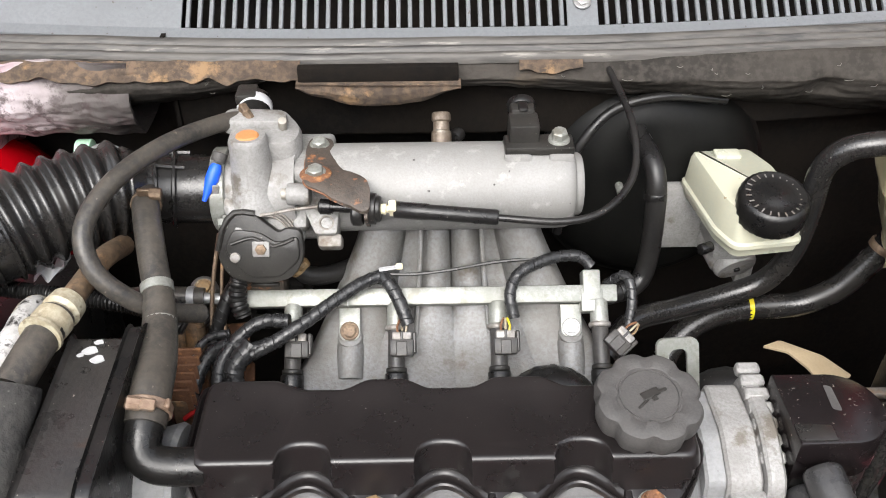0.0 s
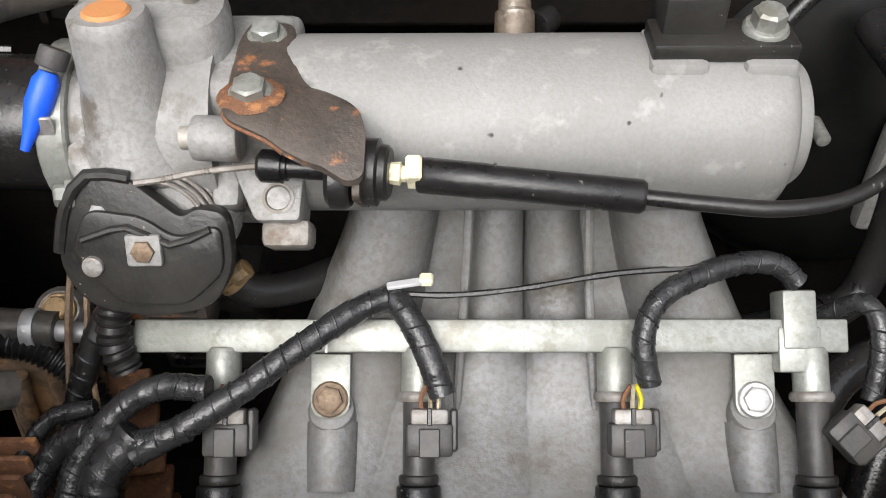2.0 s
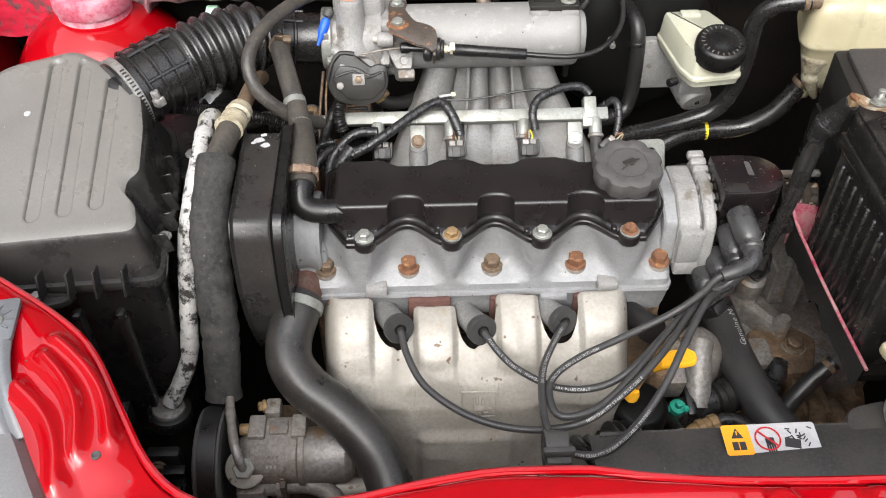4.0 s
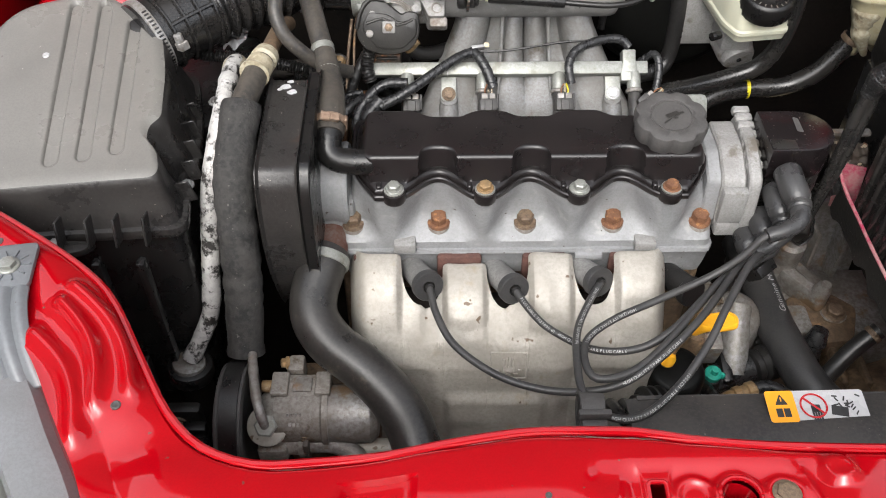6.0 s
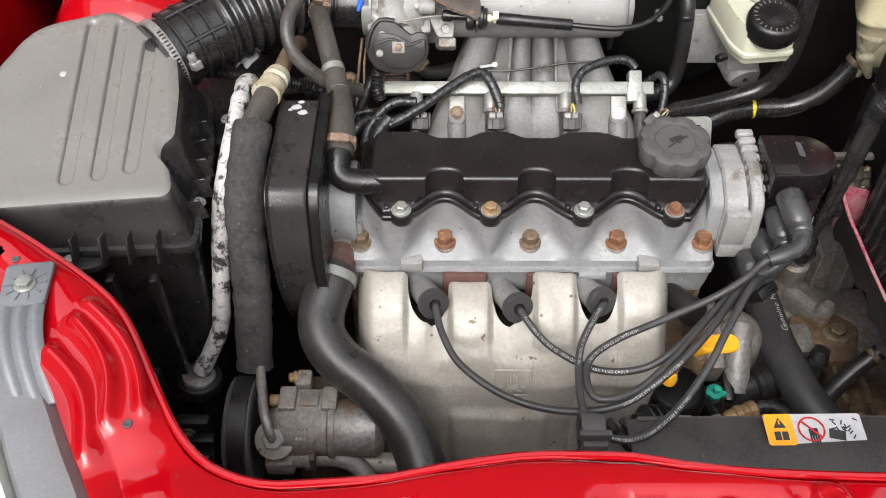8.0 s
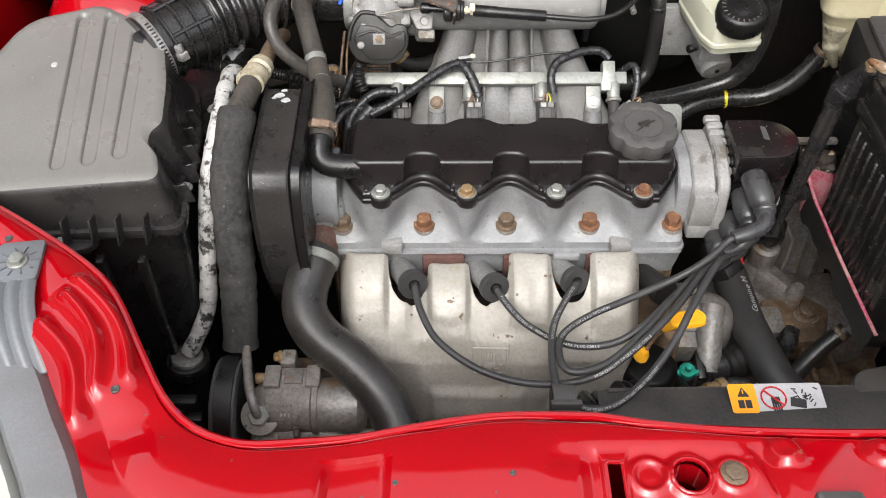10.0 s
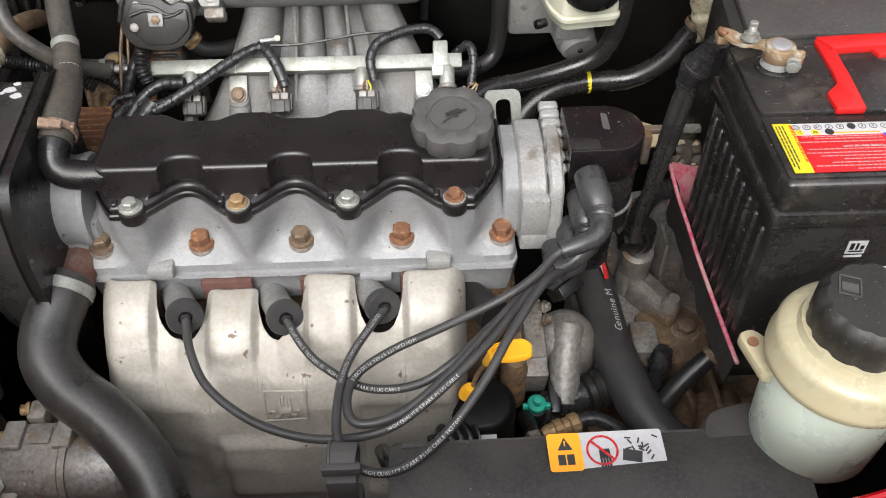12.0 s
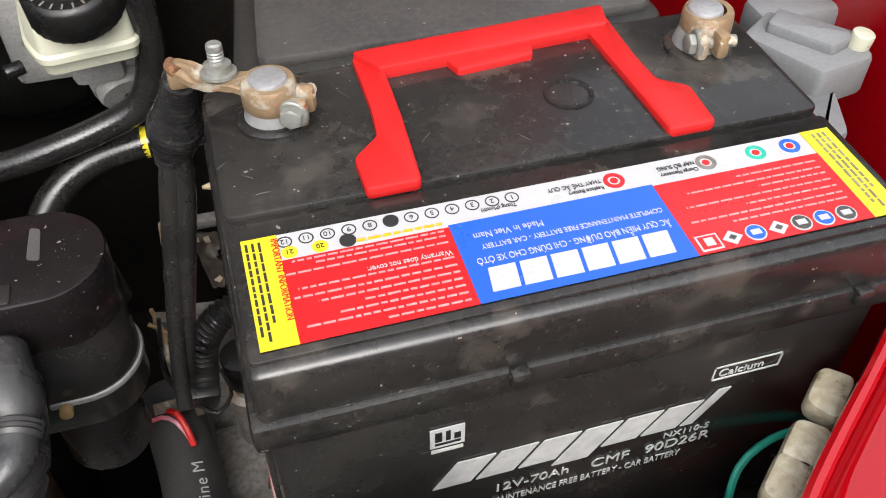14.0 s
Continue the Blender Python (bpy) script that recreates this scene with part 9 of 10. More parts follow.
def battery():
    t = thing("car_battery", (0.487, 0.365, 0.93), "black car battery with a red carrying handle and printed label", "battery")
    x0, x1, y0, y1 = 0.354, 0.622, 0.283, 0.452
    part("case", box(x0 + 0.004, x1 - 0.004, y0 + 0.004, y1 - 0.004, 0.952, 1.112, 0.004), BATTERY, t)
    part("flange", box(x0 - 0.001, x1 + 0.001, y0 - 0.001, y1 + 0.001, 1.108, 1.123, 0.003), BATTERY, t)
    part("lid", box(x0 + 0.002, x1 - 0.002, y0 + 0.001, y1 - 0.002, 1.12, 1.1505, 0.005, 3), BATTERY, t)
    part("lid_panel", slab(rounded([(x0 + 0.004, 0.359), (x1 - 0.004, 0.359), (x1 - 0.004, y1 - 0.005), (x0 + 0.004, y1 - 0.005)], 0.005), 1.150, 1.1545, 0.0015), BATTERY, t)
    part("label_bed", slab(rounded([(x0 + 0.004, y0 + 0.006), (x1 - 0.004, y0 + 0.006), (x1 - 0.004, 0.3565), (x0 + 0.004, 0.3565)], 0.003), 1.150, 1.1525, 0.0008), BATTERY, t)
    for k in range(9):
        y = 0.300 + 0.0165 * k
        shared("side_rib", lambda: box(-0.0025, 0.0025, -0.0035, 0.0035, -0.066, 0.066, 0.002, 1), "side_rib", BATTERY, t, Matrix.Translation((x0 + 0.0035, y, 1.03)))
    for x in (0.453, 0.60):
        part("nub", box(x - 0.004, x + 0.004, y0 - 0.004, y0 + 0.002, 1.116, 1.124, 0.0015), BATTERY, t)
    part("vent_ring", lathe((0.515, 0.398, 1.154), (0.515, 0.398, 1.1556), [(0, 0.0115), (1, 0.0112), (1, 0.0095), (0.3, 0.009)], 36), BATTERY, t)
    # red handle, folded down round the middle panel
    b = bmesh.new()
    za, zb = 1.1520, 1.1580
    b = slab(rounded([(0.427, 0.449), (0.555, 0.456), (0.551, 0.438), (0.437, 0.432)], 0.003), za, zb + 0.003, 0.0015, b)
    bar = part("handle_bar", b, REDP, t)
    part("handle_grip", slab(rounded([(0.468, 0.436), (0.512, 0.4395), (0.509, 0.428), (0.472, 0.425)], 0.002), za, zb, 0.001), REDP, bar)
    part("handle_arm", slab(rounded([(0.427, 0.449), (0.440, 0.449), (0.439, 0.400), (0.4365, 0.357), (0.4135, 0.357), (0.413, 0.378), (0.4255, 0.390), (0.427, 0.410)], 0.003), za, zb, 0.0015), REDP, bar)
    part("handle_arm", slab(rounded([(0.540, 0.452), (0.555, 0.456), (0.5545, 0.415), (0.556, 0.395), (0.568, 0.386), (0.567, 0.359), (0.545, 0.359), (0.543, 0.40)], 0.003), za, zb, 0.0015), REDP, bar)
    # posts
    for x in (0.386, 0.588):
        part("post_seat", lathe((x, 0.417, 1.150), (x, 0.417, 1.1575), [(0, 0.0172), (0.30, 0.0172), (0.34, 0.0154), (0.50, 0.0154), (0.54, 0.0160), (0.8, 0.0158), (1, 0.0135)], 36), BATTERY, t)
        part("post_collar", lathe((x, 0.417, 1.155), (x, 0.417, 1.1655), [(0, 0.0128), (0.4, 0.0118), (0.8, 0.0108), (1, 0.0100)], 32), POSTGREY, t, "frosted grey post collar")
        part("post", cyl((x, 0.417, 1.155), (x, 0.417, 1.1762), 0.0082, None, 28), LEAD, t)
    # label, printed upside down to the viewer
    zl = 1.1530
    label = t
    def field(xa, xb, ya, yb, h, name, material):
        return part(name, box(xa, xb, ya, yb, zl, zl + h), material, label)
    lx0, lx1, ly0, ly1, ym = 0.3625, 0.6135, 0.2925, 0.3465, 0.3325
    label = field(lx0, lx1, ly0, ly1, 0.0004, "label", L_WHITE)
    field(lx0, lx0 + 0.0135, ly0, ly1, 0.0007, "yellow_field", L_YELLOW)
    field(lx1 - 0.0135, lx1, ly0, ly1, 0.0007, "yellow_field", L_YELLOW)
    field(lx0 + 0.0135, 0.4400, ly0, ym, 0.0007, "red_field", L_RED)
    field(0.4400, 0.5250, ly0, ym + 0.001, 0.0007, "blue_field", L_BLUE)
    field(0.5250, lx1 - 0.0135, ly0, ym, 0.0007, "red_field", L_RED)
    # the maker's name is a plain white bar; words read from behind the battery
    def up(x, y):
        return Matrix.Translation((x, y, zl + 0.0009)) @ pose(0, 0, 0, 0, 0, 180)
    for k in range(6):
        xa = 0.5175 - 0.0122 * k
        ring = [(xa - 0.0106, 0.2965), (xa, 0.2965), (xa + 0.0016, 0.3080), (xa - 0.0090, 0.3080)]
        part("maker_bar", loft([[(px, py, zl + h) for px, py in ring] for h in (0.0006, 0.0010)]), L_WHITE, label)
    lettering("COMPLETE MAINTENANCE FREE BATTERY - CAR BATTERY", 0.0036, up(0.5225, 0.3200), L_WHITE, label, "label_line", 0.0001, stretch=0.78)
    lettering("\u1eaeC QUY MI\u1ec4N B\u1ea2O D\u01af\u1ee0NG - CHI D\u00d9NG CHO XE \u00d4T\u00d4", 0.0044, up(0.5225, 0.3135), L_WHITE, label, "label_line", 0.0001, stretch=0.70)
    lettering("Made in Viet Nam", 0.0045, up(0.4755, 0.3262), L_WHITE, label, "label_line", 0.0001, stretch=0.85)
    lettering("IMPORTANT INFORMATION", 0.0038, Matrix.Translation((0.3735, 0.3445, zl + 0.0009)) @ pose(0, 0, 0, 0, 0, -90), L_RED, label, "label_line", 0.0001, stretch=0.85)
    lettering("Warranty does not cover:", 0.0038, up(0.4375, 0.3205), L_WHITE, label, "label_line", 0.0001, stretch=0.8)
    random.seed(21)
    def lines(name, material, x_end, ys, lengths, h, turned=False):
        """A line of unreadable small print is a row of short bars of word length, in one mesh."""
        for y, n in zip(ys, lengths):
            g, x = bmesh.new(), 0.0
            while x < n:
                w = min(random.uniform(0.0018, 0.0052), n - x)
                q = (x_end - x - w, x_end - x, y, y + h) if not turned else (y, y + h, x_end - x - w, x_end - x)
                g = box(q[0], q[1], q[2], q[3], zl + 0.0005, zl + 0.0009, 0, 1, g)
                x += w + 0.0009
            part(name, g, material, label)
    lines("print_line", L_FINE, 0.4375, (0.2950, 0.2985, 0.3020, 0.3055, 0.3090, 0.3125), (0.030, 0.058, 0.046, 0.036, 0.052, 0.060), 0.0009)
    lines("print_line", L_FINE, 0.4375, (0.3165, 0.3245, 0.3280, 0.3305), (0.058, 0.062, 0.050, 0.058), 0.0008)
    lines("print_line", L_FINE, 0.5960, (0.3280, 0.3240, 0.3205, 0.3165, 0.3125, 0.3085, 0.3050), (0.036, 0.060, 0.030, 0.064, 0.040, 0.066, 0.050), 0.0008)
    lines("print_line", L_BLACK, 0.3440, (0.3638, 0.3662, 0.3686), (0.046, 0.048, 0.040), 0.0010, True)
    lines("print_line", GEARBOX, 0.3440, (0.6040, 0.6066, 0.6092), (0.044, 0.047, 0.036), 0.0010, True)
    lines("print_line", L_ORANGE, 0.4380, (0.3345,), (0.036,), 0.0011)
    lettering("Th\u00e1ng (Month)", 0.0030, up(0.4690, 0.3385), L_BLACK, label, "label_line", 0.0001, stretch=0.8)
    lettering("THAY TH\u1ebe \u1eaeC QUY", 0.0032, up(0.5060, 0.3420), L_BLACK, label, "label_line", 0.0001, stretch=0.8)
    lettering("Replace Battery", 0.0030, up(0.5060, 0.3380), L_BLACK, label, "label_line", 0.0001, stretch=0.8)
    lettering("N\u1ea0P B\u1ed4 SUNG", 0.0032, up(0.5475, 0.3420), L_BLACK, label, "label_line", 0.0001, stretch=0.8)
    lettering("Charge Necessary", 0.0030, up(0.5475, 0.3380), L_BLACK, label, "label_line", 0.0001, stretch=0.75)
    # scuffs of dry dust on the lid and the rims
    for k in range(26):
        xs, ys = random.uniform(0.36, 0.61), random.uniform(0.365, 0.445)
        a = random.uniform(0, 6.28)
        n = random.uniform(0.002, 0.008)
        part("scratch", tube([(xs, ys, 1.1545), (xs + n * math.cos(a) * 0.5, ys + n * math.sin(a) * 0.5, 1.1547), (xs + n * math.cos(a), ys + n * math.sin(a), 1.1545)], 0.00022, seg=4), HOSE, t)
    def disc(x, y, r, material, name, h=0.0010, hole=0.0):
        g = lathe((x, y, zl + 0.0004), (x, y, zl + h), [(0, r), (1, r)] if not hole else [(0, r), (1, r), (1, hole), (0, hole)], 20, None, caps=not hole)
        return part(name, g, material, label)
    for k in range(12):
        x = 0.3785 + 0.0082 * k
        if k == 5:
            disc(x, 0.3420, 0.0031, L_BLACK, "punched_month")
        else:
            disc(x, 0.3420, 0.0029, L_BLACK, "month_ring", 0.0006, 0.0024)
            lettering(str(12 - k), 0.0034, Matrix.Translation((x, 0.3432, zl + 0.0006)) @ pose(0, 0, 0, 0, 0, 180), L_BLACK, label, "month_number", 0.0001, align="CENTER")
    for x, txt in ((0.3795, "21"), (0.3910, "20")):
        disc(x, 0.3362, 0.0031, L_YELLOW, "year_disc", 0.0006)
        lettering(txt, 0.0032, Matrix.Translation((x, 0.3373, zl + 0.0008)) @ pose(0, 0, 0, 0, 0, 180), L_BLACK, label, "year_number", 0.0001, align="CENTER")
    disc(0.4015, 0.3362, 0.0032, L_BLACK, "punched_year")
    for x, material in ((0.5115, L_RED), (0.5525, L_WHITE), (0.5755, TEAL), (0.5915, L_BLUE)):
        disc(x, 0.3400, 0.0044, material if material is not L_WHITE else GEARBOX, "state_ring", 0.0007, 0.0026)
        disc(x, 0.3400, 0.0016, L_RED, "state_dot", 0.0007)
    for k in range(7):
        x = 0.5315 + 0.0098 * k
        if k in (1, 3):
            part("hazard_sign", slab([(x - 0.0042, 0.2975), (x, 0.2938), (x + 0.0042, 0.2975), (x, 0.3012)], zl + 0.0005, zl + 0.0010), L_WHITE, label)
            part("hazard_mark", slab([(x - 0.0018, 0.2975), (x, 0.2960), (x + 0.0018, 0.2975), (x, 0.2990)], zl + 0.0010, zl + 0.0012), CAP, label)
        elif k == 0:
            part("hazard_sign", box(x - 0.0045, x + 0.0045, 0.2935, 0.3015, zl + 0.0005, zl + 0.0010), L_WHITE, label)
            part("hazard_mark", box(x - 0.0037, x + 0.0037, 0.2943, 0.3007, zl + 0.0009, zl + 0.0012), L_RED, label)
            part("hazard_mark", box(x - 0.0018, x + 0.0020, 0.2955, 0.2995, zl + 0.0011, zl + 0.0014), L_WHITE, label)
        else:
            disc(x, 0.2975, 0.0042, L_WHITE, "hazard_sign")
            disc(x, 0.2975, 0.0036, L_BLUE if k in (2, 5) else CAP, "hazard_mark", 0.0012)
            part("hazard_mark", box(x - 0.0020, x + 0.0020, 0.2962, 0.2988, zl + 0.0011, zl + 0.0014), L_WHITE, label)
    # print on the front
    yf = y0 + 0.0035
    def face(x, z, k=1.0):
        return Matrix.Translation((x, yf, z)) @ pose(0, 0, 0, 90, 0, 0)
    b = box(0.4190, 0.4335, yf - 0.0006, yf, 1.0775, 1.0905)
    part("maker_badge", b, L_WHITE, t)
    for xa, xb, za, zb in ((0.4210, 0.4318, 1.0795, 1.0808), (0.4210, 0.4240, 1.0820, 1.0885), (0.4255, 0.4275, 1.0820, 1.0885), (0.4290, 0.4318, 1.0820, 1.0860)):
        part("badge_cut", box(xa, xb, yf - 0.0009, yf - 0.0005, za, zb), BATTERY, t)
    part("maker_line", box(0.4195, 0.4330, yf - 0.0005, yf, 1.0735, 1.0755), WHITEP, t)
    # the brand stands as plain slanted bars
    sh = Matrix(((1, 0, 0.62, 0), (0, 1, 0, 0), (0, 0, 1, 0), (0, 0, 0, 1)))
    for k, (x, w, z, h) in enumerate(((0.4200, 0.0170, 0, 0.0175), (0.4395, 0.0170, 0, 0.0175), (0.4590, 0.0170, 0, 0.0175), (0.4785, 0.0170, -0.0055, 0.0230), (0.4980, 0.0170, 0, 0.0175), (0.5175, 0.0170, 0, 0.0175), (0.5370, 0.0060, 0, 0.0230))):
        m = Matrix.Translation((x, yf, 1.0440)) @ sh
        b = box(0, w, -0.0006, 0, z, z + h, 0, 1, None, m)
        part("brand_bar", b, WHITEP, t)
    lettering("12V-70Ah", 0.0090, face(0.4480, 1.0275), WHITEP, t, "front_line", 0.0002)
    lettering("CMF", 0.0100, face(0.4950, 1.0265), WHITEP, t, "front_line", 0.0002)
    lettering("90D26R", 0.0100, face(0.5220, 1.0265), WHITEP, t, "front_line", 0.0002)
    lettering("NX110-5", 0.0062, face(0.5300, 1.0360), WHITEP, t, "front_line", 0.0002)
    lettering("MAINTENANCE FREE BATTERY - CAR BATTERY", 0.0072, face(0.4480, 1.0170), WHITEP, t, "front_line", 0.0002, stretch=0.62)
    lettering("Calcium", 0.0068, face(0.5480, 1.0770), WHITEP, t, "front_line", 0.0002)
    b = bmesh.new()
    for xa, xb, za, zb in ((0.545, 0.578, 1.0840, 1.0848), (0.545, 0.578, 1.0752, 1.0760), (0.545, 0.5458, 1.0752, 1.0848), (0.5772, 0.578, 1.0752, 1.0848)):
        b = box(xa, xb, yf - 0.0005, yf, za, zb, 0, 1, b)
    part("word_frame", b, WHITEP, t)
    # clamps on the posts, with their cables
    for x, turn, strap in ((0.386, 0, True), (0.590, -75, False)):
        c = thing("battery_terminal", (x, 0.417, 1.158), "corroded brass battery terminal clamp with whitish powder", "battery terminal", "battery terminals")
        n = Matrix.Translation((x, 0.417, 0)) @ pose(0, 0, 0, 0, 0, turn)
        m = n @ Matrix.Diagonal((0.80, 0.80, 1, 1))
        part("ring", lathe((x, 0.417, 1.1625), (x, 0.417, 1.1745), [(0, 0.0080), (0, 0.0112), (0.1, 0.0120), (0.6, 0.0120), (0.9, 0.0117), (1, 0.0110), (1, 0.0080)], 30, caps=False), TERMINAL, c)
        part("jaw", box(0.009, 0.0215, -0.0135, -0.0060, 1.1575, 1.1705, 0.003, 2, None, m @ pose(0, 0, 0, 0, 0, -18)), TERMINAL, c)
        part("jaw", box(0.010, 0.0240, -0.0030, 0.0050, 1.1585, 1.1715, 0.003, 2, None, m @ pose(0, 0, 0, 0, 0, -18)), TERMINAL, c)
        part("jaw_bolt", cyl(m @ Vector((0.0085, -0.0175, 1.164)), m @ Vector((0.0185, 0.0065, 1.164)), 0.0030), ZINC, c)
        bolt(c, m @ Vector((0.0092, -0.0150, 1.164)), m.to_3x3() @ Vector((-0.38, -0.92, 0)), 0.0050, 0.005, ZINC)
        part("powder", tube([m @ Vector((0.0195, -0.008, 1.167)), m @ Vector((0.0215, -0.003, 1.168)), m @ Vector((0.0215, 0.001, 1.166))], 0.0022, None, 9, 0.002, None, 0.4), POWDER, c, "whitish corrosion powder")
        if strap:
            def wavy(u, v):
                return n @ Vector((-0.008 - 0.030 * u + 0.004 * v * (1 - u), 0.004 + 0.022 * u + (v - 0.5) * (0.015 - 0.003 * u), 1.1705 + 0.0018 * math.sin(u * 7 + v * 2) + 0.0008 * noise.noise(Vector((u * 8, v * 5, 2)))))
            part("strap", sheet(wavy, 26, 12, 0.0028, down=(0, 0, -1)), TERMINAL, c)
            part("strap_lip", tube([n @ Vector((-0.036, 0.021, 1.171)), n @ Vector((-0.039, 0.026, 1.171)), n @ Vector((-0.038, 0.031, 1.170))], 0.0026, None, 10, 0.002, None, 0.25), RUST, c, "rusty strap end")
            part("stud", lathe((x - 0.019, 0.432, 1.171), (x - 0.0187, 0.4335, 1.1855), [(0, 0.0080), (0.10, 0.0080), (0.12, 0.0062), (0.34, 0.0060), (0.36, 0.0036), (0.45, 0.0032), (0.5, 0.0036), (0.55, 0.0032), (0.6, 0.0036), (0.65, 0.0032), (0.7, 0.0036), (0.75, 0.0032), (0.8, 0.0036), (0.95, 0.0034), (1, 0.0026)], 16), ZINC, c)
    c = thing("battery_cable", (0.32, 0.45, 0.95), "thick black taped battery cable", "cable")
    part("wrapped_top", tube([(0.350, 0.446, 1.162), (0.347, 0.453, 1.150), (0.342, 0.461, 1.128), (0.338, 0.464, 1.112), (0.336, 0.464, 1.104)], 0.0122, None, 24, 0.0010, lambda s: 0.62 + 0.022 * math.sin(s * 1900) + 0.46 * math.exp(-((s - 0.040) / 0.017) ** 2), 0.12), WRAP, c, "shiny wrinkled tape")
    part("cable", tube([(0.338, 0.464, 1.114), (0.331, 0.460, 1.085), (0.324, 0.452, 1.050), (0.318, 0.445, 1.020), (0.312, 0.438, 0.985), (0.308, 0.43, 0.95)], lambda q: 0.0068 - 0.018 * min(q, 0.12), seg=14), GLOSSHOSE, c)
    part("second_cable", tube([(0.341, 0.462, 1.116), (0.338, 0.458, 1.085), (0.330, 0.449, 1.045), (0.322, 0.443, 1.005), (0.314, 0.44, 0.965)], lambda q: 0.0060 - 0.018 * min(q, 0.12), seg=12), GLOSSHOSE, c)
    part("lug", box(0.345, 0.355, 0.440, 0.452, 1.160, 1.168, 0.002), TERMINAL, c)
    # tray under the battery, with its rusty red edge
    y = thing("battery_tray", (0.45, 0.36, 0.90), "bent battery tray with a pink painted edge", "battery tray")
    part("floor", box(0.356, 0.64, 0.276, 0.472, 0.940, 0.9515, 0.002), DARK, y)
    part("edge", tube([(0.347, 0.490, 1.000), (0.351, 0.460, 0.984), (0.3525, 0.420, 0.980), (0.3520, 0.370, 0.980), (0.3535, 0.310, 0.979), (0.3555, 0.262, 0.978)], 0.0019, seg=8), TRAYRED, y)
    part("side", sheet(lambda u, v: Vector((0.3510 + 0.003 * u - 0.002 * v, 0.470 - 0.205 * u, 0.978 - (0.030 + 0.016 * noise.noise(Vector((u * 9, 0, 3)))) * v)), 30, 6, 0.0015, down=(1, 0, 0)), DUSTY, y, "torn dark tray side")
    part("red_corner", sheet(lambda u, v: Vector((0.3485 + 0.024 * u + 0.006 * v, 0.482 - 0.010 * u, 1.002 - 0.064 * v)), 8, 10, 0.002, down=(0, 1, 0)), TRAYRED, y, "bright magenta-red paint")
    def torn(u, v):
        rag = 0.006 * noise.noise(Vector((u * 5, 0, 2))) + 0.003 * noise.noise(Vector((u * 17, 0, 6)))
        return Vector((0.331 + 0.042 * u + 0.006 * v, 0.488 - 0.006 * v + 0.004 * noise.noise(Vector((u * 6, v * 6, 1))), 1.031 - 0.010 * u - (0.042 - 0.016 * u + rag) * v))
    part("torn_plate", sheet(torn, 26, 18, 0.0018, down=(0, 1, 0), keep=lambda u, v: (u - 0.35) ** 2 + (v - 0.45) ** 2 > 0.012), BRACKET, y, "torn flaking sheet metal")
    chip = random.Random(9)
    for k in range(11):
        q = torn(chip.uniform(0.05, 0.9), chip.choice((0.06, 0.1, 0.8, 0.92)))
        part("paint_chip", slab(rounded([(-0.003, -0.0016), (0.0028, -0.002), (0.0034, 0.0012), (-0.001, 0.0024)], 0.0005), -0.0004, 0.0004, 0, None, Matrix.Translation(q - Vector((0, 0.0012, 0))) @ pose(0, 0, 0, 90, chip.uniform(0, 180), 0) @ Matrix.Diagonal((chip.uniform(0.5, 1.2), chip.uniform(0.5, 1.3), 1, 1))), POWDER, y)
    part("hook", box(0.316, 0.370, 0.486, 0.494, 1.034, 1.040, 0.0015), GEARBOX, y)
    part("hook_leg", box(0.316, 0.323, 0.478, 0.493, 1.004, 1.038, 0.0015), GEARBOX, y)


def tray_wiring():
    """Conduit and loose wires in the gap between distributor and battery."""
    c = thing("corrugated_conduit", (0.33, 0.47, 0.94), "black corrugated conduit beside the battery tray", "conduit")
    part("conduit", tube([(0.318, 0.462, 0.930), (0.324, 0.470, 0.956), (0.338, 0.474, 0.972), (0.356, 0.478, 0.974)], 0.0092, None, 14, 0.0009, lambda q: 1 + 0.12 * math.sin(q * 1700)), RUBBER, c)
    part("plug", box(-0.010, 0.010, -0.008, 0.008, -0.011, 0.011, 0.002, 2, None, Matrix.Translation((0.316, 0.462, 0.918)) @ pose(0, 0, 0, 20, 10, 0)), BLACK, c)
    w = thing("loose_wires", (0.30, 0.47, 0.93), "thin loose wires in a loop beside the battery cable", "wiring")
    for p, m in (([(0.303, 0.470, 0.985), (0.299, 0.466, 0.962), (0.297, 0.462, 0.940), (0.304, 0.460, 0.925), (0.318, 0.460, 0.922)], BLACK), ([(0.300, 0.474, 0.990), (0.303, 0.470, 0.968), (0.301, 0.466, 0.950)], TERMINAL), ([(0.296, 0.472, 0.980), (0.305, 0.470, 0.972), (0.313, 0.468, 0.960)], BRASS), ([(0.312, 0.455, 0.912), (0.322, 0.452, 0.905), (0.333, 0.455, 0.918), (0.330, 0.462, 0.935)], BLACK)):
        part("wire", tube(p, 0.0014, seg=6), m, w)
    d = thing("steel_clip", (0.29, 0.478, 0.86), "rusty brown clip on the radiator hose", "clip")
    part("clip", box(-0.014, 0.016, -0.005, 0.005, -0.003, 0.003, 0.001, 1, None, Matrix.Translation((0.289, 0.492, 0.869)) @ pose(0, 0, 0, 18, 0, 4)), STAINED, d)
    part("clip_end", box(-0.003, 0.003, -0.007, 0.007, -0.006, 0.006, 0.001, 1, None, Matrix.Translation((0.306, 0.490, 0.869))), STAINED, d)


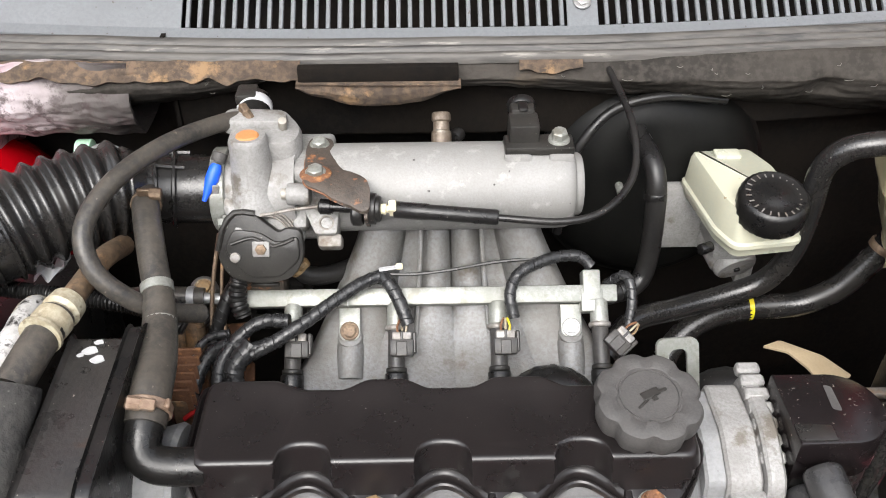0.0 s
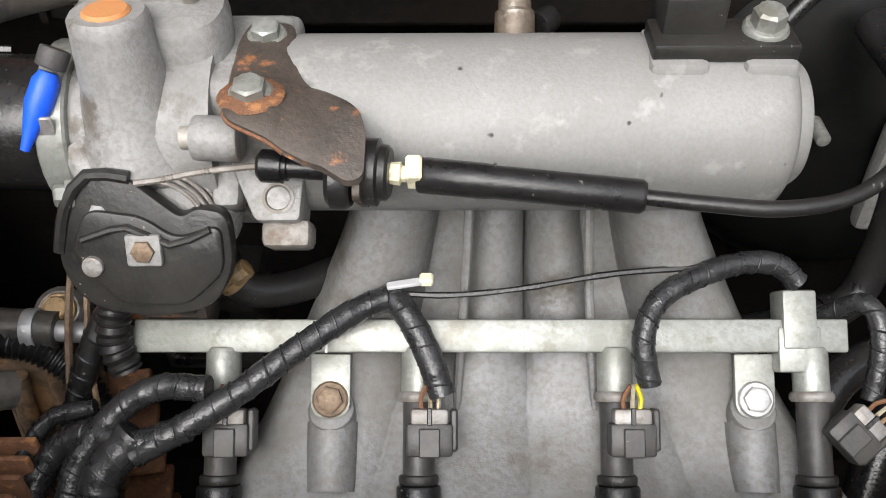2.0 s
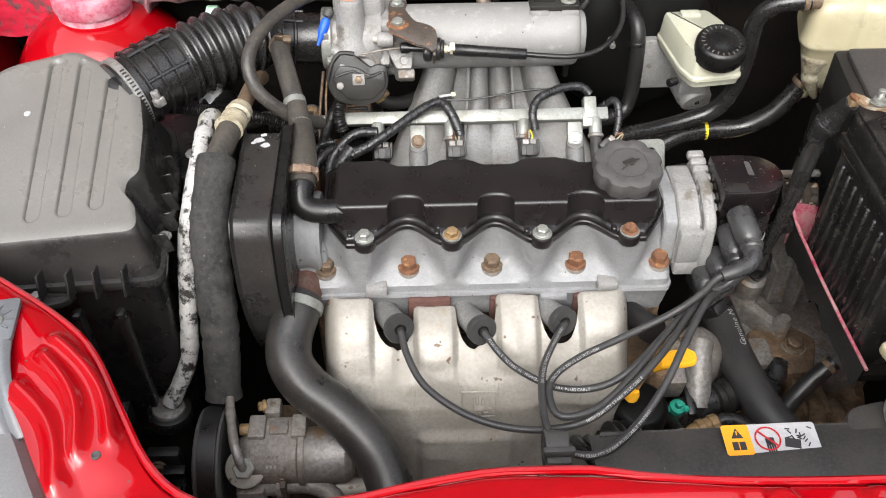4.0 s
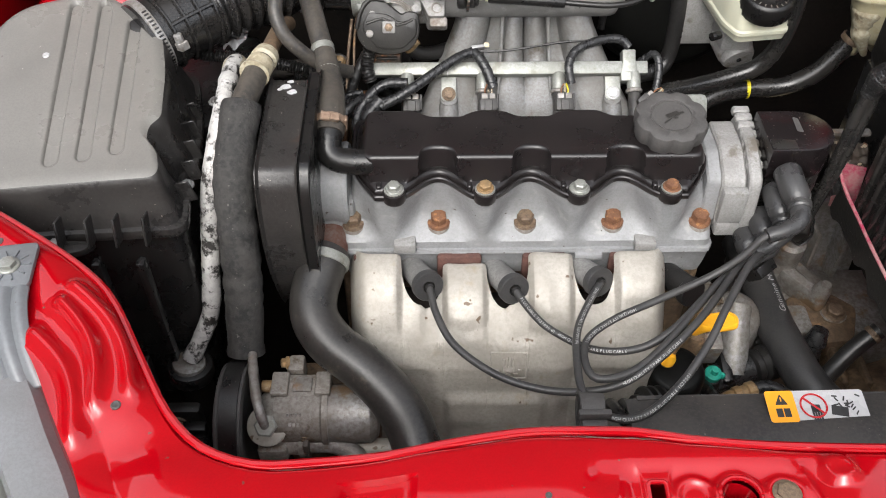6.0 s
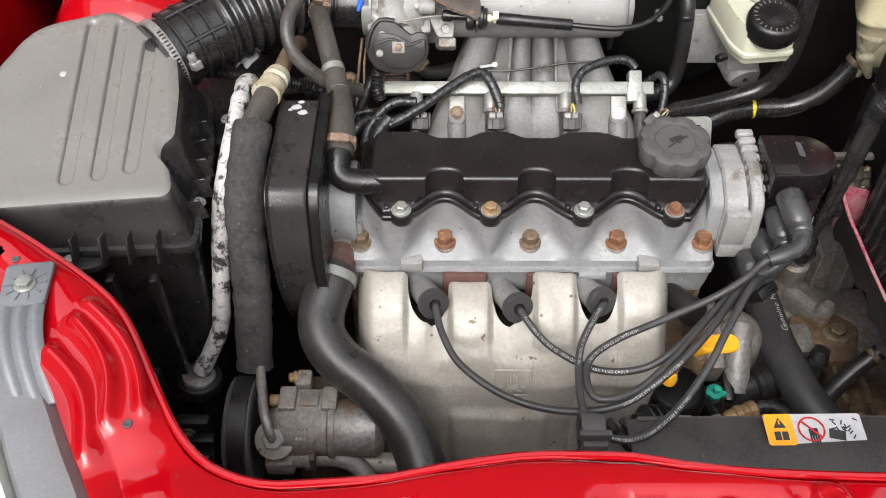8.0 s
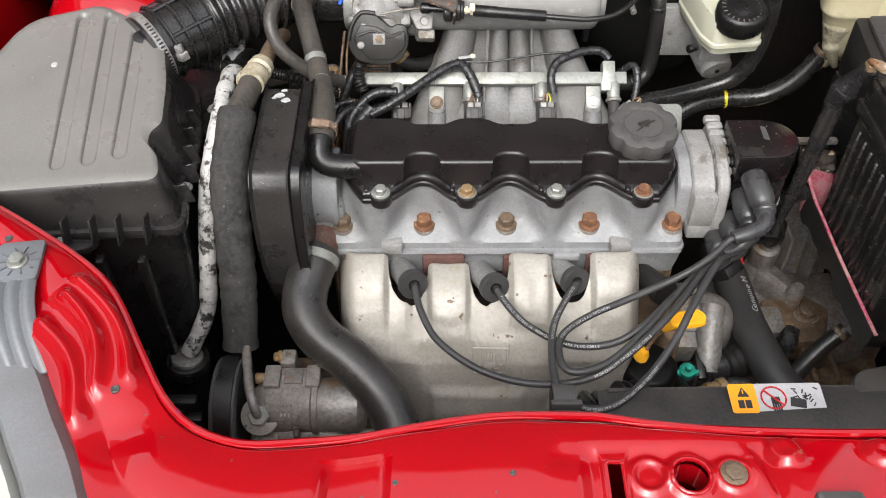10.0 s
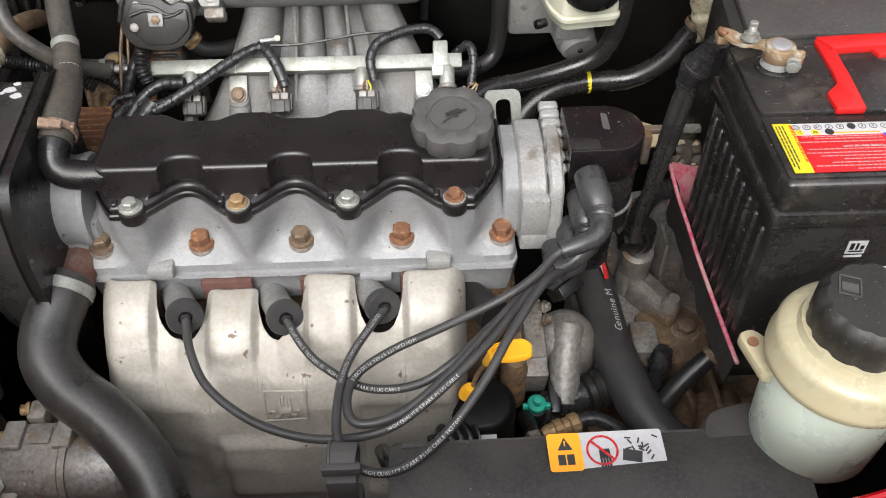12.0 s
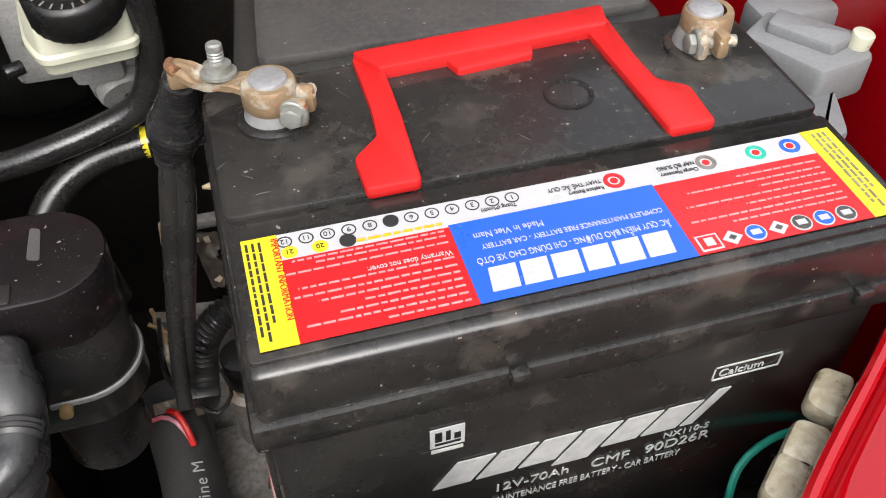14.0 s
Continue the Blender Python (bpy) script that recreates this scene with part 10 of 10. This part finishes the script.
def fuse_box():
    t = thing("fuse_box", (0.48, 0.52, 1.0), "dusty dark grey fuse box lid behind the battery", "fuse box")
    part("lid", slab(rounded([(0.372, 0.470), (0.60, 0.468), (0.60, 0.575), (0.385, 0.578)], 0.008), 1.075, 1.140, 0.004), DUSTY, t)
    part("lid_top", slab(rounded([(0.385, 0.476), (0.595, 0.474), (0.595, 0.568), (0.395, 0.571)], 0.008), 1.138, 1.146, 0.003), SHROUD, t)
    part("base", box(0.38, 0.60, 0.472, 0.57, 0.93, 1.076, 0.003), BLACK, t)
    h = thing("lamp_bracket", (0.66, 0.42, 1.05), "dusty grey plastic lamp fixing behind the battery", "bracket")
    part("frame", slab(rounded([(0.638, 0.452), (0.664, 0.470), (0.698, 0.430), (0.694, 0.414), (0.660, 0.408)], 0.004), 1.108, 1.132, 0.003), LAMPGREY, h)
    part("frame_top", slab(rounded([(0.650, 0.450), (0.664, 0.462), (0.692, 0.428), (0.672, 0.420)], 0.003), 1.130, 1.138, 0.002), LAMPGREY, h)
    part("foot", slab(rounded([(0.640, 0.372), (0.662, 0.380), (0.676, 0.414), (0.650, 0.414)], 0.004), 1.095, 1.116, 0.003), LAMPGREY, h)
    part("leg", box(0.640, 0.660, 0.38, 0.46, 0.95, 1.10, 0.003), BLACK, h)
    part("peg", cyl((0.690, 0.425, 1.128), (0.691, 0.424, 1.140), 0.006), CREAM2, h)
    part("rear_arm", box(0.665, 0.730, 0.470, 0.495, 1.10, 1.125, 0.004), LAMPGREY, h)
    for x, y in ((0.576, 0.256), (0.553, 0.237), (0.539, 0.226)):
        c = thing("panel_clip", (x, y, 1.085), "pale plastic clip under the red panel's edge", "clip", "panel clips")
        part("clip", slab(rounded([(-0.013, -0.008), (0.013, -0.008), (0.011, 0.007), (-0.011, 0.007)], 0.005), 1.088, 1.099, 0.003, None, Matrix.Translation((x, y, 0)) @ pose(0, 0, 0, 0, 0, 40)), DIRTYCREAM, c)
    g = thing("green_wire", (0.59, 0.28, 0.98), "thin green wire beside the battery", "wiring")
    part("wire", tube([(0.560, 0.262, 0.99), (0.570, 0.275, 1.01), (0.590, 0.282, 1.016), (0.615, 0.285, 1.01), (0.64, 0.29, 0.98)], 0.002, seg=8), TEAL, g)
    part("wire", tube([(0.548, 0.255, 1.0), (0.556, 0.262, 1.008), (0.562, 0.25, 0.99), (0.566, 0.235, 0.96)], 0.002, seg=8), TEAL, g)


def headlamp():
    t = thing("headlamp", (-0.46, 0.08, 0.95), "cloudy headlamp with a grey housing beside the red panel", "headlamp")
    inner = [(-0.60, 0.315), (-0.500, 0.262), (-0.455, 0.225), (-0.420, 0.186), (-0.385, 0.140), (-0.358, 0.095), (-0.330, 0.050), (-0.30, -0.01)]
    p = smooth_path([(x, y, 0) for x, y in inner], 0.012)
    def off(k, d):
        e = (p[min(k + 1, len(p) - 1)] - p[max(k - 1, 0)]).normalized()
        return p[k] + Vector((e.y, -e.x, 0)) * d
    prof = [(-0.006, 1.085), (0.004, 1.098), (0.022, 1.101), (0.036, 1.098), (0.040, 1.090), (0.043, 1.060)]
    part("housing", loft([[Vector((off(k, d).x, off(k, d).y, z)) for k in range(len(p))] for d, z in prof], close=False, caps=False), LAMPGREY, t)
    prof = [(0.040, 1.078), (0.046, 1.094), (0.060, 1.098), (0.100, 1.080), (0.150, 1.035), (0.19, 0.97)]
    part("lens", loft([[Vector((off(k, d).x, off(k, d).y, z)) for k in range(len(p))] for d, z in prof], close=False, caps=False), LENS, t)
    for d in (0.066, 0.074, 0.082):
        part("lens_flute", tube([Vector((off(k, d).x, off(k, d).y, 1.0965 - (d - 0.06) * 0.45)) for k in range(0, len(p), 3)], 0.0012, seg=6), LENS, t)
    b = thing("lamp_bracket", (-0.43, 0.20, 1.1), "ribbed grey plastic bracket screwed to the red panel", "bracket")
    m = Matrix.Translation((-0.420, 0.2255, 1.122)) @ pose(0, 0, 0, 0, 0, 8)
    part("plate", slab(rounded([(-0.018, -0.022), (0.018, -0.022), (0.019, 0.024), (-0.019, 0.024)], 0.005), -0.002, 0.003, 0.001, None, m), COWL, b)
    def tongue(u, v):
        k = v
        return m @ Vector((-0.018 + 0.036 * u + 0.016 * k * k, -0.022 - 0.075 * k, 0.001 + 0.0030 * abs(math.sin(u * 9.42)) - 0.030 * k * k))
    part("tongue", sheet(tongue, 48, 14, 0.002), COWL, b)
    for k in range(10):
        part("spoke", box(0.010, 0.0165, -0.0007, 0.0007, 0.003, 0.0042, 0, 1, None, m @ pose(0, 0, 0, 0, 0, 36 * k)), COWL, b)
    bolt(b, m @ Vector((0, 0, 0.003)), (0, 0, 1), 0.0065, 0.006, ZINC)


def engine_block():
    t = thing("engine_block", (0, 0.42, 0.5), "grimy dark engine block below the cylinder head", "engine block")
    part("block", box(-0.19, 0.19, 0.388, 0.53, 0.62, 0.944, 0.01), GRIME, t)
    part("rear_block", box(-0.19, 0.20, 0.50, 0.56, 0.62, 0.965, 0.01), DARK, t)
    r = thing("side_bracket", (-0.20, 0.52, 0.9), "rusty finned regulator behind the breather hose", "regulator")
    part("plate", box(-0.235, -0.195, 0.51, 0.56, 0.90, 1.02, 0.005), GRIME, r)
    for k in range(6):
        part("fin", box(-0.240, -0.192, 0.512 + 0.009 * k, 0.515 + 0.009 * k, 0.92, 1.03, 0.001), RUST, r)
    m = thing("relay_bracket", (-0.36, 0.30, 0.75), "black bracket below the air filter box", "bracket")
    part("plate", box(-0.372, -0.336, 0.272, 0.286, 0.80, 0.852, 0.004), DUSTY, m)
    bolt(m, (-0.360, 0.271, 0.835), (0, -1, 0), 0.006, 0.006, RUSTDARK)


air_filter_box(), intake_hose(), breather(), ac_pipes(), pulley(), corner_fittings(), lower_hose(), right_side(), fan_shroud(), brake_parts()
expansion_tank(), power_steering_tank(), battery(), tray_wiring(), fuse_box(), headlamp(), engine_block()
